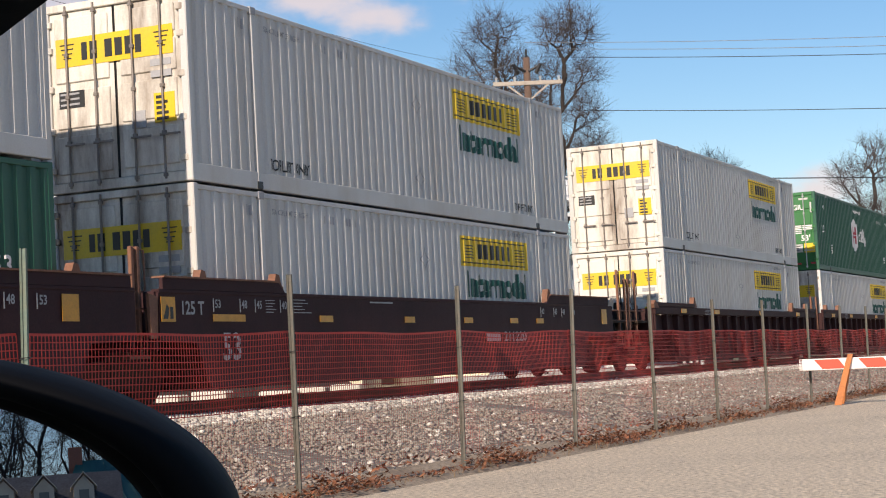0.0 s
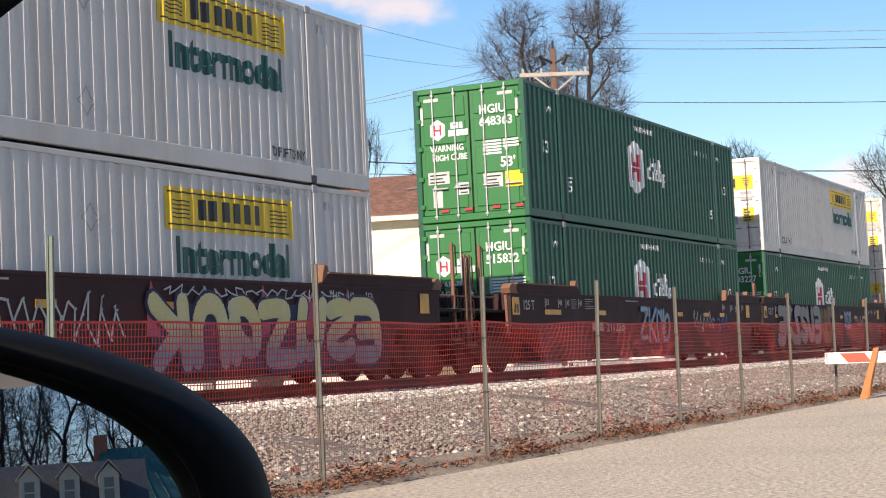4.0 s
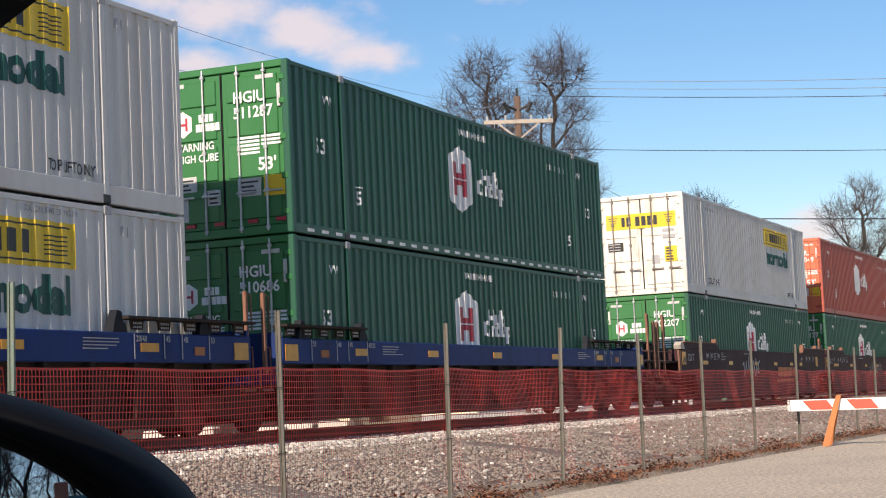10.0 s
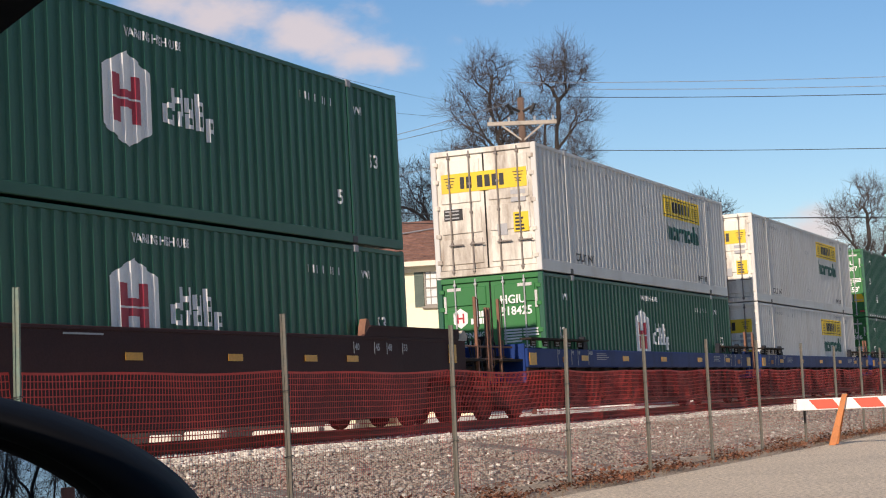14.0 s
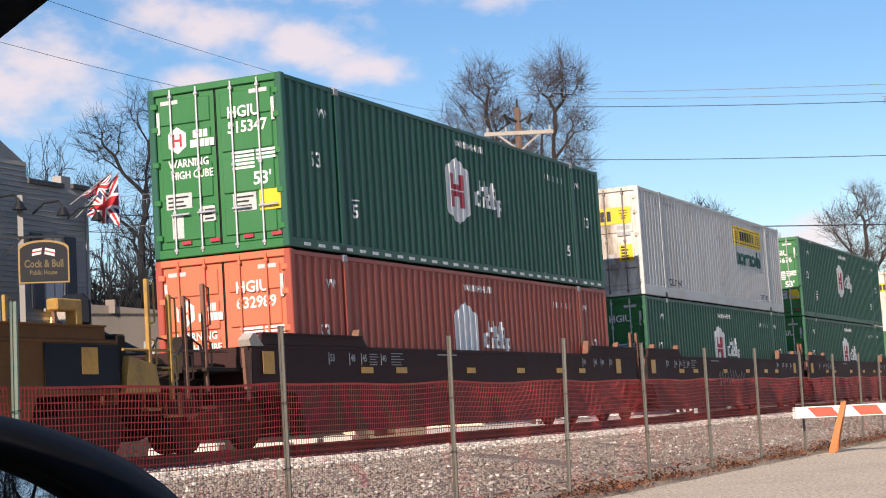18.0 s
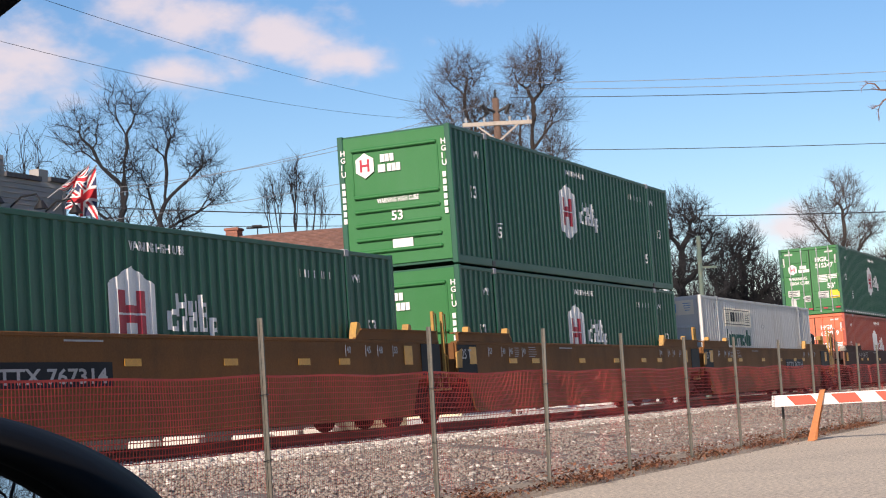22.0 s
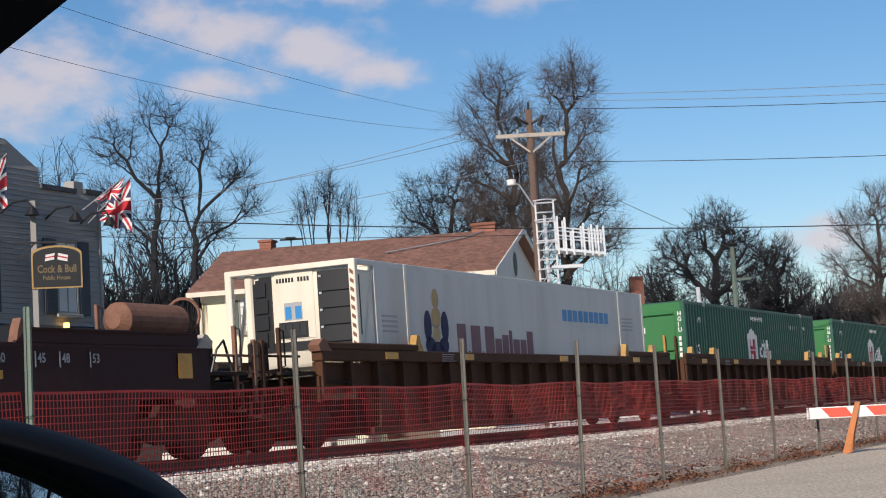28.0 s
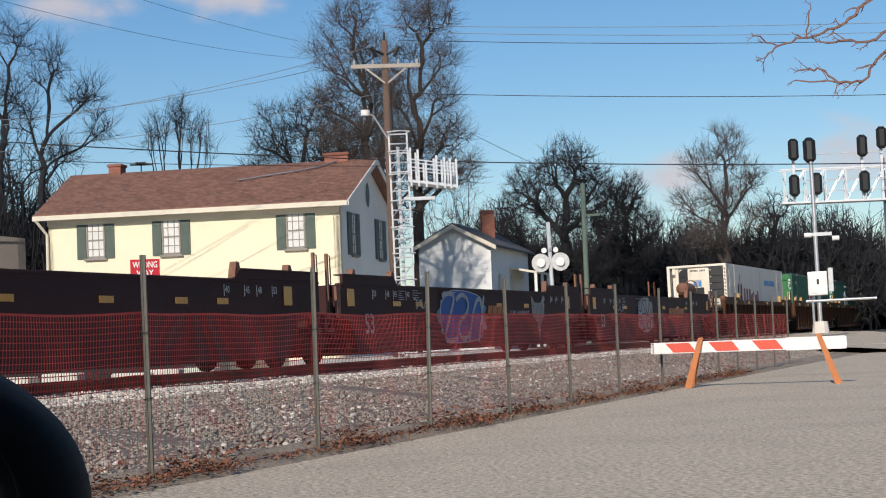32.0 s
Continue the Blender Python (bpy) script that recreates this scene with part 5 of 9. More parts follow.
        for x, w in ((0.06, "53"), (0.97, "48"), (1.40, "45"), (2.13, "40/20"), (LEN - 1.76, "20/40"), (LEN - 1.01, "45"), (LEN - 0.54, "48"), (LEN + 0.20, "53")):
            b.box(x, -1.514, 1.12, x + 0.022, -1.511, 1.47)
            word(b, w, (lambda X: lambda a, c: (X + a, -1.514, 1.36 + c))(x + 0.05), 0.085)
        for x in (2.75, LEN - 2.95):
            for k in range(4):
                b.box(x, -1.514, 1.38 - k * 0.045, x + 0.5 + 0.4 * rnd.random(), -1.511, 1.395 - k * 0.045)
        part("stencil", b, M_PALE, t, "small pale stencils")
    else:
        for x in (0.6, 4.0, 9.3, LEN - 1.7):
            part("reflector", Build().box(x, -1.512, TOP - 0.12, x + 0.5, -1.503, TOP - 0.0), M_REFL, t)
        b = Build()
        for k in range(4):
            b.box(3.0, -1.508, TOP - 0.03 - k * 0.04, 3.7 - 0.2 * rnd.random(), -1.5045, TOP - 0.018 - k * 0.04)
        part("stencil", b, M_PALE, t)
    if paint is M_TAN:
        for xx0, xx1 in ((xa, 0.10), (LEN + 0.55, xb)):
            part("end_patch", Build().box(xx0 + 0.01, -1.5045, 0.95, xx1, -1.4985, TOP - 0.04), M_NAVYBLK, t, "dark painted end patch")
        part("end_block", Build().slab([(xa - 0.10, -1.52, 1.08), (xa + 0.16, -1.52, 1.08), (xa + 0.22, -1.52, 1.46), (xa - 0.08, -1.52, 1.38)], (0, 0.03, 0)), M_YSTEEL, t)
    elif style == "smooth":
        part("end_block", Build().slab([(xa - 0.22, -1.50, 0.92), (xa - 0.06, -1.50, 0.92), (xa - 0.04, -1.50, 1.50), (xa - 0.26, -1.50, 1.54)], (0, 0.05, 0)), M_RUST, t)
    if style == "smooth":
        b = Build()
        pl = lambda X, Z: (lambda a, c: (X + a, -1.514, Z + c))
        back = 0.0 if paint is M_BROWN else 0.70
        for x, w in ((0.04 + back, "53"), (0.80 + back, "48"), (1.25 + back, "45"), (2.03 + back, "40"), (LEN - 0.75, "53"), (LEN - 1.4, "48"), (LEN - 1.9, "45"), (LEN - 2.7, "40")):
            word(b, w, pl(x + 0.05, 1.36), 0.12)
            b.box(x, -1.514, 1.30, x + 0.022, -1.511, 1.50)
        for k in range(5):
            b.box(1.58 + back, -1.514, 1.48 - k * 0.045, 1.58 + back + 0.2 + 0.15 * rnd.random(), -1.511, 1.492 - k * 0.045)
            b.box(2.45 + back, -1.514, 1.50 - k * 0.05, 2.45 + back + 0.3 + 0.3 * rnd.random(), -1.511, 1.512 - k * 0.05)
        b.box(5.2, -1.514, 1.49, 6.1, -1.511, 1.515)
        part("stencil", b, M_PALE, t, "small pale stencils")
        for body, x, z, h in tags:
            part("stencil", word(Build(), body, pl(x, z), h), M_PALE, t)
    return t


# ---- the consist: rear end of each load, upper and lower box ----
LOADS = [
    (85.0, "green", "white"), (65.6, "green", "white"), (45.8, "white", "white"),
    (22.24, "white", "white"), (2.7, "white", "green"), (-16.6, "green", "green"),
    (-40.1, "white", "white"), (-59.45, "red", "green"), (-78.7, "white", "green"),
    (-102.35, "green", "green"), (-121.85, "white", "white"), (-141.75, "white", "green"),
    (-165.2, "green", "green"), (-184.6, "white", "green"), (-204.05, "green", "red"),
    (-227.75, None, "white_wall"), (-246.85, "green_wall", "green_wall"), (-266.25, None, "green_wall"),
    (-289.85, None, "green_wall"), (-309.3, None, "green_wall"), (-329.25, None, "reefer"),
    (-352.8, None, None), (-372.4, None, None), (-392.0, None, None), (-415.6, None, None)]
NUMBERS = {(-16.6, 1): "648363", (-16.6, 0): "515832", (2.7, 0): "503227", (-59.45, 0): "507177", (-59.45, 1): "836049", (-78.7, 0): "502207",
           (-102.35, 1): "511287", (-102.35, 0): "510686", (-141.75, 0): "518425", (-165.2, 1): "645676", (-204.05, 1): "515347", (-204.05, 0): "632989"}
STYLE = {}
for i, (q, up, low) in enumerate(LOADS):
    car = i // 3
    STYLE[q] = [("ribbed", M_DARKBR), ("smooth", M_BROWN), ("smooth", M_BROWN), ("ribbed", M_BLUE), ("smooth", M_DARKBR), ("smooth", M_TAN), ("ribbed", M_RIB), ("smooth", M_DARKBR), ("smooth", M_DARKBR)][car]
MOVING = []
proto = {}
for i, (q, up, low) in enumerate(LOADS):
    for level, kind in ((1, up), (0, low)):
        if kind is None:
            continue
        z = 3.25 if level else 0.324
        look_no = (kind, (i + 2 * level) % 4) if kind == "white" else (kind, 0)
        if look_no not in proto:
            proto[look_no] = make_container(*look_no)
            t = proto[look_no]
        else:
            t = copy_thing(proto[look_no], pose(0, 0, 0))
            if (q, level) == (-102.35, 1):
                tagged(t, "dark green corrugated container with dashed white bottom strip")
        MOVING.append((t, q, -WIDE / 2, z))
    style, paint = STYLE[q]
    tags = ()
    if style == "smooth":
        if i < 21 and paint is not M_DARKBR:
            tags = (("125 T", -0.85 if i % 3 < 2 else -1.20, 1.26, 0.19),)
        if i == 22:
            tags = (("LD LMT 118,500 PER UNIT", 10.35, 0.97, 0.11), )
        if i >= 21 or i in (3, 4):
            tags += (("53", 0.25, 0.60, 0.4), )
    t = well_unit(style, paint, i % 3 == 2 or i == 24, i % 3 == 0, i, tags)
    MOVING.append((t, q, 0.0, 0.0))
    if i == 4:
        graffiti(t, 5, 0.3, 6.1, 0.27, 1.57, M_SPRAYG, M_NAVYBLK, "EKZSnE", 0.17, 0.04)
        graffiti(t, 6, 6.2, 7.8, 0.30, 1.54, M_SPRAYO, M_DECALK, "nZ", 0.16, 0.05)
        graffiti(t, 7, 9.9, 10.95, 0.80, 1.42, M_SPRAYW, M_BLUEM, "aZn", 0.04, 0.04)
        scrawl(t, 8, 11.7, 13.2, 0.85, 1.32, M_SPRAYW)
    elif i == 5:
        graffiti(t, 8, 6.2, 8.6, 0.5, 1.36, M_SPRAYW, M_BLUEM, "ZKna", 0.04, 0.03)
        scrawl(t, 9, 10.6, 12.6, 0.7, 1.4, M_SPRAYW)
        scrawl(t, 10, 12.9, 14.0, 0.7, 1.3, M_SPRAYB, 0.03)
    elif i == 6:
        blob(t, 9.0, 15.9, 0.24, 1.30, M_FLAGB, -1.5075, 7, 0.16)
        for k, x in enumerate((8.95, 10.6, 11.9, 13.3, 14.6, 15.5)):
            up = 1.56 - 0.1 * (k % 2)
            part("spray_paint", Build().slab([(x, -1.5085, 0.8), (x + 0.34, -1.5085, 0.8), (x + 0.26, -1.5085, 1.25), (x + 0.14, -1.5085, up), (x + 0.05, -1.5085, 1.2)], (0, 0.001, 0)), M_SPRAYP, t)
        graffiti(t, 12, 9.1, 15.8, 0.28, 1.40, M_FADE, M_FLAGB, "KUaZnSE", 0.15, 0.05)
        scrawl(t, 13, 4.0, 8.4, 0.6, 1.45, M_SPRAYW)
        scrawl(t, 14, 9.4, 14.6, 1.3, 1.54, M_SPRAYW, 0.012)
    elif i == 8:
        emblem(t, 9.75, 2.95, 0.80, 0.30, M_ORANGE)
        scrawl(t, 16, 5.0, 7.2, 0.7, 1.45, M_SPRAYW, 0.03)
    elif i == 7:
        scrawl(t, 17, 7.5, 10.5, 0.7, 1.4, M_SPRAYG, 0.02)
    elif i == 22:
        blob(t, 4.70, 8.45, 0.42, 1.42, M_SPRAYC, -1.5065, 9, 0.14)
        blob(t, 4.92, 8.18, 0.28, 1.57, M_SPRAYW, -1.5085, 5, 0.06)
        blob(t, 4.98, 8.12, 0.31, 1.545, M_SPRAYB, -1.512, 5, 0.06)
        graffiti(t, 15, 5.05, 8.05, 0.30, 1.54, M_SPRAYW, None, "ZSn", 0.055, thin_only=True)
        # a pale sprayed mask with pointed ears
        part("spray_paint", Build().slab([(12.36, -1.51, 1.5), (12.68, -1.51, 1.30), (13.24, -1.51, 1.30), (13.6, -1.51, 1.5), (13.56, -1.51, 0.95), (13.18, -1.51, 0.74), (13.03, -1.51, 0.25), (12.90, -1.51, 0.74), (12.42, -1.51, 0.95)], (0, 0.002, 0)), M_SPRAYG, t)
        scrawl(t, 19, 12.42, 13.52, 0.78, 1.38, M_DECALK, 0.013)
        scrawl(t, 20, 3.25, 4.15, 1.02, 1.42, M_SPRAYW, 0.016)
        emblem(t, 8.5, 1.6, 1.0, 0.20, M_ORANGE)
    elif i == 21:
        blob(t, 5.30, 7.72, 0.36, 1.56, M_SPRAYW, -1.5085, 6, 0.10)
        graffiti(t, 18, 5.40, 7.62, 0.98, 1.54, M_DECALK, None, "aZUn", 0.026, thin_only=True)
        graffiti(t, 19, 5.45, 7.55, 0.42, 0.98, M_DECALK, None, "ZnSa", 0.026, thin_only=True)
        emblem(t, 10.3, 2.7, 0.98, 0.22, M_ORANGE)
        scrawl(t, 21, 2.0, 3.4, 0.9, 1.4, M_SPRAYW, 0.015)
        scrawl(t, 22, 8.5, 9.7, 0.6, 1.15, M_SPRAYG, 0.016)
    elif i in (13, 24):
        scrawl(t, 30 + i, 6.0, 9.0, 0.7, 1.35, M_SPRAYG, 0.014)
    if i in (15, 17):
        x = 10.25 if i == 15 else 3.3
        part("name_patch", Build().box(x, -1.5065, 0.88, x + 3.0, -1.5015, 1.22), M_NAVYBLK, t, "black painted patch")
        part("stencil", word(Build(), "DTTX 767314", (lambda X: lambda a, c: (X + a, -1.514, 0.94 + c))(x + 0.14), 0.20, 2.72), M_PALE, t)
    if i in (3, 5):
        x = 10.36 if i == 3 else 2.86
        part("stencil", word(Build().box(x, -1.514, 0.80, x + 0.72, -1.511, 0.98), "211220", (lambda X: lambda a, c: (X + a, -1.514, 0.80 + c))(x + 0.92), 0.19, 1.25), M_PALE, t)
    if i == 21:
        tank = part("air_tank", Build().rod((LEN + 1.25, -0.6, 2.05), (LEN + 2.75, -0.6, 2.05), 0.25, n=20).rod((LEN + 1.13, -0.6, 2.05), (LEN + 1.25, -0.6, 2.05), 0.13, 0.25, 20).rod((LEN + 2.75, -0.6, 2.05), (LEN + 2.87, -0.6, 2.05), 0.25, 0.13, 20), M_RUST, t, "rusty brown air tank")
        part("tank_saddle", Build().box(LEN + 1.6, -0.85, 1.1, LEN + 1.75, -0.35, 1.85).box(LEN + 2.4, -0.85, 1.0, LEN + 2.55, -0.35, 1.85).box(LEN + 1.25, -0.9, 1.0, LEN + 2.7, -0.3, 1.16), M_RUST, tank)
        part("brake_wheel", Build().ring((LEN + 2.97, -0.6, 2.15), (1, 0.2, 0), 0.26, 0.025).rod((LEN + 2.85, -0.6, 2.12), (LEN + 2.97, -0.6, 2.15), 0.03), M_RUST, tank)
    if i == 15:
        wheel = part("brake_housing", Build().box(LEN + 2.25, -0.95, 1.8, LEN + 2.5, -0.45, 2.3, 0.1), M_NAVYBLK, t, "dark brake housing with pale disc")
        part("disc", Build().rod((LEN + 2.2, -0.7, 2.05), (LEN + 2.26, -0.7, 2.05), 0.17, n=24), M_ARMW, wheel)
        part("housing_post", Build().box(LEN + 2.30, -0.8, 1.1, LEN + 2.46, -0.6, 1.85), M_UNDER, wheel)
for (q, level), digits in NUMBERS.items():
    for t, tq, y, z in MOVING:
        if tq == q and (z > 3) == bool(level) and y < 0:
            number(t, digits, M_DECALW)
for t, q, y, z in MOVING:
    if y < 0 and (q, z > 3) in ((-102.35, True), (-204.05, True)):
        dashes(t)


def motions():
    for t, q, y, z in MOVING:
        off = pose(0, y, z)
        walk(t, [(s, track_pose(q + d) @ off) for s, d in RUN])

# ---- ground: one sheet to the horizon, with the road, the ballast bank and the track ----
FENCE_D = 7.9


def strip(name, profile, s0, s1, ds, mat, label, category, kind="structure", rough=0.0, seed=1):
    """A surface swept along the track; profile: (across, height)."""
    rnd = random.Random(seed)
    b = Build()
    n = len(profile)
    k = int((s1 - s0) / ds)
    v = []
    for i in range(k + 1):
        s = s0 + (s1 - s0) * i / k
        for j, (d, z) in enumerate(profile):
            w = rough * (noise.noise(Vector((s * 0.7, d * 0.9, seed))) if 0 < j < n - 1 else 0)
            v.append(along(s, d, z + w))
    b.add(v, [(i * n + j, i * n + j + 1, (i + 1) * n + j + 1, (i + 1) * n + j) for i in range(k) for j in range(n - 1)])
    return tagged(part(name, b, mat), label, category, kind=kind)


g = Build()
g.add([(-1500, -1500, -0.35), (1500, -1500, -0.35), (1500, 3000, -0.35), (-1500, 3000, -0.35)], [(0, 1, 2, 3)])
tagged(part("ground", g, M_GROUND), "brown winter ground reaching to the horizon", "ground", kind="structure")
strip("road", [(-14, -0.02), (-6, -0.01), (0, 0.0), (4, 0.0), (7.0, 0.0), (7.45, -0.01), (7.55, -0.34)], -60, 78, 1.5, M_ROAD, "worn pale asphalt road along the fence", "road")
strip("verge", [(7.4, -0.05), (7.6, 0.0), (8.0, 0.03), (8.4, 0.06)], -60, 72, 0.5, M_VERGE, "strip of sandy soil and dead leaves under the fence", "verge", rough=0.05, seed=5)
BED = RAIL - 0.19
strip("ballast", [(8.2, 0.0), (9.0, 0.09), (10.0, 0.22), (11.2, 0.37), (12.2, BED - 0.08), (12.9, BED - 0.01), (13.6, BED), (15.0, BED), (16.6, BED), (17.4, BED - 0.05), (19.2, 0.15)], -60, 240, 0.6, M_BALLAST, "grey and pinkish crushed-stone ballast bank", "ballast", rough=0.06, seed=7)
strip("further_bank", [(18.9, 0.20), (19.4, 0.50), (24, 0.55), (60, 0.3)], 75, 240, 4, M_BANK, "dark soil bank far along the tracks", "bank")
# mound added to hide bright ground; its shade is put into the dark colour
strip("far_bank", [(18.9, 0.20), (19.3, 0.42), (19.9, 0.46), (20.6, 0.90), (22.0, 1.0), (24, 0.7), (60, 0.3)], -60, 41, 1.5, M_BANK, "soil bank behind the tracks, coloured dark for shade", "bank", rough=0.10, seed=9)
strip("far_road", [(18.9, 0.20), (19.4, 0.58), (26, 0.62), (60, 0.3)], 41, 75, 4, M_FARROAD, "sunlit pale paving behind the tracks", "pavement")


def crossing():
    """The road climbing over the track further on."""
    b = Build()
    v, rows = [], [(0.0, 0.0), (5.0, 0.02), (8.0, 0.25), (11.0, 0.62), (12.6, BED + 0.12), (13.8, RAIL - 0.005), (17.2, RAIL - 0.005), (24, 0.5)]
    for s in (70.0, 84.0, 110.0):
        v += [along(s, d, z) for d, z in rows]
    n = len(rows)
    b.add(v, [(i * n + j, i * n + j + 1, (i + 1) * n + j + 1, (i + 1) * n + j) for i in (0, 1) for j in range(n - 1)])
    tagged(part("crossing_road", b, M_ROAD), "road rising over the level crossing", "road", kind="structure")
    b = Build()
    for s in (79.0, 79.6):
        b.slab([along(s, 3.0, 0.022), along(s + 0.12, 3.0, 0.022), along(s + 0.12, 8.0, 0.256), along(s, 8.0, 0.256)], (0, 0, 0.004))
    tagged(part("road_marking", b, M_BOARDW), "white painted stop lines on the crossing road", "marking", kind="structure")


crossing()


def cracks():
    """Sealed hairline cracks wandering over the road."""
    rnd = random.Random(21)
    b = Build()
    for k in range(16):
        s, d = rnd.uniform(8, 60), rnd.uniform(-2, 6.6)
        a = rnd.uniform(-0.5, 0.5) + (1.5 if k % 3 == 0 else 0)
        for i in range(14):
            a += rnd.gauss(0, 0.25)
            s1, d1 = s + 0.35 * math.cos(a), d + 0.35 * math.sin(a)
            if d1 > 6.9:
                break
            w = 0.006 + 0.006 * rnd.random()
            b.add([along(s, d - w, 0.006), along(s1, d1 - w, 0.006), along(s1, d1 + w, 0.006), along(s, d + w, 0.006)], [(0, 1, 2, 3)])
            s, d = s1, d1
    tagged(part("road_cracks", b, M_CRACK), "thin dark cracks in the worn asphalt", "cracks", kind="structure")


cracks()


def rails():
    for side, name in ((-1, "rail"), (1, "rail")):
        y = side * 0.7525
        b = Build()
        prof = [(-0.07, -0.18), (0.07, -0.18), (0.07, -0.165), (0.012, -0.14), (0.012, -0.045), (0.036, -0.035), (0.036, -0.002), (-0.036, -0.002), (-0.036, -0.035), (-0.012, -0.045), (-0.012, -0.14), (-0.07, -0.165)]
        way = [track_pose(q) for q in (-60, 90, 105, 120, 135, 150, 165, 180, 195, 210, 225, 240)]
        n = len(prof)
        v = [m @ Vector((0, y + a, c)) for m in way for a, c in prof]
        b.add(v, [(j * n + i, j * n + (i + 1) % n, (j + 1) * n + (i + 1) % n, (j + 1) * n + i) for j in range(len(way) - 1) for i in range(n)])
        r = tagged(part("rail", b, M_RAIL), "rust-brown steel running rail", "rail", group="rails of the track", kind="structure")
        b = Build()
        b.add([m @ Vector((0, y + a, 0.0)) for m in way for a in (-0.03, 0.03)], [(2 * j, 2 * j + 1, 2 * j + 3, 2 * j + 2) for j in range(len(way) - 1)])
        part("rail_head", b, M_RAILTOP, r, "polished rail head")
    tie = Build().box(-0.11, -1.3, -0.36, 0.11, 1.3, -0.185, 0.012).mesh("tie", M_TIE)
    top = thing("sleepers", "dark weathered timber sleepers under the rails", "sleepers", kind="structure")
    s = -6.0
    while s < 120:
        part("sleeper", tie, None, top, m=track_pose(s + random.uniform(-0.03, 0.03)) @ pose(0, 0, 0, 0, 0, random.uniform(-0.8, 0.8)))
        s += 0.52


rails()


def stones(name, count, region, size, label, seed, flat=0.7, mat=None):
    """Loose crushed stones lying on the bank, as one mesh."""
    rng = np.random.default_rng(seed)
    base = []
    for k in range(10):
        t = (1 + 5 ** 0.5) / 2
        p = np.array([(-1, t, 0), (1, t, 0), (-1, -t, 0), (1, -t, 0), (0, -1, t), (0, 1, t), (0, -1, -t), (0, 1, -t), (t, 0, -1), (t, 0, 1), (-t, 0, -1), (-t, 0, 1)], float)
        p /= np.linalg.norm(p[0])
        base.append(p * rng.uniform(0.6, 1.15, (12, 1)) * np.array([rng.uniform(0.8, 1.3), rng.uniform(0.7, 1.1), rng.uniform(0.55, 0.9) * flat / 0.7]))
    tri = np.array([(0, 11, 5), (0, 5, 1), (0, 1, 7), (0, 7, 10), (0, 10, 11), (1, 5, 9), (5, 11, 4), (11, 10, 2), (10, 7, 6), (7, 1, 8), (3, 9, 4), (3, 4, 2), (3, 2, 6), (3, 6, 8), (3, 8, 9), (4, 9, 5), (2, 4, 11), (6, 2, 10), (8, 6, 7), (9, 8, 1)])
    V, F = [], []
    prof = np.array([(8.0, 0.03), (8.4, 0.02), (9.0, 0.09), (10.0, 0.22), (11.2, 0.37), (12.2, BED - 0.08), (12.9, BED - 0.01), (13.6, BED), (16.6, BED)])
    for i in range(count):
        s, d = region(rng)
        r = size * rng.uniform(0.55, 1.5)
        a, c = rng.uniform(0, 6.283), rng.uniform(-0.6, 0.6)
        p = base[i % 10] * r
        ca, sa, cc, sc = math.cos(a), math.sin(a), math.cos(c), math.sin(c)
        x = p[:, 0] * ca - p[:, 1] * sa
        y = p[:, 0] * sa + p[:, 1] * ca
        z = p[:, 2] * cc + x * sc
        x = x * cc - p[:, 2] * sc
        o = along(s, d, float(np.interp(d, prof[:, 0], prof[:, 1])) + r * 0.25)
        V.append(np.stack([x + o.x, y + o.y, z + o.z], 1))
        F.append(tri + 12 * i)
    me = bpy.data.meshes.new(name)
    V, F = np.concatenate(V), np.concatenate(F)
    me.vertices.add(len(V))
    me.vertices.foreach_set("co", V.ravel())
    me.loops.add(F.size)
    me.loops.foreach_set("vertex_index", F.ravel().astype(np.int32))
    me.polygons.add(len(F))
    me.polygons.foreach_set("loop_start", np.arange(0, F.size, 3, dtype=np.int32))
    me.materials.append(mat or M_STONE)
    me.update(calc_edges=True)
    return tagged(new(name, me), label, "stones", kind="stuff")


stones("ballast_stones", 30000, lambda r: (11 + 36 * r.random() ** 1.3, 8.35 + 4.9 * r.random() ** 0.85), 0.027, "loose pale and reddish crushed stones on the bank", 3)
stones("ballast_stones", 9000, lambda r: (40 + 45 * r.random(), 8.4 + 4.9 * r.random()), 0.037, "loose crushed stones further along the bank", 4)
stones("shoulder_stones", 10000, lambda r: (11 + 50 * r.random() ** 1.2, 12.35 + 1.7 * r.random()), 0.043, "clean pale stones along the shoulder", 6, mat=M_SHOULDER)

stones("bank_stones", 500, lambda r: (11 + 36 * r.random() ** 1.3, 8.5 + 3.9 * r.random()), 0.042, "larger pale stones scattered over the bank", 8, mat=M_SHOULDER)


def litter(name, count, mat, label, seed, size, region, blades=False):
    rnd = random.Random(seed)
    b = Build()
    for i in range(count):
        s, d, z = region(rnd)
        o = along(s, d, z)
        a = rnd.random() * 6.28
        r = size * (0.5 + rnd.random())
        ux, uy = math.cos(a) * r, math.sin(a) * r
        if blades:
            h = r * (1.5 + 2 * rnd.random())
            tip = o + Vector((ux * 1.2, uy * 1.2, h))
            w = Vector((-uy, ux, 0)) * 0.10
            b.add([o - w, o + w, tip], [(0, 1, 2)])
        else:
            lift = rnd.uniform(-0.3, 0.6) * r
            p = Vector((ux, uy, lift))
            w = Vector((-uy, ux, rnd.uniform(-0.4, 0.4) * r)) * 0.6
            b.add([o - p, o + w, o + p + Vector((0, 0, r * 0.3)), o - w], [(0, 1, 2), (0, 2, 3)])
    return tagged(part(name, b, mat), label, "leaves" if not blades else "grass", kind="stuff")


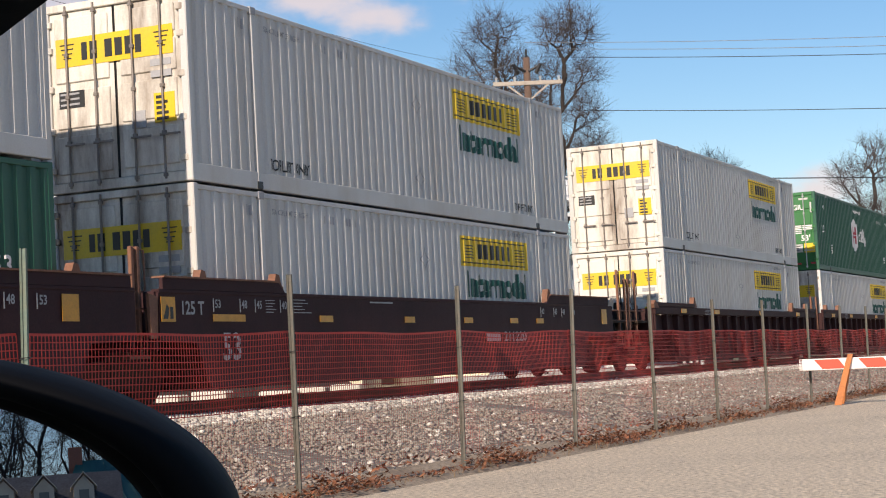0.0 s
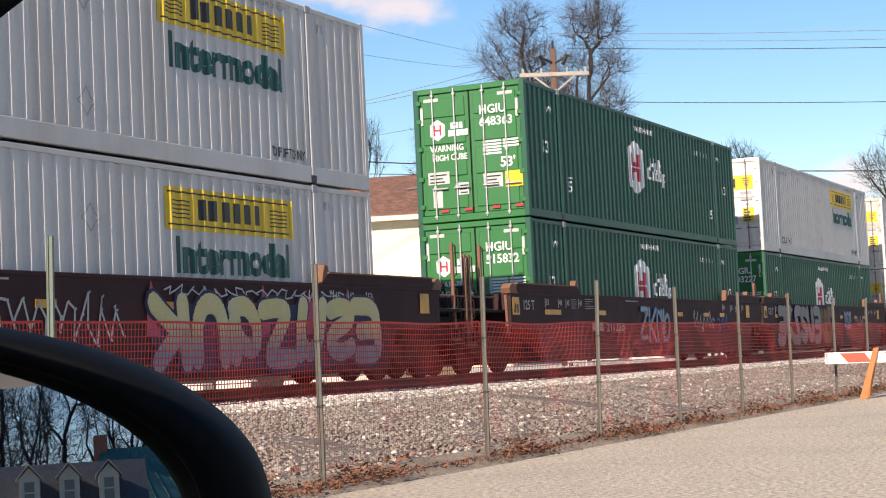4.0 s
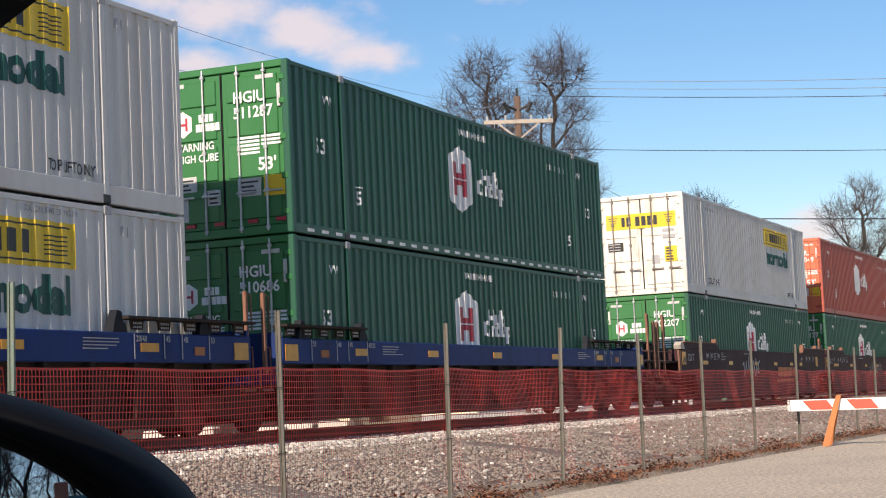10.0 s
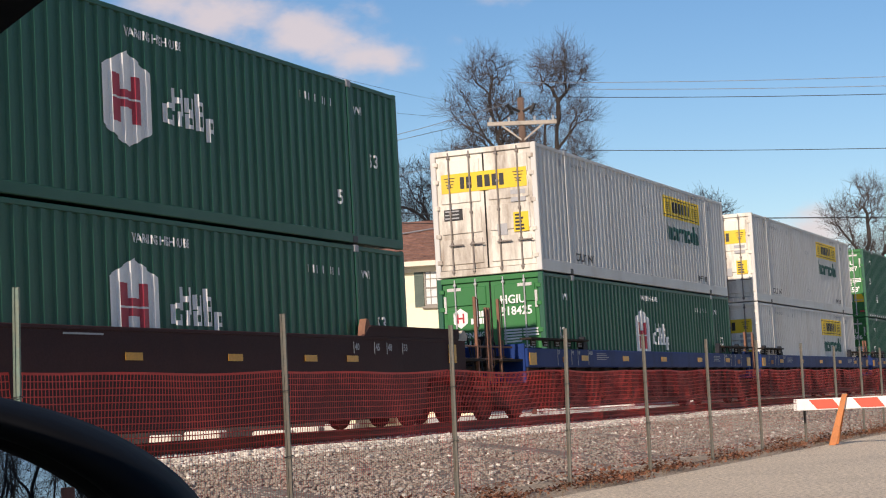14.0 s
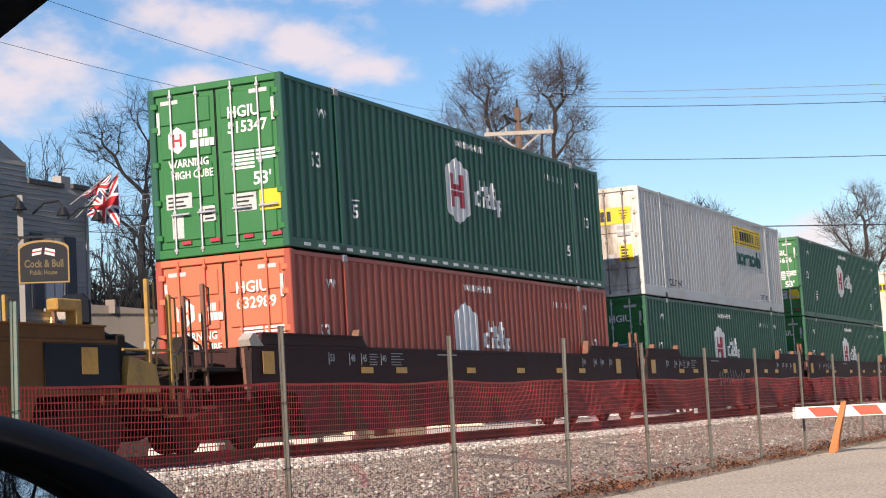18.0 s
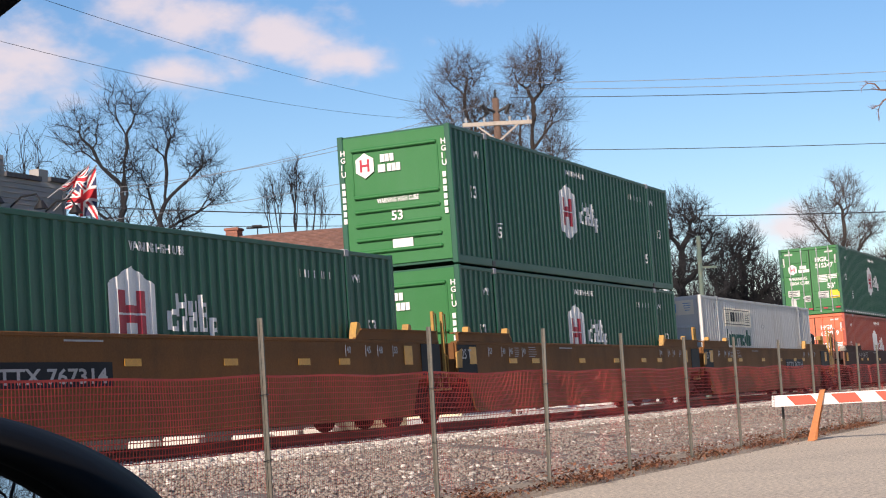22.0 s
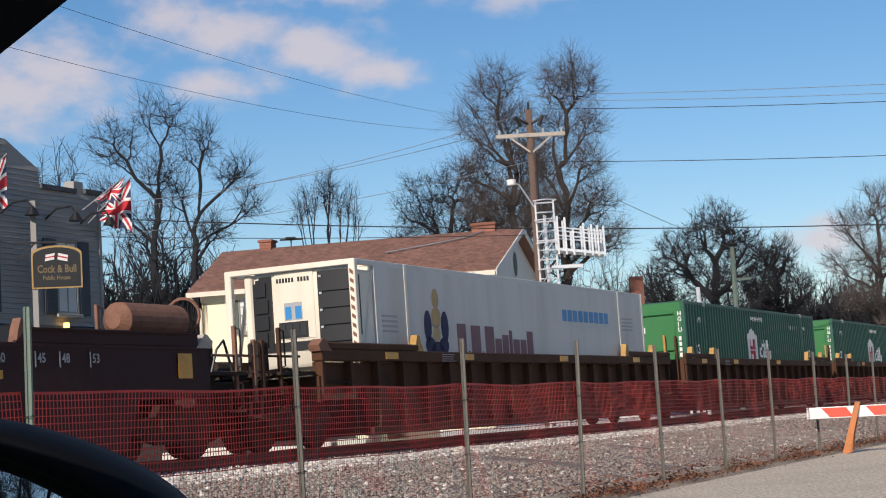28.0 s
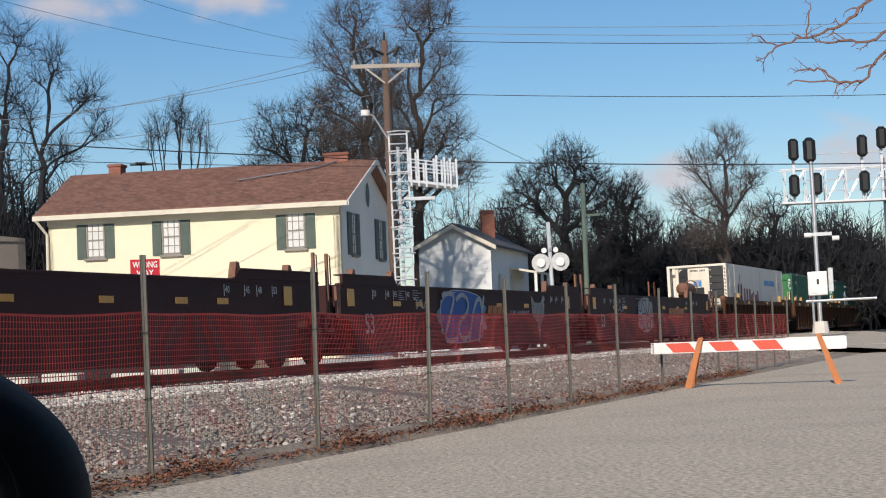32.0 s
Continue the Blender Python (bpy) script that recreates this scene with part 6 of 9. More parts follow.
def drift(r):
    """Leaves gather in clumps about the posts, with thinner runs between."""
    while True:
        s = 12 + 34 * r.random() ** 1.1
        heap = max(0.0, math.sin(s * 1.72 + 0.6)) ** 2 + 0.4 * max(0.0, math.sin(s * 0.61)) ** 3
        if r.random() < 0.16 + heap:
            break
    d = FENCE_D - 0.15 + r.gauss(0, 0.12 + 0.10 * heap) + 0.08 * math.sin(s * 1.3)
    return s, d, 0.03 + 0.07 * abs(r.gauss(0, 1)) * (0.3 + heap)


litter("dead_leaves", 8000, M_LEAF, "orange-brown dead leaves drifted along the fence", 2, 0.026, drift)
litter("dead_leaves", 900, M_LEAF, "scattered dead leaves on the stone bank", 3, 0.035, lambda r: (12 + 30 * r.random(), 8.3 + 3 * r.random() ** 2, 0.10))
litter("dry_grass", 900, M_STRAW, "tufts of dry straw-coloured grass by the fence", 4, 0.035, lambda r: (12 + 34 * r.random(), FENCE_D - 0.2 + r.gauss(0, 0.16), 0.0), True)

# ---- fence: steel posts with orange safety mesh ----
SLOPE = math.tan(radians(HEADING))
POST_AZ = [-12.9, -4.43, 0.86, 4.46, 7.05, 9.02, 10.58, 11.95, 12.95, 13.75, 14.35, 14.95, 15.5, 15.95]
POST_LEAN = [0.6, -1.2, 0.3, 2.6, -1.6, -1.4, -1.3, -0.5, 0.4, -0.4, 0.3, 0.2, -0.3, 0.2]
POST_S = []
for az in POST_AZ:
    y = FENCE_D / math.cos(_h) / (SLOPE - math.tan(radians(az)))
    x = y * math.tan(radians(az))
    POST_S.append(Vector((x, y, 0)).dot(U))
POST_S = [POST_S[0] - 11.0, POST_S[0] - 7.3, POST_S[0] - 3.65] + POST_S
POST_LEAN = [0.0, 0.5, -0.4] + POST_LEAN
fence = thing("safety_fence", "orange plastic mesh fence on leaning steel posts", "fence")
for i, s in enumerate(POST_S):
    h = 2.08 - 0.02 * (i % 3) + (0.06 if i < 4 else 0)
    m = site(s, FENCE_D, -0.25) @ pose(0, 0, 0, 0, POST_LEAN[i], 0)
    b = Build()
    # a channel section with a folded lip
    pts = [(-0.034, 0.0), (-0.024, 0.022), (-0.012, -0.03), (0.012, -0.03), (0.024, 0.022), (0.034, 0.0), (0.036, 0.006), (0.027, 0.028), (0.010, -0.024), (-0.010, -0.024), (-0.027, 0.028), (-0.036, 0.006)]
    n = len(pts)
    v = [(a * 0.82, c * 0.82, z) for z in (0, h + 0.25) for a, c in pts]
    b.add(v, [(k, (k + 1) % n, n + (k + 1) % n, n + k) for k in range(n)] + [tuple(range(n, 2 * n))])
    p = part("post", b, M_PGREEN if i in (3, ) else M_POST, fence, m=m)
    for z in (0.75, 1.35):
        part("tie_wire", Build().ring((0, 0, z + 0.25), (0, 0.15, 1), 0.042, 0.004, 10), M_BLACK, p)


def mesh_bay(s0, s1, seed):
    """One bay of plastic netting, sagging a little between its posts."""
    rnd = random.Random(seed)
    b = Build()
    w = s1 - s0
    cell = 0.046 if s0 < 26 else 0.07
    nx, nz = max(2, int(w / cell)), 24
    ph = rnd.random() * 6

    def at(u, k):
        f = k / nz
        sag = -0.02 * math.sin(math.pi * u) - 0.008 * math.sin(9 * u + ph)
        z = 0.16 + (1.53 - 0.16) * f + sag * f + 0.012 * math.sin(7 * u + ph) * (1 - f)
        d = FENCE_D + 0.045 + 0.03 * math.sin(math.pi * u) * math.sin(3 * f + ph) + 0.015 * math.sin(14 * u + 5 * f)
        shear = 0.05 * math.sin(5 * u + ph) * (f - 0.5)
        return along(s0 + w * u + shear, d, z)
    for k in range(nz + 1):
        tk = 0.0043 if k > 11 else 0.0012
        if k == nz:
            tk = 0.010
        steps = max(8, nx // 3)
        for i in range(steps):
            a, c = at(i / steps, k), at((i + 1) / steps, k)
            z = Vector((0, 0, tk))
            b.add([a - z, c - z, c + z, a + z], [(0, 1, 2, 3)])
    for i in range(nx + 1):
        u = min(1.0, i / nx)
        for k0, k1 in ((0, 6), (6, 12), (12, 18), (18, 24)):
            a, c = at(u, k0), at(u, k1)
            wide, deep = (0.0043, 0.003) if k0 >= 12 else (0.0012, 0.0015)
            x, y = U * wide, N * deep
            b.add([a - x, a + x, a + x + y, a - x + y, c - x, c + x, c + x + y, c - x + y], [(0, 1, 5, 4), (1, 2, 6, 5), (2, 3, 7, 6), (3, 0, 4, 7)])
    part("mesh_panel", b, M_MESH, fence)


for i in range(len(POST_S) - 1):
    mesh_bay(POST_S[i], POST_S[i + 1], i)

# ---- barricade of a striped board on slanted legs ----
def barricade():
    a, c = polar(11.62, 36.6), polar(17.75, 36.4)
    x = (c - a).normalized()
    t = thing("barricade", "red and white striped board on orange wooden legs", "barricade", Matrix.Translation(a) @ Matrix((x, Vector((0, 0, 1)).cross(x), Vector((0, 0, 1)))).transposed().to_4x4())
    length = (c - a).length
    part("board", Build().box(0, -0.02, 0.70, length, 0.02, 0.93, 0.006), M_BOARDW, t, "long white board")
    for w in (0.34, 1.21, 2.08):
        b = Build().slab([(w + 0.12, -0.024, 0.72), (w + 0.58, -0.024, 0.72), (w + 0.44, -0.024, 0.91), (w - 0.04, -0.024, 0.91)], (0, 0.003, 0))
        part("red_stripe", b, M_BOARDR, t)
    part("end_board", Build().box(2.72, -0.028, 0.685, length - 0.02, -0.021, 0.945), M_BOARDW, t)
    for gx, lean in ((1.02, -0.26), (3.36, 0.36)):
        for way in (-1, 1):
            b = Build().slab([(gx - 0.05, way * 0.05 - 0.025, 1.0), (gx + 0.05, way * 0.05 - 0.025, 1.0), (gx + 0.06 + lean, way * 0.34 - 0.025, 0.0), (gx - 0.08 + lean, way * 0.34 - 0.025, 0.0)], (0, 0.045, 0))
            part("leg", b, M_OWOOD, t)
    return t


barricade()

# ---- cream house ----
def window(parent, w, h, cols, rows, frame_mat, m, shutters=None, shutter_w=0.42):
    """A sash window set in the wall: pane, frame, bars, sill, shutters. x across, y out of the wall."""
    f = part("window", Build().box(-w / 2, 0.02, 0, w / 2, 0.05, 0.06).box(-w / 2, 0.02, h - 0.06, w / 2, 0.05, h).box(-w / 2, 0.02, 0, -w / 2 + 0.06, 0.05, h).box(w / 2 - 0.06, 0.02, 0, w / 2, 0.05, h), frame_mat, parent, m=m)
    part("pane", Build().box(-w / 2 + 0.05, 0.008, 0.05, w / 2 - 0.05, 0.016, h - 0.05), M_PANE, f)
    part("blind", Build().box(-w / 2 + 0.07, 0.017, 0.07, w / 2 - 0.07, 0.020, h - 0.06), M_BLIND, f)
    for i in range(1, cols):
        x = -w / 2 + w * i / cols
        part("glazing_bar", Build().box(x - 0.014, 0.021, 0.05, x + 0.014, 0.04, h - 0.05), frame_mat, f)
    for i in range(1, rows):
        z = h * i / rows
        q = 0.03 if i * 2 == rows else 0.014
        part("glazing_bar", Build().box(-w / 2 + 0.05, 0.021, z - q, w / 2 - 0.05, 0.042, z + q), frame_mat, f)
    part("sill", Build().box(-w / 2 - 0.08, 0.0, -0.09, w / 2 + 0.08, 0.12, 0.0, 0.01), frame_mat, f)
    if shutters:
        for x in (-w / 2 - shutter_w - 0.02, w / 2 + 0.02):
            s = part("shutter", Build().box(x, 0.005, -0.02, x + shutter_w, 0.05, h + 0.02, 0.008), shutters, f)
            for z0, z1 in ((0.06, h * 0.47), (h * 0.53, h - 0.06)):
                for k in range(7):
                    z = z0 + (z1 - z0) * k / 7
                    part("louvre", Build().box(x + 0.05, 0.048, z, x + shutter_w - 0.05, 0.062, z + (z1 - z0) / 7 * 0.6), shutters, s)
    return f


def wall_pose(p0, p1, f, z, out):
    """A pose on a wall running from p0 to p1, y out of it."""
    p0, p1 = Vector(p0), Vector(p1)
    x = (p1 - p0).normalized()
    o = Vector(out).normalized()
    p = p0 + (p1 - p0) * f
    return Matrix.Translation((p.x, p.y, z)) @ Matrix((x, o, Vector((0, 0, 1)))).transposed().to_4x4()


def roof_shingles(parent, p00, p10, p01, p11, rows, cols, mat, seed):
    """Courses of shingles between the eave (p00-p10) and the ridge (p01-p11)."""
    rnd = random.Random(seed)
    b = Build()
    nrm = (p10 - p00).cross(p01 - p00).normalized()
    if nrm.z < 0:
        nrm = -nrm
    for r in range(rows):
        f0, f1 = r / rows, min(1.0, (r + 1.15) / rows)
        for c in range(cols):
            o = (0.5 if r % 2 else 0.0) / cols
            u0, u1 = max(0, c / cols + o - 0.5 / cols), min(1, (c + 1) / cols + o - 0.5 / cols)
            if u1 - u0 < 1e-4:
                continue
            g = 0.004 / 10
            q = [p00.lerp(p10, u0 + g).lerp(p01.lerp(p11, u0 + g), f0), p00.lerp(p10, u1 - g).lerp(p01.lerp(p11, u1 - g), f0), p00.lerp(p10, u1 - g).lerp(p01.lerp(p11, u1 - g), f1), p00.lerp(p10, u0 + g).lerp(p01.lerp(p11, u0 + g), f1)]
            lift = 0.028 + 0.012 * rnd.random()
            b.add([q[0] + nrm * lift, q[1] + nrm * lift, q[2] + nrm * 0.006, q[3] + nrm * 0.006, q[0], q[1]], [(0, 1, 2, 3), (4, 5, 1, 0)])
    return tagged(part("shingles", b, mat, parent), "courses of worn asphalt shingles", kind="stuff")


def house():
    t = thing("house", "cream two-storey house with brown shingle roof and green shutters", "house")
    R, L = Vector((2.06, 65.97, 0)), Vector((-9.00, 69.01, 0))
    back = Vector((0.265, 0.964, 0)) * 9.6
    eave, ridge = 6.45, 8.35
    front = Vector((-0.265, -0.964, 0))
    right = Vector((0.964, -0.265, 0))
    zero = Vector((0, 0, -0.3))
    up = lambda p, z: Vector((p.x, p.y, z))
    part("wall", Build().slab([up(L, -0.3), up(R, -0.3), up(R, eave), up(L, eave)], -front * 0.25), M_CREAM, t, "sunlit cream front wall")
    part("wall", Build().slab([up(R, -0.3), up(R + back, -0.3), up(R + back, eave), up(R + back / 2, ridge - 0.1), up(R, eave)], -right * 0.25), M_GABLE, t, "shaded gable wall")
    part("wall", Build().slab([up(L, -0.3), up(L, eave), up(L + back / 2, ridge - 0.1), up(L + back, eave), up(L + back, -0.3)], right * 0.25), M_CREAM, t)
    part("wall", Build().slab([up(R + back, -0.3), up(L + back, -0.3), up(L + back, eave), up(R + back, eave)], front * 0.25), M_CREAM, t)
    ov = 0.42
    e0, e1 = up(L - right * ov + front * ov, eave - 0.10), up(R + right * ov + front * ov, eave - 0.10)
    r0, r1 = up(L - right * (ov + 0.55) + back / 2, ridge), up(R + right * ov + back / 2, ridge)
    f0, f1 = up(L - right * ov + back - front * ov, eave - 0.10), up(R + right * ov + back - front * ov, eave - 0.10)
    for a, c, d, e in ((e0, e1, r1, r0), (f1, f0, r0, r1)):
        s = part("roof", Build().slab([a, c, d, e], (0, 0, 0.10)), M_SHINGLE, t, "brown shingle roof slope")
        roof_shingles(s, a + Vector((0, 0, 0.10)), c + Vector((0, 0, 0.10)), e + Vector((0, 0, 0.10)), d + Vector((0, 0, 0.10)), 26, 60, M_SHINGLE, 4)
    part("gutter", Build().slab([e0 + Vector((0, 0, -0.12)), e1 + Vector((0, 0, -0.12)), e1 + Vector((0, 0, 0.06)), e0 + Vector((0, 0, 0.06))], front * 0.13), M_TRIM, t)
    part("fascia", Build().slab([up(L + front * 0.05, eave - 0.42), up(R + front * 0.05, eave - 0.42), up(R + front * 0.05, eave - 0.1), up(L + front * 0.05, eave - 0.1)], front * 0.06), M_TRIM, t)
    part("soffit", Build().slab([up(L, eave - 0.14), up(R, eave - 0.14), e1 + Vector((0, 0, -0.05)), e0 + Vector((0, 0, -0.05))], (0, 0, 0.03)), M_TRIM, t)
    for a, c in ((e1, r1), (f1, r1)):
        part("bargeboard", Build().slab([a + Vector((0, 0, -0.12)), c + Vector((0, 0, -0.12)), c + Vector((0, 0, 0.09)), a + Vector((0, 0, 0.09))], right * 0.04), M_GABLE, t)
    part("downpipe", Build().tube([up(L + front * 0.5 - right * 0.3, eave - 0.2), up(L + front * 0.1 - right * 0.02, eave - 0.75), up(L + front * 0.1 - right * 0.02, 0)], 0.06, 8), M_TRIM, t)
    wl_ = (R - L).length
    for az in (-5.97, -3.60, 0.37):
        k = math.tan(radians(az))
        dxy = R - L
        f = (k * L.y - L.x) / (dxy.x - k * dxy.y)
        window(t, 0.74, 1.36, 3, 4, M_WFRAME, wall_pose(L, R, f, 4.74, front), M_SHUT, 0.36)
        window(t, 0.74, 1.5, 3, 4, M_WFRAME, wall_pose(L, R, f, 1.3, front), M_SHUT, 0.36)
    for fr in (0.22, 0.72):
        window(t, 0.70, 1.6, 2, 4, M_WFRAME, wall_pose(R, R + back, fr, 4.5, right), M_SHUT, 0.62)
        window(t, 0.70, 1.6, 2, 4, M_WFRAME, wall_pose(R, R + back, fr, 1.2, right), M_SHUT, 0.62)
    b = Build()
    c = R + back / 2 + right * 0.02
    b.add([c + back.normalized() * 0.33 * math.sin(a) + Vector((0, 0, 7.0 + 0.5 * math.cos(a))) for a in [k * math.pi / 8 for k in range(16)]], [tuple(range(16))])
    part("gable_vent", b, M_SHUT, t, "dark oval gable vent")
    for fr, w, h in ((0.09, 0.5, 0.75), (0.90, 0.95, 0.70)):
        p = (L + (R - L) * fr) + back / 2
        c = part("chimney", Build().box(-w / 2, -0.3, 0, w / 2, 0.3, h), M_BRICK, t, "brick chimney", m=Matrix.Translation((p.x, p.y, ridge - 0.3)) @ Matrix((right, -front, Vector((0, 0, 1)))).transposed().to_4x4())
        part("chimney_cap", Build().box(-w / 2 - 0.06, -0.36, h - 0.12, w / 2 + 0.06, 0.36, h - 0.02, 0.01), M_BRICK, c)
        for k in range(5):
            part("brick_course", Build().box(-w / 2 - 0.008, -0.308, 0.08 + k * 0.12, w / 2 + 0.008, 0.308, 0.165 + k * 0.12), M_BRICK, c)
    # antenna by the chimney and a cable over the roof
    p = L + (R - L) * 0.18 + back / 2
    part("antenna", Build().rod((p.x, p.y, ridge), (p.x, p.y, ridge + 0.4), 0.025).box(p.x - 0.45, p.y - 0.1, ridge + 0.36, p.x + 0.45, p.y + 0.1, ridge + 0.42).box(p.x - 0.2, p.y - 0.3, ridge + 0.42, p.x + 0.2, p.y + 0.3, ridge + 0.47), M_BLACK, t)
    q = [e0.lerp(e1, u).lerp(r0.lerp(r1, u), v) + Vector((0, 0, 0.2)) for u, v in ((0.60, 0.55), (0.68, 0.63), (0.76, 0.70), (0.84, 0.80), (0.88, 0.92))]
    part("roof_cable", Build().tube(q, 0.03, 5), M_BARECABLE, t)
    return t


house()


def wrong_way():
    p = polar(-4.46, 52)
    t = thing("wrong_way_sign", "red wrong way sign with white words on posts", "sign", Matrix.Translation(p) @ pose(0, 0, 0, 0, 0, 4.46))
    part("plate", Build().box(-0.42, -0.01, 3.25, 0.42, 0.01, 3.80, 0.004), M_SIGNRED, t)
    b = Build()
    word(b, "WRONG", lambda a, c: (-0.35 + a, -0.013, 3.56 + c), 0.18, 0.70)
    word(b, "WAY", lambda a, c: (-0.24 + a, -0.013, 3.31 + c), 0.18, 0.48)
    part("lettering", b, M_BOARDW, t)
    for x in (-0.25, 0.25):
        part("post", Build().box(x - 0.03, 0.012, 0.0, x + 0.03, 0.06, 3.6), M_STEEL, t)


wrong_way()


# ---- grey public house ----
def pub():
    t = thing("public_house", "grey clapboard public house with stepped parapet and awning", "building")
    D0 = 27.4
    sfar = 48.0 * math.cos(radians(HEADING + 10.53))
    s0 = sfar - 16
    near = lambda s, z: along(s, D0, z)
    pts = [near(s0, -0.3), near(sfar, -0.3), near(sfar, 7.55), near(sfar - 0.7, 7.62), near(sfar - 0.7, 7.82), near(sfar - 1.1, 7.82), near(sfar - 1.1, 7.55), near(sfar - 2.6, 7.55), near(sfar - 2.6, 7.98), near(sfar - 3.9, 8.6), near(sfar - 5.4, 8.6), near(s0, 8.6)]
    part("wall", Build().slab(pts, N * 0.3), M_SIDING, t, "grey clapboard front wall")
    part("wall", Build().slab([along(sfar, D0 + 0.3, -0.3), along(sfar, D0 + 12, -0.3), along(sfar, D0 + 12, 7.3), along(sfar, D0 + 0.3, 7.3)], -U * 0.3), M_SIDING, t)
    part("wall", Build().slab([along(s0, D0 + 0.3, -0.3), along(s0, D0 + 12, -0.3), along(s0, D0 + 12, 7.3), along(s0, D0 + 0.3, 7.3)], U * 0.3), M_SIDING, t)
    part("roof", Build().slab([along(s0, D0 + 0.3, 7.2), along(sfar, D0 + 0.3, 7.2), along(sfar, D0 + 12, 7.2), along(s0, D0 + 12, 7.2)], (0, 0, 0.1)), M_GREYROOF, t)
    k = 0
    z = 2.9
    while z < 7.45:
        b = Build().slab([along(s0, D0 - 0.035, z), along(sfar, D0 - 0.035, z), along(sfar, D0 - 0.012, z + 0.125), along(s0, D0 - 0.012, z + 0.125)], N * 0.012)
        part("clapboard", b, M_SIDING, t)
        z += 0.135
    while z < 8.45:
        end = sfar - 2.6 if z < 7.9 else sfar - 3.9
        part("clapboard", Build().slab([along(s0, D0 - 0.035, z), along(end, D0 - 0.035, z), along(end, D0 - 0.012, z + 0.125), along(s0, D0 - 0.012, z + 0.125)], N * 0.012), M_SIDING, t)
        z += 0.135
    part("cornice", Build().slab([along(sfar - 2.6, D0 - 0.10, 7.48), along(sfar - 1.1, D0 - 0.10, 7.48), along(sfar - 1.1, D0 - 0.10, 7.60), along(sfar - 2.6, D0 - 0.10, 7.60)], N * 0.1), M_GREYROOF, t)
    part("cornice", Build().slab([along(sfar - 0.7, D0 - 0.10, 7.52), along(sfar + 0.06, D0 - 0.10, 7.52), along(sfar + 0.06, D0 - 0.10, 7.64), along(sfar - 0.7, D0 - 0.10, 7.64)], N * 0.1), M_GREYROOF, t)
    part("corner_board", Build().slab([along(sfar - 0.12, D0 - 0.05, 2.6), along(sfar, D0 - 0.05, 2.6), along(sfar, D0 - 0.05, 7.5), along(sfar - 0.12, D0 - 0.05, 7.5)], N * 0.05), M_SIDING, t)
    m = lambda s, z: Matrix.Translation(along(s, D0 - 0.03, z)) @ Matrix((U, -N, Vector((0, 0, 1)))).transposed().to_4x4()
    for s in (sfar - 1.6, sfar - 5.3, sfar - 8.6):
        window(t, 0.9, 1.9, 2, 2, M_SIDING, m(s, 4.3), M_NAVY, 0.5)
    # gooseneck lamps over the sign band
    for s in (sfar - 0.9, sfar - 2.4, sfar - 4.2):
        g = part("gooseneck_lamp", Build().tube([along(s, D0 - 0.02, 6.7), along(s + 0.1, D0 - 0.3, 6.95), along(s + 0.25, D0 - 0.65, 7.0), along(s + 0.3, D0 - 0.75, 6.8)], 0.025), M_BLACK, t, "black gooseneck lamp")
        part("lamp_shade", Build().rod(along(s + 0.3, D0 - 0.75, 6.62), along(s + 0.3, D0 - 0.75, 6.84), 0.19, 0.05, 12), M_BLACK, g)
    a = part("awning", Build().slab([along(s0, D0 - 1.5, 3.05), along(sfar + 0.5, D0 - 1.5, 3.05), along(sfar - 0.3, D0 - 0.045, 3.95), along(s0, D0 - 0.045, 3.95)], (0, 0, 0.05)), M_AWNING, t, "dark cloth awning")
    part("awning_valance", Build().slab([along(s0, D0 - 1.5, 2.7), along(sfar + 0.5, D0 - 1.5, 2.7), along(sfar + 0.5, D0 - 1.5, 3.08), along(s0, D0 - 1.5, 3.08)], N * 0.03), M_AWNING, a)
    p = along(sfar - 1.9, D0 - 0.2, 4.0)
    part("bulb", Build().rod(p - Vector((0, 0, 0.06)), p + Vector((0, 0, 0.06)), 0.07, n=10), M_BULB, t, "small amber bulb")
    return sfar


PUB_S = pub()


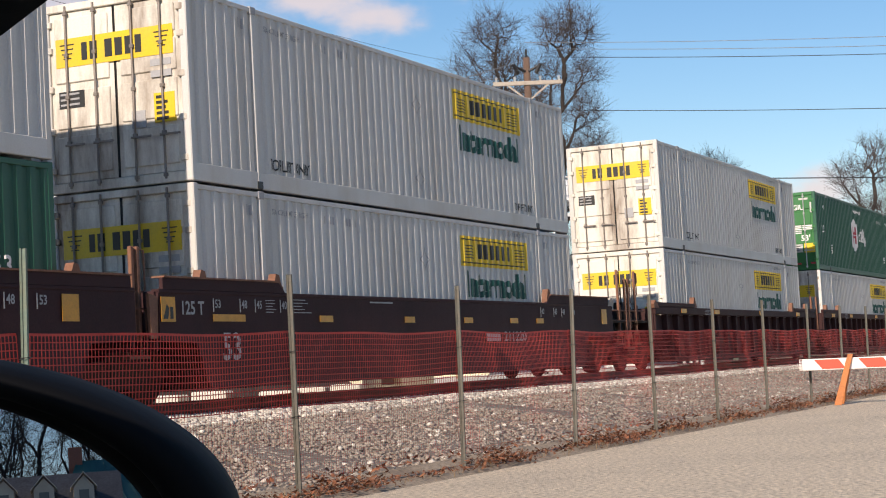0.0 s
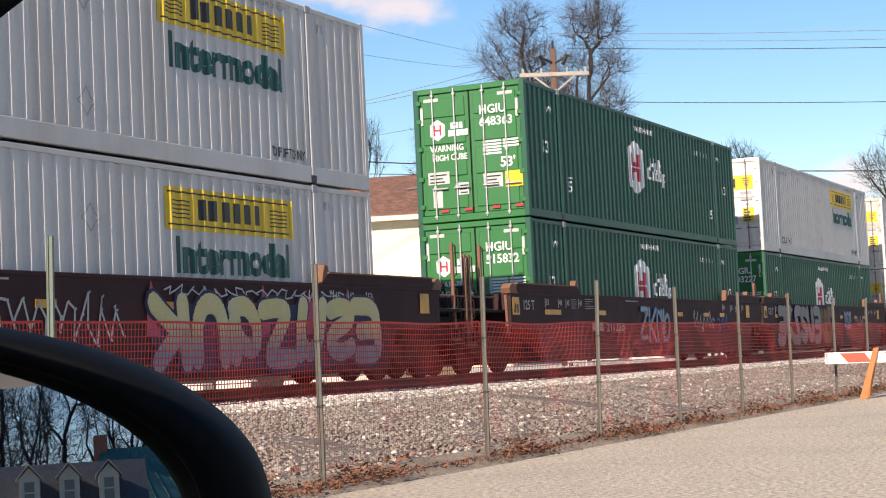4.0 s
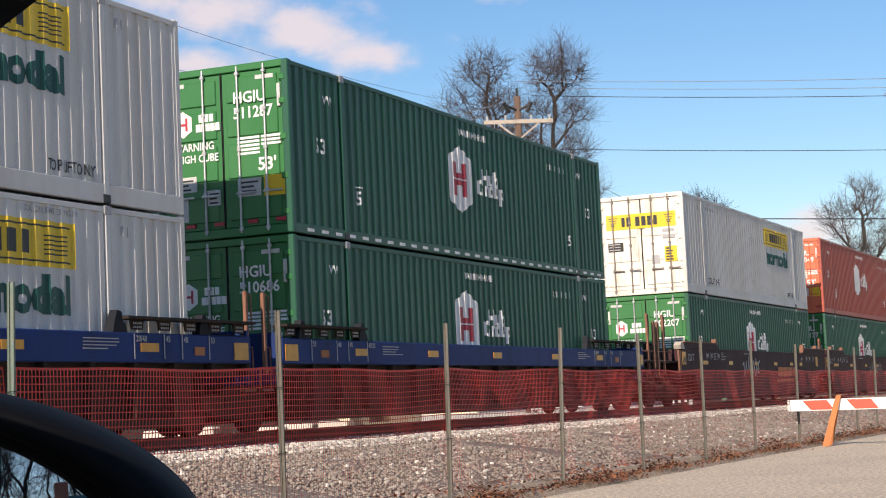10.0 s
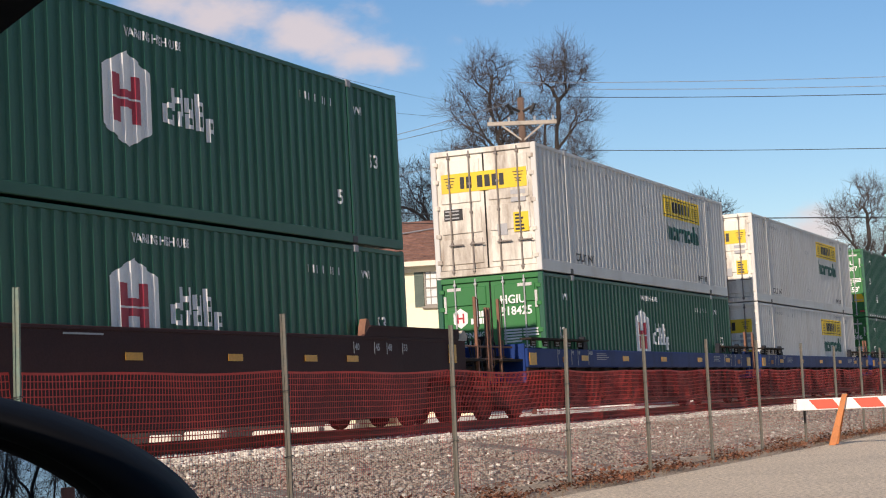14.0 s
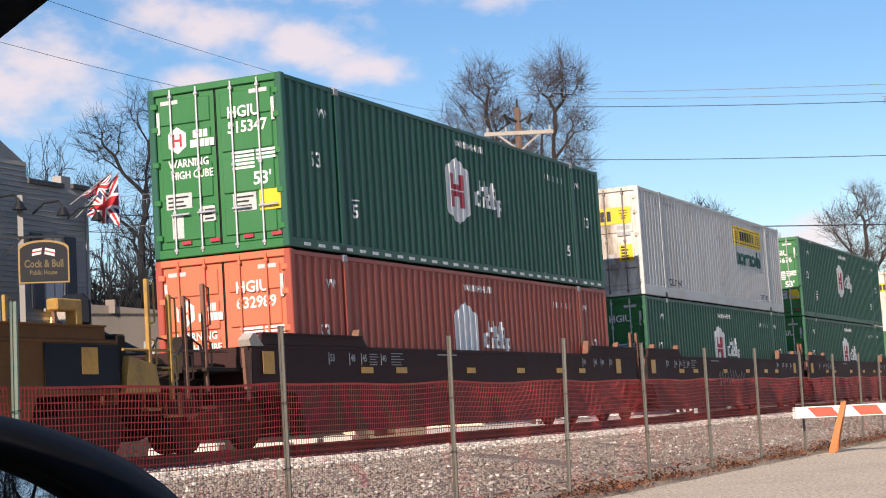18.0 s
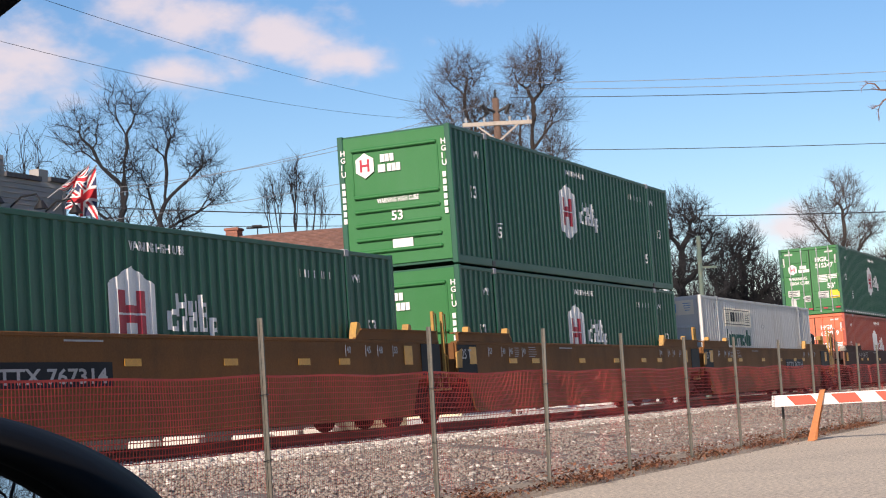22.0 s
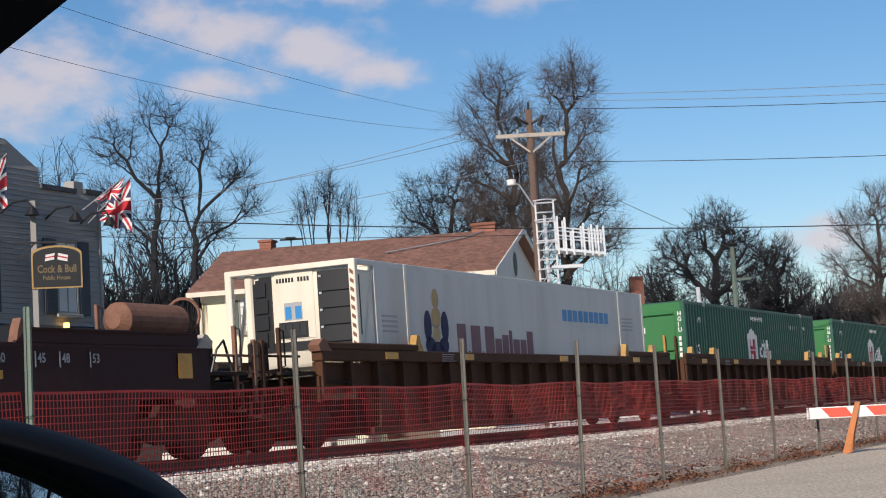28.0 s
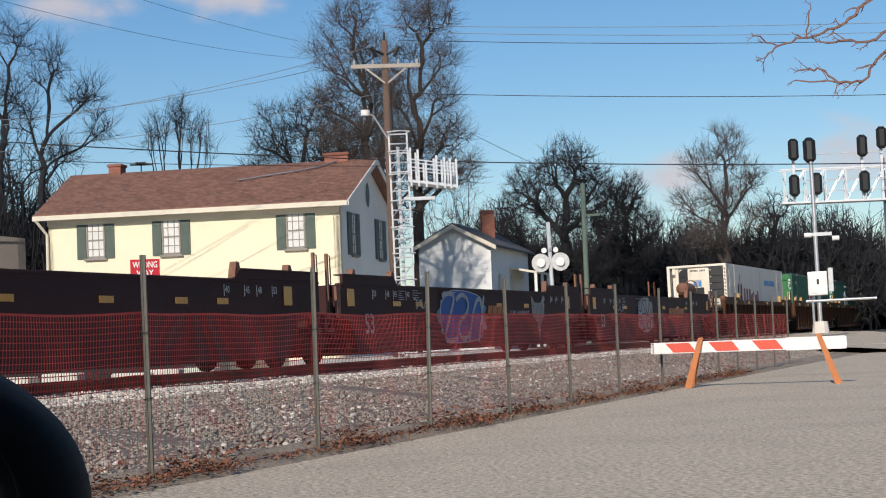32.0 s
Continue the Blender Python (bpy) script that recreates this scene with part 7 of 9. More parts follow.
def hanging_sign():
    p = polar(-11.92, 44.5)
    x = Vector((p.y, -p.x, 0)).normalized()
    t = thing("pub_sign", "black public house sign with gold border on a post", "sign", Matrix.Translation(p) @ Matrix((x, Vector((0, 0, 1)).cross(x), Vector((0, 0, 1)))).transposed().to_4x4())
    arch = lambda w, z0, z1, r: [(-w, z0), (w, z0), (w, z1 - r)] + [(w * math.cos(a * math.pi / 12), z1 - r + r * math.sin(a * math.pi / 12)) for a in range(1, 12)] + [(-w, z1 - r)]
    part("board", Build().slab([(a, 0.0, c) for a, c in arch(0.57, 4.85, 5.82, 0.20)], (0, 0.06, 0)), M_BLACK, t)
    part("border", Build().slab([(a, 0.012, c) for a, c in arch(0.61, 4.81, 5.87, 0.20)], (0, 0.036, 0)), M_GOLD, t, "gold painted border")
    b = Build()
    word(b, "Cock & Bull", lambda a, c: (-0.47 + a, -0.004, 5.20 + c), 0.19, 0.94)
    word(b, "Public House", lambda a, c: (-0.34 + a, -0.004, 5.02 + c), 0.11, 0.66)
    part("lettering", b, M_DIMGOLD, t)
    part("painted_flags", Build().slab([(-0.28, -0.003, 5.48), (-0.06, -0.003, 5.52), (-0.04, -0.003, 5.68), (-0.26, -0.003, 5.64)], (0, 0.002, 0)).slab([(0.02, -0.003, 5.52), (0.26, -0.003, 5.46), (0.28, -0.003, 5.62), (0.04, -0.003, 5.68)], (0, 0.002, 0)), M_FLAGW, t)
    part("painted_stripes", Build().slab([(-0.27, -0.006, 5.55), (-0.05, -0.006, 5.585), (-0.05, -0.006, 5.615), (-0.27, -0.006, 5.58)], (0, 0.002, 0)).slab([(0.03, -0.006, 5.585), (0.27, -0.006, 5.525), (0.27, -0.006, 5.56), (0.03, -0.006, 5.62)], (0, 0.002, 0)), M_FLAGR, t)
    part("post", Build().box(-0.60, 0.04, 0, -0.46, 0.16, 7.0, 0.01), M_SIDING, t)
    part("bracket", Build().box(-1.0, 0.02, 5.93, 0.55, 0.06, 5.98).slab([(-0.95, 0.03, 5.5), (-0.9, 0.03, 5.5), (-0.5, 0.03, 5.93), (-0.56, 0.03, 5.93)], (0, 0.03, 0)), M_BLACK, t)


hanging_sign()


def low_shop():
    t = thing("low_building", "low beige rendered building with white framed windows", "building")
    a, c = polar(-11.2, 58), polar(-8.15, 60)
    x = (c - a).normalized()
    back = Vector((-x.y, x.x, 0))
    part("wall", Build().slab([a + Vector((0, 0, -0.3)), c + Vector((0, 0, -0.3)), c + Vector((0, 0, 5.0)), a + Vector((0, 0, 5.25))], back * 0.3), M_BEIGE, t)
    part("side_wall", Build().slab([c + Vector((0, 0, -0.3)), c + back * 8 + Vector((0, 0, -0.3)), c + back * 8 + Vector((0, 0, 5.0)), c + Vector((0, 0, 5.0))], -x * 0.3), M_SIDING, t)
    part("roof", Build().slab([a + Vector((0, 0, 4.8)), c + Vector((0, 0, 4.8)), c + back * 8 + Vector((0, 0, 4.8)), a + back * 8 + Vector((0, 0, 4.8))], (0, 0, 0.1)), M_GREYROOF, t)
    for f in (0.42, 0.80):
        m = Matrix.Translation(a + (c - a) * f + Vector((0, 0, 2.7))) @ Matrix((x, -back, Vector((0, 0, 1)))).transposed().to_4x4()
        window(t, 0.85 if f < 0.5 else 0.4, 1.3, 2 if f < 0.5 else 1, 1, M_TRIM, m)
    # small parts on the roof
    part("vent", Build().box(a.x + 1.0, a.y + 1, 4.9, a.x + 1.3, a.y + 1.3, 5.35), M_BEIGE, t)


low_shop()


def white_house():
    t = thing("white_house", "small white clapboard house with grey roof", "house")
    c = polar(6.62, 90)
    back = (polar(7.62, 99) - c).normalized()
    x = Vector((back.y, -back.x, 0))
    a = c - x * 3.75
    w = (c - a).length
    e, r = 5.85, 6.85
    z = lambda p, h: Vector((p.x, p.y, h))
    part("wall", Build().slab([z(a, -0.3), z(c, -0.3), z(c, e), z(a + (c - a) / 2, r), z(a, e)], back * 0.25), M_WSIDING, t, "white clapboard gable wall")
    part("wall", Build().slab([z(c, -0.3), z(c + back * 11 + x * 0.0, -0.3), z(c + back * 11, e), z(c, e)], -x * 0.25), M_WSIDING, t)
    for k in range(22):
        zz = 2.6 + k * 0.135
        part("clapboard", Build().slab([z(a - back * 0.03, zz), z(c - back * 0.03, zz), z(c - back * 0.012, zz + 0.125), z(a - back * 0.012, zz + 0.125)], back * 0.01), M_WSIDING, t)
    for p, q in ((a, -1), (c, 1)):
        o = p + x * q * 0.35
        m = a + (c - a) / 2
        part("roof", Build().slab([z(o - back * 0.4, e - 0.15), z(m - back * 0.4, r + 0.06), z(m + back * 11.4, r + 0.06), z(o + back * 11.4, e - 0.15)], (0, 0, 0.12)), M_GREYROOF, t)
        part("bargeboard", Build().slab([z(o - back * 0.42, e - 0.3), z(m - back * 0.42, r - 0.1), z(m - back * 0.42, r + 0.1), z(o - back * 0.42, e - 0.08)], back * 0.05), M_TRIM, t)
    part("porch_roof", Build().slab([z(c + back * 5 + x * 0.0, 4.75), z(c + back * 5 + x * 1.5, 4.45), z(c + back * 9.5 + x * 1.5, 4.45), z(c + back * 9.5, 4.75)], (0, 0, 0.12)), M_TRIM, t)
    for w in (5.1, 7.2, 9.3):
        q = c + back * w + x * 1.4
        part("porch_post", Build().box(q.x - 0.07, q.y - 0.07, -0.3, q.x + 0.07, q.y + 0.07, 4.47), M_WSIDING, t)
    for w in (2.2, 5.6):
        mm = Matrix.Translation(z(c + back * w + x * 0.02, 2.9)) @ Matrix((back, x, Vector((0, 0, 1)))).transposed().to_4x4()
        window(t, 0.8, 1.5, 2, 2, M_TRIM, mm)
    p = polar(6.55, 96)
    part("chimney", Build().box(p.x - 0.35, p.y - 0.35, 5.4, p.x + 0.35, p.y + 0.35, 8.0), M_BRICK, t, "red brick chimney")


white_house()


def kerb_wall():
    t = thing("kerb_wall", "low cream concrete kerb wall behind the track", "wall")
    a, c = polar(-2.3, 45.0), polar(0.0, 49.0)
    x = (c - a).normalized()
    back = Vector((-x.y, x.x, 0))
    n = (c - a).length
    b = lambda u, w, z: a + x * u + back * w + Vector((0, 0, z))
    for u0, u1, z0, z1 in ((0, 1.1, 0.5, 0.92), (2.4, n, 0.5, 0.92), (1.1, 2.4, 0.5, 0.64), (1.1, 2.4, 0.84, 0.92)):
        part("block", Build().slab([b(u0, 0, z0), b(u1, 0, z0), b(u1, 0, z1), b(u0, 0, z1)], back * 0.4), M_CREAM, t)
    part("recess", Build().slab([b(1.1, 0.25, 0.6), b(2.4, 0.25, 0.6), b(2.4, 0.25, 0.86), b(1.1, 0.25, 0.86)], back * 0.1), M_BEIGE, t)


kerb_wall()


def kerb_stones():
    """Pale concrete blocks lying on the bank behind the track."""
    rnd = random.Random(14)
    for az, w in ((-8.35, 0.30), (-7.1, 0.42), (-4.95, 0.46), (-3.95, 0.42), (-2.76, 0.42)):
        p = polar(az, 19.6 / math.sin(radians(HEADING - az)))
        m = Matrix.Translation((p.x, p.y, 0.44)) @ pose(0, 0, 0, 0, 0, rnd.uniform(-12, 12) - HEADING)
        t = tagged(part("kerb_stone", Build().box(-w, -0.2, 0, w, 0.2, rnd.uniform(0.22, 0.34), 0.04), M_CONC), "pale concrete block lying behind the track", "block", group="blocks behind the track")
        t.matrix_basis = m


kerb_stones()


# ---- poles, wires and signals ----
def utility_pole():
    p = polar(3.50, 62)
    t = thing("utility_pole", "weathered wooden utility pole with crossarm and lamp", "pole", Matrix.Translation(p) @ pose(0, 0, 0, 0, -0.35, 0))
    part("pole", Build().rod((0, 0, -0.3), (0, 0, 11.7), 0.17, 0.12, 12), M_WOODP, t, smooth=True)
    a = part("crossarm", Build().box(-1.22, -0.16, 10.72, 1.22, -0.05, 10.86, 0.01), M_ARMW, t, m=pose(0, 0, 0, 0, 0, 2))
    for w in (-1, 1):
        part("brace", Build().slab([(w * 0.05, -0.20, 10.15), (w * 0.05, -0.20, 10.22), (w * 0.72, -0.20, 10.76), (w * 0.72, -0.20, 10.68)], (0, 0.02, 0)), M_ARMW, a)
        for x in (0.45, 1.1):
            part("insulator", Build().rod((w * x, -0.1, 10.86), (w * x, -0.1, 11.02), 0.035, 0.05, 8), M_STEEL, a)
    for w in (-1, 1):
        part("transformer_bracket", Build().rod((w * 0.05, -0.1, 11.2), (w * 0.42, -0.15, 11.38), 0.05), M_BLACK, t)
        part("cutout", Build().rod((w * 0.3, -0.2, 11.1), (w * 0.48, -0.25, 11.45), 0.07, n=8), M_BLACK, t, "black line cutout")
    part("pole_pin", Build().rod((0, 0, 11.6), (0, 0, 12.0), 0.04), M_BLACK, t)
    l = part("lamp_arm", Build().tube([(0, -0.1, 8.2), (-0.5, -0.15, 9.05), (-0.75, -0.2, 9.15)], 0.03), M_STEEL, t)
    part("lamp_head", Build().rod((-0.78, -0.2, 9.06), (-0.78, -0.2, 9.24), 0.15, 0.17, 12), M_BOARDW, l, "white street lamp head")
    part("conduit", Build().rod((0.16, -0.1, 0), (0.13, -0.1, 9.5), 0.05), M_BLACK, t)
    return p


POLE = utility_pole()


def far_pole():
    p = polar(9.66, 98)
    t = thing("bare_pole", "plain weathered green-grey pole", "pole", Matrix.Translation(p))
    part("pole", Build().rod((0, 0, -0.3), (0, 0, 9.4), 0.17, 0.12, 10), M_PGREEN, t)
    part("bracket", Build().box(0.1, -0.05, 7.6, 0.9, 0.05, 7.72), M_PGREEN, t)


far_pole()


def cable(p, q, sag, r, mat, label):
    pts = []
    for i in range(25):
        f = i / 24
        v = Vector(p).lerp(Vector(q), f)
        v.z -= sag * 4 * f * (1 - f)
        pts.append(v)
    return tagged(part("overhead_cable", Build().tube(pts, r, 5), mat), label, "cable", group="overhead cables")


def dirp(az, el, dist):
    return polar(az, dist, 1.2 + dist * math.tan(radians(el)))


for (a0, e0, d0), (a1, e1, d1), sag, r, mat in (
        ((3.4, 10.10, 62), (19.5, 9.28, 60), 0.10, 0.010, M_BARECABLE),
        ((3.9, 9.62, 62), (19.5, 8.72, 60), 0.10, 0.012, M_CABLE),
        ((4.4, 9.85, 62), (19.5, 8.98, 60), 0.10, 0.010, M_BARECABLE),
        ((3.5, 7.95, 62), (19.5, 7.05, 60), 0.10, 0.012, M_CABLE),
        ((-16.0, 7.20, 58), (3.45, 5.80, 62), 0.12, 0.020, M_CABLE),
        ((3.45, 5.80, 62), (19.5, 4.92, 64), 0.10, 0.020, M_CABLE),
        ((-16.0, 6.5, 58), (3.45, 5.60, 62), 0.15, 0.013, M_CABLE),
        ((-16.0, 15.0, 25), (3.3, 9.2, 62), 0.45, 0.0045, M_CABLE),
        ((-16.0, 13.0, 27), (3.1, 9.0, 62), 0.55, 0.0045, M_CABLE),
        ((-14.0, 7.05, 60), (2.3, 9.0, 62), 0.5, 0.010, M_BARECABLE),
        ((-14.0, 6.6, 60), (3.4, 9.55, 62), 0.5, 0.010, M_BARECABLE),
        ((-14.0, 6.0, 60), (3.5, 8.0, 62), 0.4, 0.010, M_BARECABLE),
        ((3.5, 8.1, 62), (9.6, 4.8, 98), 0.2, 0.012, M_CABLE)):
    cable(dirp(a0, e0, d0), dirp(a1, e1, d1), sag, r, mat, "thin dark cable hung between poles" if mat is M_CABLE else "thin bright bare wire hung between poles")


def signal_ladder():
    """A white signal mast with a caged ladder and a railed platform, seen behind the train."""
    p = polar(3.84, 54)
    t = thing("signal_mast", "white steel signal mast with ladder and railed platform", "signal", Matrix.Translation(p) @ pose(0, 0, 0, 0, -0.6, 0))
    part("mast", Build().rod((0, 0.25, 0), (0, 0.25, 7.1), 0.055, 0.05, 10), M_ALU, t)
    l = part("ladder", Build().box(-0.30, -0.03, 0.2, -0.25, 0.03, 7.55).box(0.25, -0.03, 0.2, 0.30, 0.03, 7.55), M_ALU, t)
    k = 0.5
    while k < 7.5:
        part("rung", Build().rod((-0.27, 0, k), (0.27, 0, k), 0.022, n=6), M_ALU, l)
        k += 0.29
    for z in (2.2, 3.0, 3.8, 4.6, 5.4, 6.2, 6.9, 7.5):
        part("cage_hoop", Build().tube([(-0.28, 0, z), (-0.34, -0.35, z), (0, -0.6, z), (0.34, -0.35, z), (0.28, 0, z)], 0.02), M_ALU, l)
    for k in range(9):
        z = 0.6 + k * 0.72
        part("lattice_bar", Build().rod((-0.27, 0.2, z), (0.27, 0.2, z + 0.72), 0.018, n=5), M_ALU, l)
    pl = part("platform", Build().slab([(0.25, -0.45, 5.95), (1.72, -0.45, 5.72), (1.72, -0.45, 5.80), (0.25, -0.45, 6.03)], (0, 0.9, 0)), M_ALU, t, "railed maintenance platform")
    part("platform_beam", Build().box(0.1, -0.05, 5.42, 1.05, 0.08, 5.52), M_ALU, pl)
    for y in (-0.45, 0.45):
        for x, h in ((0.32, 6.98), (0.55, 6.92), (0.78, 6.55), (1.1, 6.72), (1.34, 6.66), (1.52, 6.62), (1.70, 6.58)):
            part("rail_post", Build().box(x - 0.03, y - 0.03, 5.85 - 0.1 * x, x + 0.03, y + 0.03, h), M_ALU, pl)
        for dz in (0.42, 0.66):
            part("hand_rail", Build().rod((0.3, y, 5.98 + dz), (1.74, y, 5.76 + dz), 0.022), M_ALU, pl)
    part("signal_head", Build().box(1.72, -0.25, 6.15, 1.95, 0.25, 6.32), M_BLACK, pl)
    for x in (-0.42, 0.42):
        part("lamp_disc", Build().rod((x, 0.1, 2.2), (x, 0.2, 2.2), 0.24, n=16), M_STEEL, t)
        part("lamp_hood", Build().box(x - 0.5 if x < 0 else x, 0.0, 2.25, x if x < 0 else x + 0.5, 0.2, 2.35), M_BLACK, t)


signal_ladder()


def flasher():
    p = polar(8.62, 66)
    t = thing("crossing_flasher", "silver crossing light mast with two round lamps", "signal", Matrix.Translation(p) @ pose(0, 0, 0, 0, -1.5, -8.6))
    part("mast", Build().rod((0, 0, 0.3), (0, 0, 5.35), 0.075, n=10), M_ALU, t)
    part("cross_tube", Build().rod((-0.5, -0.05, 3.85), (0.5, -0.05, 3.85), 0.04), M_ALU, t)
    for x in (-0.36, 0.36):
        d = part("backboard", Build().rod((x, -0.12, 3.85), (x, -0.09, 3.85), 0.34, n=24), M_PLATE, t, "round grey backboard")
        part("lens", Build().rod((x, -0.22, 3.85), (x, -0.12, 3.85), 0.16, n=16), M_BOARDW, d)
        part("small_lamp", Build().rod((x * 0.6, -0.16, 4.3), (x * 0.6, -0.05, 4.3), 0.10, n=12), M_BOARDW, t)
    part("bell", Build().rod((0, -0.1, 4.25), (0, 0.1, 4.55), 0.06), M_STEEL, t)


flasher()


def gantry():
    """The crossing's signal mast with its cabinet, and the cantilever truss with signal heads behind it."""
    p = polar(16.97, 84)
    z0 = 0.75
    t = thing("crossing_mast", "galvanised crossing mast with white cabinet on concrete footing", "signal", Matrix.Translation((p.x, p.y, z0)) @ pose(0, 0, 0, 0, -0.6, -16.97))
    part("mast", Build().rod((0, 0, 0.4), (0, 0, 8.2), 0.105, 0.095, 12), M_STEEL, t)
    part("base", Build().rod((0, 0, 0), (0, 0, 0.55), 0.40, 0.34, 10), M_CONC, t, "concrete footing")
    part("cabinet", Build().box(-0.46, -0.5, 1.75, 0.42, -0.12, 2.85, 0.03), M_BOARDW, t, "white equipment cabinet")
    part("cabinet_door", Build().box(-0.38, -0.53, 1.85, 0.34, -0.495, 2.75, 0.01), M_BOARDW, t)
    part("cabinet_label", Build().box(-0.06, -0.536, 2.25, 0.04, -0.531, 2.5), M_DECALK, t)
    part("side_box", Build().box(0.46, -0.3, 1.9, 0.7, 0.0, 3.0, 0.02), M_STEEL, t)
    part("conduit", Build().rod((-0.28, -0.1, 0.2), (-0.28, -0.1, 1.8), 0.06), M_STEEL, t)
    for x, z in ((-0.5, 4.55), (0.75, 4.35)):
        part("lamp", Build().rod((x, -0.25, z), (x + 0.32, -0.25, z), 0.11, n=10), M_BOARDW, t)
    part("lamp_arm", Build().box(-0.3, -0.1, 4.5, 0.75, 0.0, 4.66), M_STEEL, t)
    part("lower_arm", Build().rod((-0.6, -0.1, 1.5), (2.6, -0.1, 1.5), 0.06), M_STEEL, t)
    part("signal_head", Build().box(-0.33, -0.2, 7.9, 0.25, 0.2, 9.1, 0.18), M_BLACK, t, "black signal head")
    q = polar(16.0, 98)
    g = thing("signal_gantry", "grey steel truss signal gantry with black heads", "signal", Matrix.Translation((q.x, q.y, 0.75)) @ pose(0, 0, 0, 0, 0, -9.0))
    lo, hi, w = 7.05, 8.85, 5.6
    for y in (0, 0.8):
        for z in (lo, hi):
            part("chord", Build().box(-0.1, y - 0.06, z - 0.04, w, y + 0.04, z + 0.04), M_ALU, g)
        for k in range(5):
            x = 0.15 + k * 1.09
            part("truss_post", Build().box(x - 0.035, y - 0.03, lo, x + 0.035, y + 0.03, hi), M_ALU, g)
            part("diagonal", Build().rod((x, y, lo), (x + 1.09, y, hi), 0.03, n=6), M_ALU, g)
    for z in (7.6, 8.2, 9.6):
        part("hand_rail", Build().rod((0, -0.3, z), (w, -0.3, z), 0.025, n=6), M_ALU, g)
    part("walkway", Build().box(-0.1, -0.35, lo - 0.08, w, 0.85, lo - 0.02), M_ALU, g)
    for x, z in ((0.59, 7.35), (0.62, 9.3), (1.80, 7.40), (4.35, 7.40), (4.30, 9.35), (5.35, 9.75)):
        h = part("signal_head", Build().box(x - 0.28, -0.5, z, x + 0.28, -0.15, z + 1.2, 0.2), M_BLACK, g, "black oval signal head")
        part("head_post", Build().box(x - 0.07, -0.1, lo, x + 0.07, 0.04, z + 0.5), M_ALU, h)
    part("tower", Build().box(w - 0.1, -0.1, 0, w + 0.3, 0.9, 9.3), M_STEEL, g)


gantry()


# ---- flags ----
def flag(name, corner, turn, width, height, seed, lift):
    """A union flag in rigid cloth strips, hung from a pole on the parapet."""
    rnd = random.Random(seed)
    t = thing(name, "red white and blue union flag blowing from a parapet pole", "flag", Matrix.Translation(corner) @ pose(0, 0, 0, 0, lift, turn), group="flags on the parapet")
    part("pole", Build().rod((-0.4, 0, -0.42), (width * 1.04, 0, 1.05 * width), 0.02), M_BARECABLE, t)
    n, mrows = 66, 50

    def colour(u, v):
        x, y = u * 2 - 1, v * 2 - 1
        if abs(x) < 0.10 or abs(y) < 0.2:
            return "r"
        if abs(x) < 0.17 or abs(y) < 0.33:
            return "w"
        d = min(abs(x - y), abs(x + y))
        if d < 0.11:
            return "r"
        if d < 0.30:
            return "w"
        return "b"
    fold = lambda u, v: (u * width - 0.12 * v * (1 - u), 0.12 * math.sin(u * 8 + seed + 2 * v) * (0.2 + v), 1.0 * u * width - v * height * (0.30 + 0.70 * u) + 0.05 * math.sin(u * 9 + seed))
    cells = {"r": Build(), "w": Build(), "b": Build()}
    for i in range(n):
        for j in range(mrows):
            c = cells[colour((i + 0.5) / n, (j + 0.5) / mrows)]
            c.add([fold(i / n, j / mrows), fold((i + 1) / n, j / mrows), fold((i + 1) / n, (j + 1) / mrows), fold(i / n, (j + 1) / mrows)], [(0, 1, 2, 3)])
    for k, nm, mt in (("r", "red_cross", M_FLAGR), ("w", "white_border", M_FLAGW), ("b", "blue_field", M_FLAGB)):
        part(nm, cells[k], mt, t)
    return t


FLAGS = [flag("union_flag", dirp(-10.4, 7.16, 47.2), 10, 0.72, 1.40, 1, 0), flag("union_flag", dirp(-10.5, 7.5, 46.6), 12, 0.55, 0.6, 3, 8), flag("union_flag", dirp(-14.3, 7.95, 44.5), 14, 0.72, 1.35, 5, 0)]


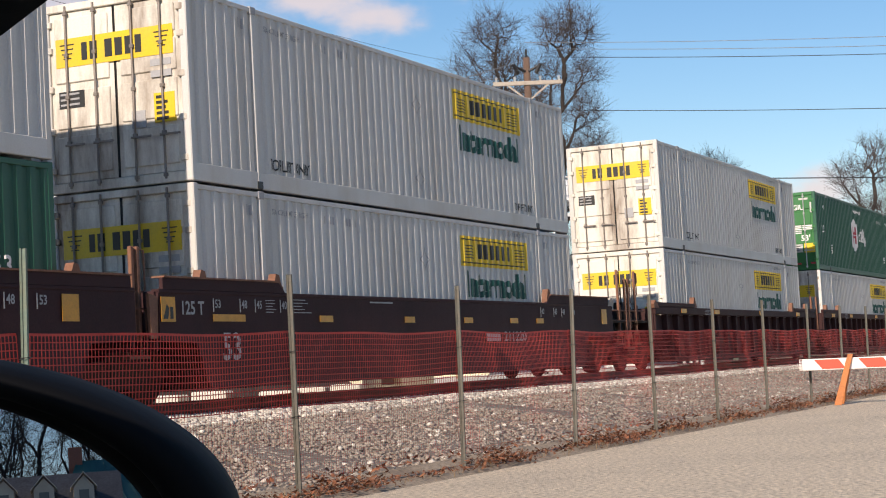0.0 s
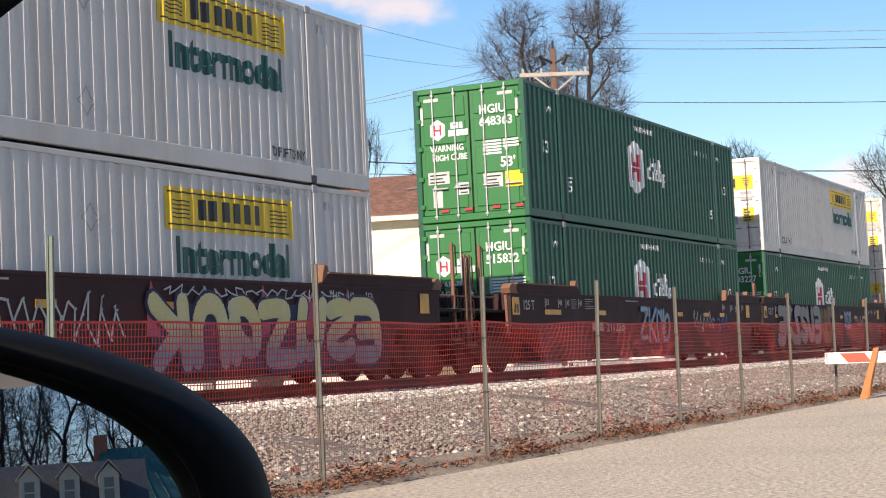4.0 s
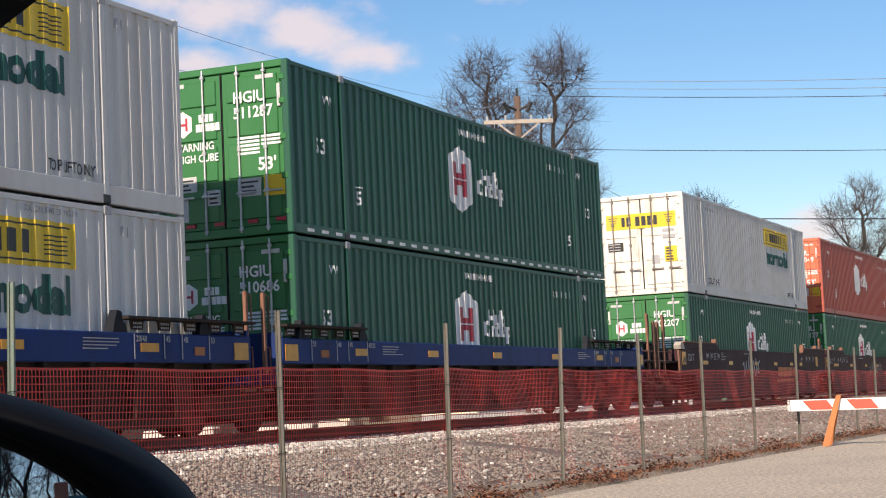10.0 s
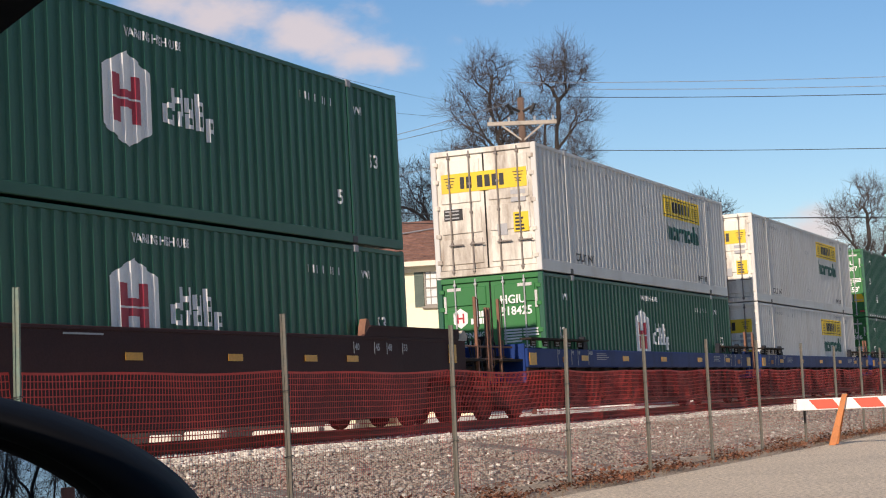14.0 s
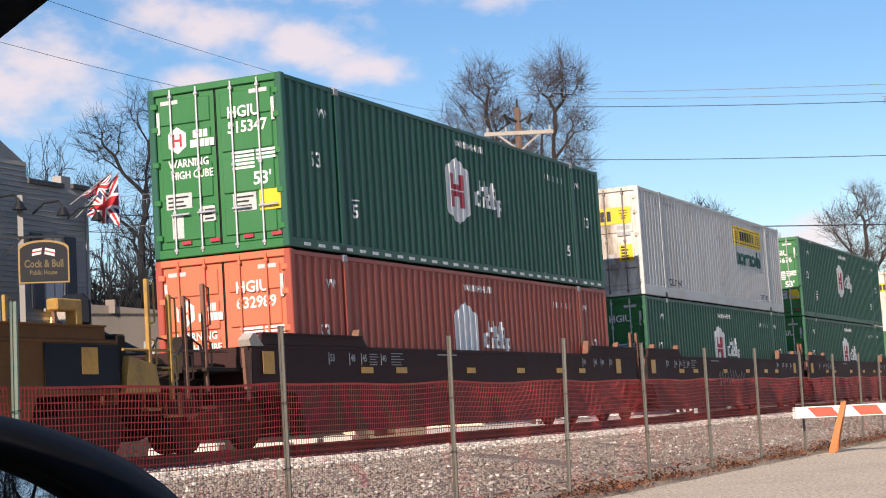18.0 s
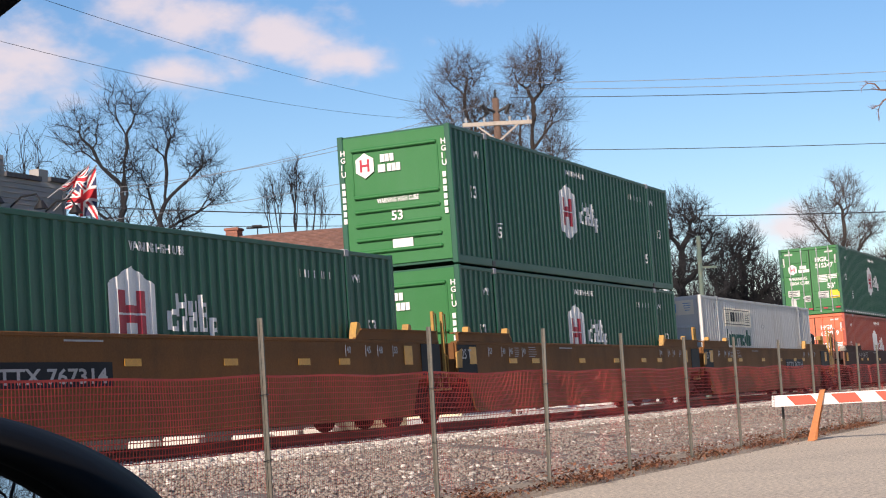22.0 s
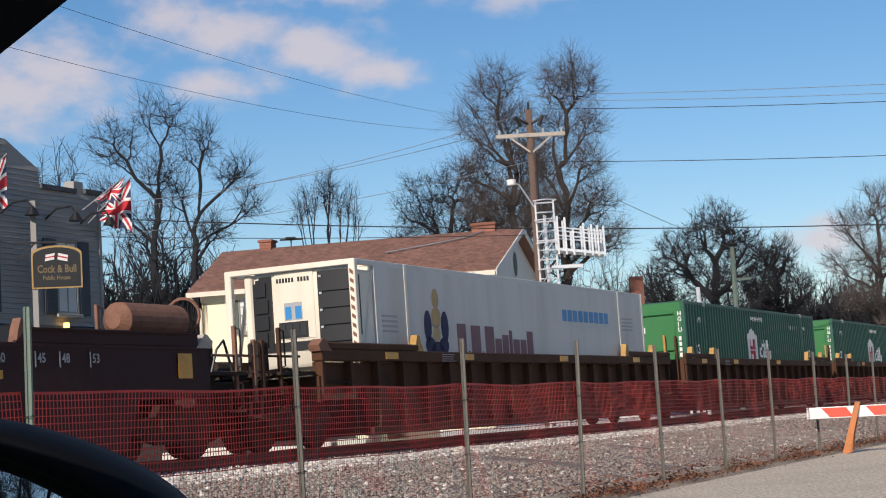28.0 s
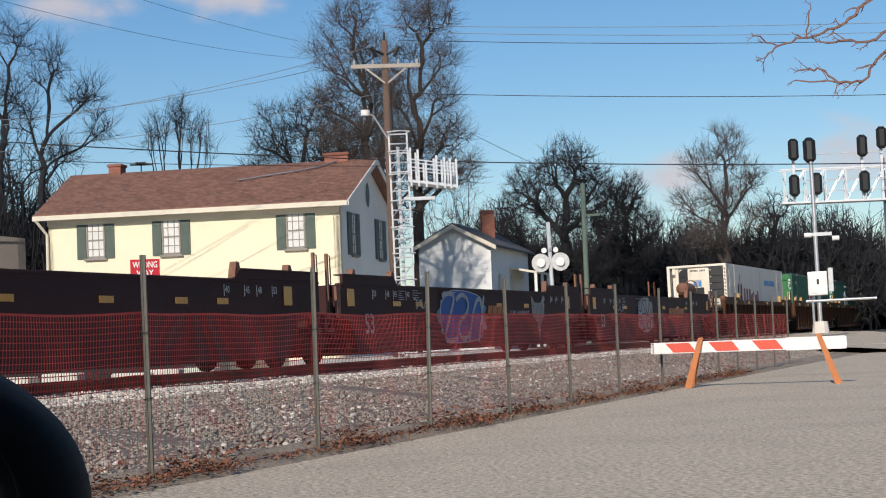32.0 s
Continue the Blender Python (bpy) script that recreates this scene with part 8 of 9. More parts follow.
# ---- bare trees ----
def tree(name, base, height, half, seed, twig_mat, label, points=700, thin=0.012, stems=1, clear=0.3, gaps=0.42, twigs=3, lobes=()):
    """A leafless tree: the tips of its crown are parted again and again, and each parting is a fork."""
    rng = np.random.default_rng(seed)
    rnd = random.Random(seed)
    mid, rise = height * (1 + clear) / 2, height * (1 - clear) / 2
    pts, owner = [], []
    size = [w * w * t for _, _, w, t in lobes]
    while len(pts) < points and lobes:
        k = rnd.choices(range(len(lobes)), size)[0]
        x, z, wide, tall = lobes[k]
        owner.append(k)
        v = rng.normal(size=3)
        v *= rng.random() ** 0.4 / np.linalg.norm(v)
        pts.append((x + v[0] * wide, v[1] * wide, z + v[2] * tall))
    while len(pts) < points:
        v = rng.normal(size=3)
        v *= rng.random() ** 0.45 / np.linalg.norm(v)
        wide = 1.0 - 0.25 * max(0.0, v[2]) ** 2
        p = np.array((v[0] * half * wide, v[1] * half * wide, mid + v[2] * rise))
        if noise.noise(Vector(p * (2.2 / half)) + Vector((seed * 3.7, 0, 0))) > gaps - 0.62:
            pts.append(tuple(p))
    pts = np.array(pts)
    wood, fine = Build(), Build()
    girth = lambda n: thin * n ** 0.52

    def limb(p, d, q, n0, n1, bits):
        """A gently bowed length of branch from p to q; gives the way it ends."""
        span = (q - p).length
        c = p + d * span * 0.34
        last, r0, r1 = p, girth(n0), girth(n1)
        for k in range(1, bits + 1):
            f = k / bits
            o = p.lerp(c, f).lerp(c.lerp(q, f), f)
            if k < bits:
                o = o + Vector((rnd.gauss(0, 1), rnd.gauss(0, 1), rnd.gauss(0, 0.6))) * span * 0.022
            ra, rb = r0 + (r1 - r0) * (k - 1) / bits, r0 + (r1 - r0) * f
            big = rb > 0.05
            (wood if big else fine).rod(last, o, ra, rb, 7 if big else 3, caps=False)
            if n1 < 9:
                e = ((o - last).normalized() + Vector((rnd.gauss(0, 0.9), rnd.gauss(0, 0.9), rnd.gauss(0.1, 0.5)))).normalized()
                b = last.lerp(o, rnd.random())
                m = b + e * rnd.uniform(0.2, 0.5) * grain
                fine.rod(b, m, thin * 0.7, thin * 0.55, 3, caps=False)
                fine.rod(m, m + (e + Vector((rnd.gauss(0, 0.3), rnd.gauss(0, 0.3), 0.25))).normalized() * rnd.uniform(0.2, 0.45) * grain, thin * 0.55, thin * 0.3, 3, caps=False)
            last = o
        return (q - c).normalized()

    grain = height / 15.0
    todo = []
    if stems > 1:
        turn = np.arctan2(pts[:, 1], pts[:, 0]) if not lobes else pts[:, 0]
        for k, group in enumerate(np.array_split(np.argsort(turn), stems)):
            g = pts[group]
            foot = Vector((0.10 * g[:, 0].mean(), 0.10 * g[:, 1].mean(), -0.3))
            todo.append((g, foot, Vector((0, 0, 1)), len(g)))
    elif not lobes:
        todo.append((pts, Vector((0, 0, -0.3)), Vector((0, 0, 1)), len(pts)))
    first = len(todo)
    if lobes and stems == 1:
        # one leading stem, from which each lobe's limb rises and turns outward
        order = sorted(range(len(lobes)), key=lambda k: lobes[k][1] - 1.3 * lobes[k][3])
        tip = lobes[order[-1]]
        foot, left = Vector((0, 0, -0.3)), points
        for k in order:
            x, z, wide, tall = lobes[k]
            g = pts[np.array(owner) == k]
            h = max(foot.z + 0.4, z - 1.7 * tall - 0.25 * abs(x))
            f = h / tip[1]
            q = Vector((tip[0] * f * f * 0.8 + rnd.gauss(0, 0.12), rnd.gauss(0, 0.12), h))
            limb(foot, Vector((rnd.gauss(0, 0.08), rnd.gauss(0, 0.08), 1)).normalized(), q, left, max(12, left - len(g) // 2), 4)
            left = max(12, left - len(g))
            foot = q
            way = Vector((float(g[:, 0].mean()) - q.x, float(g[:, 1].mean()) - q.y, 0.0))
            if way.length > 0.01:
                way.normalize()
            todo.append((g, q, (way * 0.55 + Vector((0, 0, 0.8))).normalized(), len(g)))
    while todo:
        g, p, d, was = todo.pop()
        n = len(g)
        c = Vector(g.mean(0))
        if n == 1:
            e = limb(p, d, c, was, 1, 2)
            for _ in range(twigs):
                w = (e + Vector((rnd.gauss(0, 0.7), rnd.gauss(0, 0.7), rnd.gauss(0.05, 0.5)))).normalized()
                o = c - e * rnd.uniform(0, 0.3) * grain
                m = o + w * rnd.uniform(0.25, 0.6) * grain
                fine.rod(o, m, thin * 0.75, thin * 0.55, 3, caps=False)
                fine.rod(m, m + (w + Vector((rnd.gauss(0, 0.3), rnd.gauss(0, 0.3), 0.2))).normalized() * rnd.uniform(0.2, 0.5) * grain, thin * 0.55, thin * 0.3, 3, caps=False)
            continue
        if was == n and n > 1 and first > 0:
            first -= 1
            low = float(g[:, 2].min())
            q = Vector((p.x + 0.35 * (c.x - p.x), p.y + 0.35 * (c.y - p.y), max(0.9, low * (0.85 if stems == 1 else 0.6))))
        else:
            q = p.lerp(c, rnd.uniform(0.40, 0.60) if n > 6 else rnd.uniform(0.4, 0.6))
            q.z -= 0.45 * float(g.std(0).mean()) * rnd.uniform(0.4, 1.2)
        e = limb(p, d, q, was, n, 4 if n > 60 else 3 if n > 5 else 2)
        v = g - np.array(q)
        v = v / (np.linalg.norm(v, axis=1)[:, None] + 1e-6)
        _, _, axes = np.linalg.svd(v - v.mean(0), full_matrices=False)
        side = (v - v.mean(0)) @ axes[0]
        cut = np.quantile(side, rnd.choice((0.5, 0.36, 0.64, 0.26, 0.74))) if n > 4 else np.median(side)
        one = side < cut if (side < cut).any() and (side >= cut).any() else np.arange(n) < n // 2
        for part_of in (one, ~one):
            todo.append((g[part_of], q, e, max(1, int(part_of.sum()))))
    t = thing(name, label, "tree", Matrix.Translation(base), group="bare trees")
    part("trunk", wood, M_BARK if twig_mat is M_TWIG else M_DARKTWIG, t, smooth=True)
    part("crown", fine, twig_mat, t)
    return t


tree("bare_tree", polar(3.0, 80), 17.2, 1.95, 11, M_TWIG, "tall bare tree with fine spreading twigs", 1000, thin=0.0076, twigs=4, lobes=((-0.9, 16.0, 1.3, 1.1), (-2.0, 14.4, 1.1, 1.2), (-0.1, 14.6, 1.1, 1.0), (-0.6, 13.4, 1.5, 1.2), (-2.0, 12.2, 1.3, 1.1), (0.5, 12.4, 1.2, 1.3), (0.4, 10.6, 1.5, 1.3), (-1.5, 10.4, 1.6, 1.2), (-0.6, 8.9, 1.6, 1.0)))
tree("bare_tree", polar(4.35, 93), 20.2, 1.9, 12, M_TWIG, "tall bare tree with a rounded fine-twigged top", 1100, thin=0.0080, twigs=4, lobes=((0.6, 18.4, 1.7, 1.7), (1.5, 16.2, 1.2, 1.2), (-0.4, 16.0, 1.2, 1.3), (1.3, 14.2, 1.3, 1.3), (-0.8, 13.8, 1.3, 1.4), (1.6, 12.0, 1.5, 1.3), (-0.5, 11.6, 1.7, 1.3), (2.0, 10.0, 1.6, 1.1), (0.2, 9.6, 1.6, 1.1)))
tree("bare_tree", polar(2.9, 92), 15.0, 3.1, 13, M_TWIG, "broad bare tree with reddish twigs behind the pole", 420, thin=0.012)
tree("bare_tree", polar(0.75, 84), 12.6, 2.9, 14, M_DARKTWIG, "spreading bare tree behind the house roof", 620, thin=0.0085, twigs=4, lobes=((0.2, 12.0, 1.5, 1.4), (-1.5, 11.2, 1.3, 1.6), (-1.9, 9.6, 1.3, 1.2), (0.1, 10.0, 1.7, 1.4), (1.5, 11.0, 1.2, 1.6)))
tree("bare_tree", polar(5.6, 102), 10.6, 3.0, 15, M_TWIG, "low bushy bare tree behind the white house", 330, clear=0.1)
tree("bare_tree", polar(-8.95, 80), 16.4, 3.6, 21, M_DARKTWIG, "tall dark-limbed bare tree behind the low building", 260, thin=0.0100, twigs=3, lobes=((-1.4, 14.2, 1.4, 1.4), (0.6, 15.2, 1.3, 1.3), (-2.0, 11.8, 1.2, 1.1), (0.5, 12.7, 1.3, 1.2), (-0.6, 10.4, 1.3, 1.0)))
tree("bare_tree", polar(-7.60, 81), 15.6, 3.2, 27, M_DARKTWIG, "leaning bare tree with long bowed side limbs", 220, thin=0.0100, twigs=3, lobes=((0.4, 14.2, 1.0, 1.5), (1.9, 12.8, 1.2, 0.9), (2.7, 11.3, 1.0, 0.8), (-0.7, 12.2, 0.9, 1.2), (0.9, 10.2, 1.1, 0.9)))
tree("bare_tree", polar(-8.5, 88), 12.6, 4.3, 22, M_DARKTWIG, "bare dark-limbed tree behind low building", 700, clear=0.05, thin=0.018, gaps=0.1)
tree("bare_tree", polar(-7.0, 90), 9.4, 2.4, 23, M_DARKTWIG, "low bare dark-limbed tree beside the house", 450, clear=0.1)
tree("bare_tree", polar(-11.9, 78), 14.4, 2.5, 24, M_DARKTWIG, "bare tree behind the public house", 220, clear=0.4, twigs=2)
tree("bare_tree", polar(-3.35, 98), 15.2, 2.4, 25, M_DARKTWIG, "small fan-shaped bare tree behind the house", 150, thin=0.010, stems=3, twigs=3, lobes=((0.1, 14.1, 0.8, 1.2), (-1.0, 13.5, 0.7, 1.1), (1.1, 13.2, 0.8, 1.0), (-1.7, 12.5, 0.5, 0.7), (1.8, 12.3, 0.6, 0.6)))
tree("bare_tree", polar(8.95, 118), 14.6, 3.9, 31, M_DARKTWIG, "dense dark bare tree with rounded crown", 1300, thin=0.015, twigs=4, lobes=((0.5, 12.2, 2.2, 2.0), (-2.0, 10.8, 1.9, 1.8), (2.5, 10.8, 1.7, 1.8), (-3.6, 8.6, 1.5, 1.6), (0.2, 9.0, 2.4, 1.6), (3.4, 8.2, 1.7, 1.6), (-1.6, 6.4, 2.2, 1.6), (1.8, 6.0, 2.2, 1.6)))
tree("bare_tree", polar(7.1, 121), 11.0, 3.0, 36, M_DARKTWIG, "dense dark bare tree beside the crossing", 800, thin=0.02, clear=0.05, gaps=0.1)
tree("bare_tree", polar(11.0, 122), 12.8, 2.9, 32, M_DARKTWIG, "smaller dense dark bare tree", 800, thin=0.015, twigs=4, lobes=((0.0, 10.6, 1.5, 1.6), (-1.2, 8.6, 1.5, 1.5), (1.2, 8.4, 1.5, 1.6), (0.0, 6.2, 2.0, 1.6)))
tree("bare_tree", polar(14.1, 120), 16.2, 3.6, 33, M_TWIG, "tall pale bare tree beside the crossing", 700, thin=0.0105, twigs=4, lobes=((0.4, 13.2, 1.5, 1.8), (-1.6, 12.0, 1.3, 1.6), (1.9, 11.2, 1.2, 1.4), (-2.6, 9.6, 1.2, 1.2), (2.4, 8.8, 1.3, 1.2), (0.0, 9.8, 1.8, 1.6), (-1.0, 7.4, 1.9, 1.3)))
tree("bare_tree", polar(12.8, 130), 9.6, 3.4, 37, M_DARKTWIG, "bare dark tree beyond the crossing", 800, thin=0.022, clear=0.05, gaps=0.1)
tree("bare_tree", polar(15.6, 124), 10.6, 3.4, 34, M_DARKTWIG, "dense bare tree beyond the crossing", 850, thin=0.022, clear=0.05, gaps=0.1)
tree("bare_tree", polar(17.6, 128), 9.6, 3.8, 35, M_DARKTWIG, "bare dark tree beyond the crossing", 850, thin=0.022, clear=0.05)
for k in range(12):
    tree("bare_tree", polar(5.6 + k * 1.12, 132 + 8 * (k % 3)), 9.4 + 1.2 * ((k * 5) % 3) - 0.14 * k, 3.6, 60 + k, M_DARKTWIG, "dense bare tree of the far wood", 620, thin=0.019, clear=0.02, gaps=0.0, twigs=4)


def thicket(name, az0, az1, dist, height, count, seed, mat, label):
    """Dense far undergrowth of thin upright stems."""
    rnd = random.Random(seed)
    b = Build()
    for i in range(count):
        p = polar(rnd.uniform(az0, az1), dist + rnd.uniform(-8, 14))
        h = height * rnd.uniform(0.45, 1.1)
        d = Vector((rnd.gauss(0, 0.14), rnd.gauss(0, 0.14), 1)).normalized()
        q = p + d * h * 0.5
        b.rod(p, q, 0.10, 0.07, 3, caps=False)
        for k in range(9):
            o = p.lerp(q, 0.3 + 0.7 * rnd.random())
            e = (d + Vector((rnd.gauss(0, 0.6), rnd.gauss(0, 0.6), 0.4))).normalized() * h * rnd.uniform(0.2, 0.5)
            b.rod(o, o + e, 0.05, 0.025, 3, caps=False)
            for _ in range(5):
                o2 = o + e * rnd.random()
                b.rod(o2, o2 + Vector((rnd.gauss(0, 0.4), rnd.gauss(0, 0.4), rnd.random() + 0.2)) * h * 0.16, 0.028, 0.014, 3, caps=False)
    return tagged(part(name, b, mat), label, "undergrowth", kind="stuff")


thicket("far_thicket", 5.5, 24.0, 148, 9.8, 3000, 5, M_DARKTWIG, "dark tangle of leafless undergrowth beyond the track")
thicket("far_thicket", -13.0, -5.6, 86, 9.0, 1100, 6, M_DARKTWIG, "dark tangle of leafless undergrowth behind the buildings")
thicket("far_thicket", -8.0, 9.0, 150, 6.0, 120, 7, M_DARKTWIG, "leafless undergrowth far behind the houses")


def near_branches():
    """The twig ends of a tree standing beside the road, out of view."""
    base = polar(30, 17)
    t = thing("roadside_tree", "bare roadside tree with thin reddish twigs hanging over", "tree", Matrix.Translation(base), group="bare trees")
    rnd = random.Random(9)
    part("trunk", Build().rod((0, 0, -0.2), (0.1, 0.1, 3.0), 0.2, 0.15, 10, False).rod((0.1, 0.1, 3.0), (-0.5, 0.4, 5.2), 0.15, 0.08, 8, False), M_BARK, t)
    b = Build()

    def sprig(p, d, length, r, level):
        n = (8, 5, 3)[level]
        bend = Vector((rnd.gauss(0, 0.12), rnd.gauss(0, 0.05), rnd.gauss(0, 0.05)))
        for i in range(n):
            d = (d + bend + Vector((rnd.gauss(0, 0.16), rnd.gauss(0, 0.10), rnd.gauss(0.0, 0.18)))).normalized()
            q = p + d * length / n
            b.rod(p, q, r, r * 0.9, 5, caps=False)
            p, r = q, r * 0.9
            if level < 2 and rnd.random() < 0.45:
                side = rnd.choice((-1, 1))
                sprig(p, (d * 0.6 + Vector((-0.2, rnd.gauss(0, 0.25), side * rnd.uniform(0.4, 1.0)))).normalized(), length * rnd.uniform(0.3, 0.5), r * 0.7, level + 1)
    o = Vector((-0.5, 0.4, 5.2))
    limbs = (
        (((19.92, 10.65), (18.83, 9.92), (18.22, 9.38), (17.5, 9.11), (16.96, 9.0), (16.06, 8.8), (15.69, 8.49)), 0.018),
        (((16.96, 9.0), (17.07, 9.47), (17.16, 9.88)), 0.008), (((16.06, 8.8), (15.42, 9.17)), 0.008),
        (((19.85, 9.25), (18.89, 8.74), (18.19, 8.82), (17.48, 8.82)), 0.014),
        (((19.83, 8.9), (19.09, 8.14), (18.65, 7.52), (17.89, 7.53), (17.27, 8.03), (16.73, 8.0)), 0.016),
        (((17.89, 7.53), (16.6, 7.69)), 0.008))
    for way, r in limbs:
        pts = [dirp(az, el, 16.3) - base for az, el in way]
        if r > 0.012:
            b.tube([o, o.lerp(pts[0], 0.5) + Vector((0, 0, 0.15)), pts[0]], 0.022, 6)
        for p, q in zip(pts, pts[1:]):
            last = p
            for k in range(1, 5):
                c = p.lerp(q, k / 4) + (Vector((rnd.gauss(0, 1), rnd.gauss(0, 1), rnd.gauss(0, 1))) * 0.012 if k < 4 else Vector())
                b.rod(last, c, r, r * 0.965, 5, caps=False)
                last, r = c, r * 0.965
                if rnd.random() < 0.42:
                    sprig(c, (q - p).normalized() * 0.7 + Vector((0, rnd.gauss(0, 0.3), rnd.choice((-1, 1)) * rnd.uniform(0.3, 0.9))), rnd.uniform(0.07, 0.18), r * 0.55, 1)
        sprig(pts[-1], (pts[-1] - pts[-2]).normalized(), 0.10, r * 0.8, 0)
    part("crown", b, M_REDTWIG, t)


near_branches()

# ---- the parked car that the view is taken from: its door, window pillar and wing mirror ----
def car():
    m = pose(0, 0, 1.2, 93.31, 2.29, 0.37)          # right, up and towards the eye
    F = 3146.0
    at = lambda x, y, d: m @ Vector(((x - 784) / F * d, -(y - 441) / F * d, -d))
    DIST = 0.75
    k = DIST / F
    t = thing("parked_car", "black car door with window pillar and wing mirror", "car")
    MX, MY = -262, 925
    centre = at(MX, MY, DIST)
    fr = m.to_3x3().to_4x4()
    place = Matrix.Translation(centre) @ fr
    n = 96
    rings = []
    TILT = 0.25
    c0 = Vector(((MX - 784) * k, -(MY - 441) * k, 0))
    # from the inner lip round the bezel to the closed back: half width, half height, depth
    for a, b, z in ((606, 300, -0.030), (610, 303, -0.010), (622, 308, 0.000), (650, 321, 0.006), (685, 337, 0.006), (713, 348, 0.000), (728, 354, -0.012), (730, 355, -0.030), (705, 338, -0.075), (560, 272, -0.105), (280, 140, -0.125)):
        row = []
        for q in (2 * math.pi * i / n for i in range(n)):
            x, y = a * k * math.copysign(abs(math.cos(q)), math.cos(q)), b * k * math.copysign(abs(math.sin(q)), math.sin(q))
            lean = -TILT * x                        # the whole head is turned outwards
            g = (DIST - lean) / DIST
            row.append(((c0.x + x) * g - c0.x, (c0.y + y) * g - c0.y, z + lean))
        rings.append(row)
    bld = Build()
    v = [p for r in rings for p in r]
    f = [(j * n + i, j * n + (i + 1) % n, (j + 1) * n + (i + 1) % n, (j + 1) * n + i) for j in range(len(rings) - 1) for i in range(n)]
    f.append(tuple((len(rings) - 1) * n + i for i in range(n)))
    bld.add(v, f)
    housing = part("mirror_housing", bld, M_CARBLACK, t, "black rounded mirror housing", smooth=True, m=place)
    # the glass is turned to show the road behind
    az, el = radians(160.5), radians(4.0)
    nrm = Vector((math.sin(az) * math.cos(el), math.cos(az) * math.cos(el), math.sin(el)))
    nl = fr.to_3x3().transposed() @ nrm
    q0 = Vector((0.0, 0, -0.013))
    pts = []
    for i in range(n):
        x, y, _ = rings[0][i]
        x, y = x * 0.998, y * 0.998
        z = q0.z - (nl.x * (x - q0.x) + nl.y * (y - q0.y)) / nl.z
        pts.append((x, y, z))
    zmin = min(p[2] for p in pts)
    gl = Build()
    gl.add(pts, [tuple(range(n))])
    part("mirror_glass", gl, M_MIRROR, housing, "flat silvered mirror glass")
    sk = Build()
    sk.add([(x * 1.004, y * 1.004, z) for x, y, z in pts] + [(x, y, z - 0.002) for x, y, z in rings[1]], [(i, (i + 1) % n, n + (i + 1) % n, n + i) for i in range(n)])
    part("mirror_lip", sk, M_CARBLACK, housing)
    # the car: H towards its front, S out of its right side
    r2 = math.sqrt(0.5)
    H, S = Vector((-r2, r2, 0)), Vector((r2, r2, 0))
    p = lambda a, b, z: H * a + S * b + Vector((0, 0, z))
    SIDE, WIDTH = 0.22, 1.72
    front = [(0.92, 0.28), (2.05, 0.28), (2.22, 0.42), (2.18, 0.68), (1.95, 0.80), (0.92, 0.95)]
    rear = [(-1.70, 0.28), (-1.70, 0.96), (-2.25, 0.90), (-2.36, 0.62), (-2.28, 0.28)]
    part("bonnet", Build().slab([p(a, SIDE, z) for a, z in front], S * -WIDTH), M_CARPAINT, t, "black painted bonnet")
    part("boot", Build().slab([p(a, SIDE, z) for a, z in rear], S * -WIDTH), M_CARPAINT, t, "black painted boot")
    part("floor_pan", Build().slab([p(0.92, SIDE, 0.28), p(-1.70, SIDE, 0.28), p(-1.70, SIDE - WIDTH, 0.28), p(0.92, SIDE - WIDTH, 0.28)], (0, 0, 0.04)), M_CARBLACK, t)
    for b in (SIDE, SIDE - WIDTH + 0.06):
        part("side_panel", Build().slab([p(0.92, b, 0.32), p(0.92, b, 0.945), p(-1.70, b, 0.955), p(-1.70, b, 0.32)], S * -0.06), M_CARPAINT, t)
    for k, (a0, a1) in enumerate(((0.80, -0.42), (-0.44, -1.40))):
        d = part("door", Build().slab([p(a0, SIDE + 0.002, 0.34), p(a0 + 0.04, SIDE + 0.002, 0.94), p(a1, SIDE + 0.002, 0.955), p(a1, SIDE + 0.002, 0.34)], S * 0.028), M_CARPAINT, t, "black painted car door")
        part("door_handle", Build().slab([p(a1 + 0.1, SIDE + 0.03, 0.80), p(a1 + 0.28, SIDE + 0.03, 0.80), p(a1 + 0.28, SIDE + 0.03, 0.84), p(a1 + 0.1, SIDE + 0.03, 0.84)], S * 0.03), M_CARBLACK, d)
    part("mirror_arm", Build().rod(p(0.60, SIDE, 0.93), centre + Vector((-0.03, 0.04, -0.05)), 0.04, 0.03, 10), M_CARBLACK, t)

    # window pillar rising from the front towards the roof
    def door_plane(azd, eld, b=SIDE):
        w = polar(azd, math.cos(radians(eld)), math.sin(radians(eld)))
        return w * (b / w.dot(S)) + Vector((0, 0, 1.2))
    a, c = door_plane(-13.42, 11.5), door_plane(-10.62, 13.62)
    d = (c - a).normalized()
    up = d.cross(S).normalized()
    if up.z < 0:
        up = -up
    foot, head = a - d * ((a.z - 0.95) / d.z), a + d * ((1.46 - a.z) / d.z)
    flip = lambda v: v - S * (WIDTH - 0.06)
    for v in (lambda q: q, flip):
        part("window_pillar", Build().slab([v(foot), v(head), v(head + up * 0.08), v(foot + up * 0.10)], S * -0.05), M_CARBLACK, t, "black slanted window pillar")
        back = head - H * 1.35
        part("roof_rail", Build().slab([v(head), v(back), v(back + Vector((0, 0, 0.06))), v(head + Vector((0, 0, 0.06)))], S * -0.05), M_CARBLACK, t)
        h0 = (head - H * 0.62)
        part("center_pillar", Build().slab([v(p(-0.40, SIDE, 0.95)), v(p(-0.48, SIDE, 0.95)), v(h0 - H * 0.08), v(h0)], S * -0.05), M_CARBLACK, t)
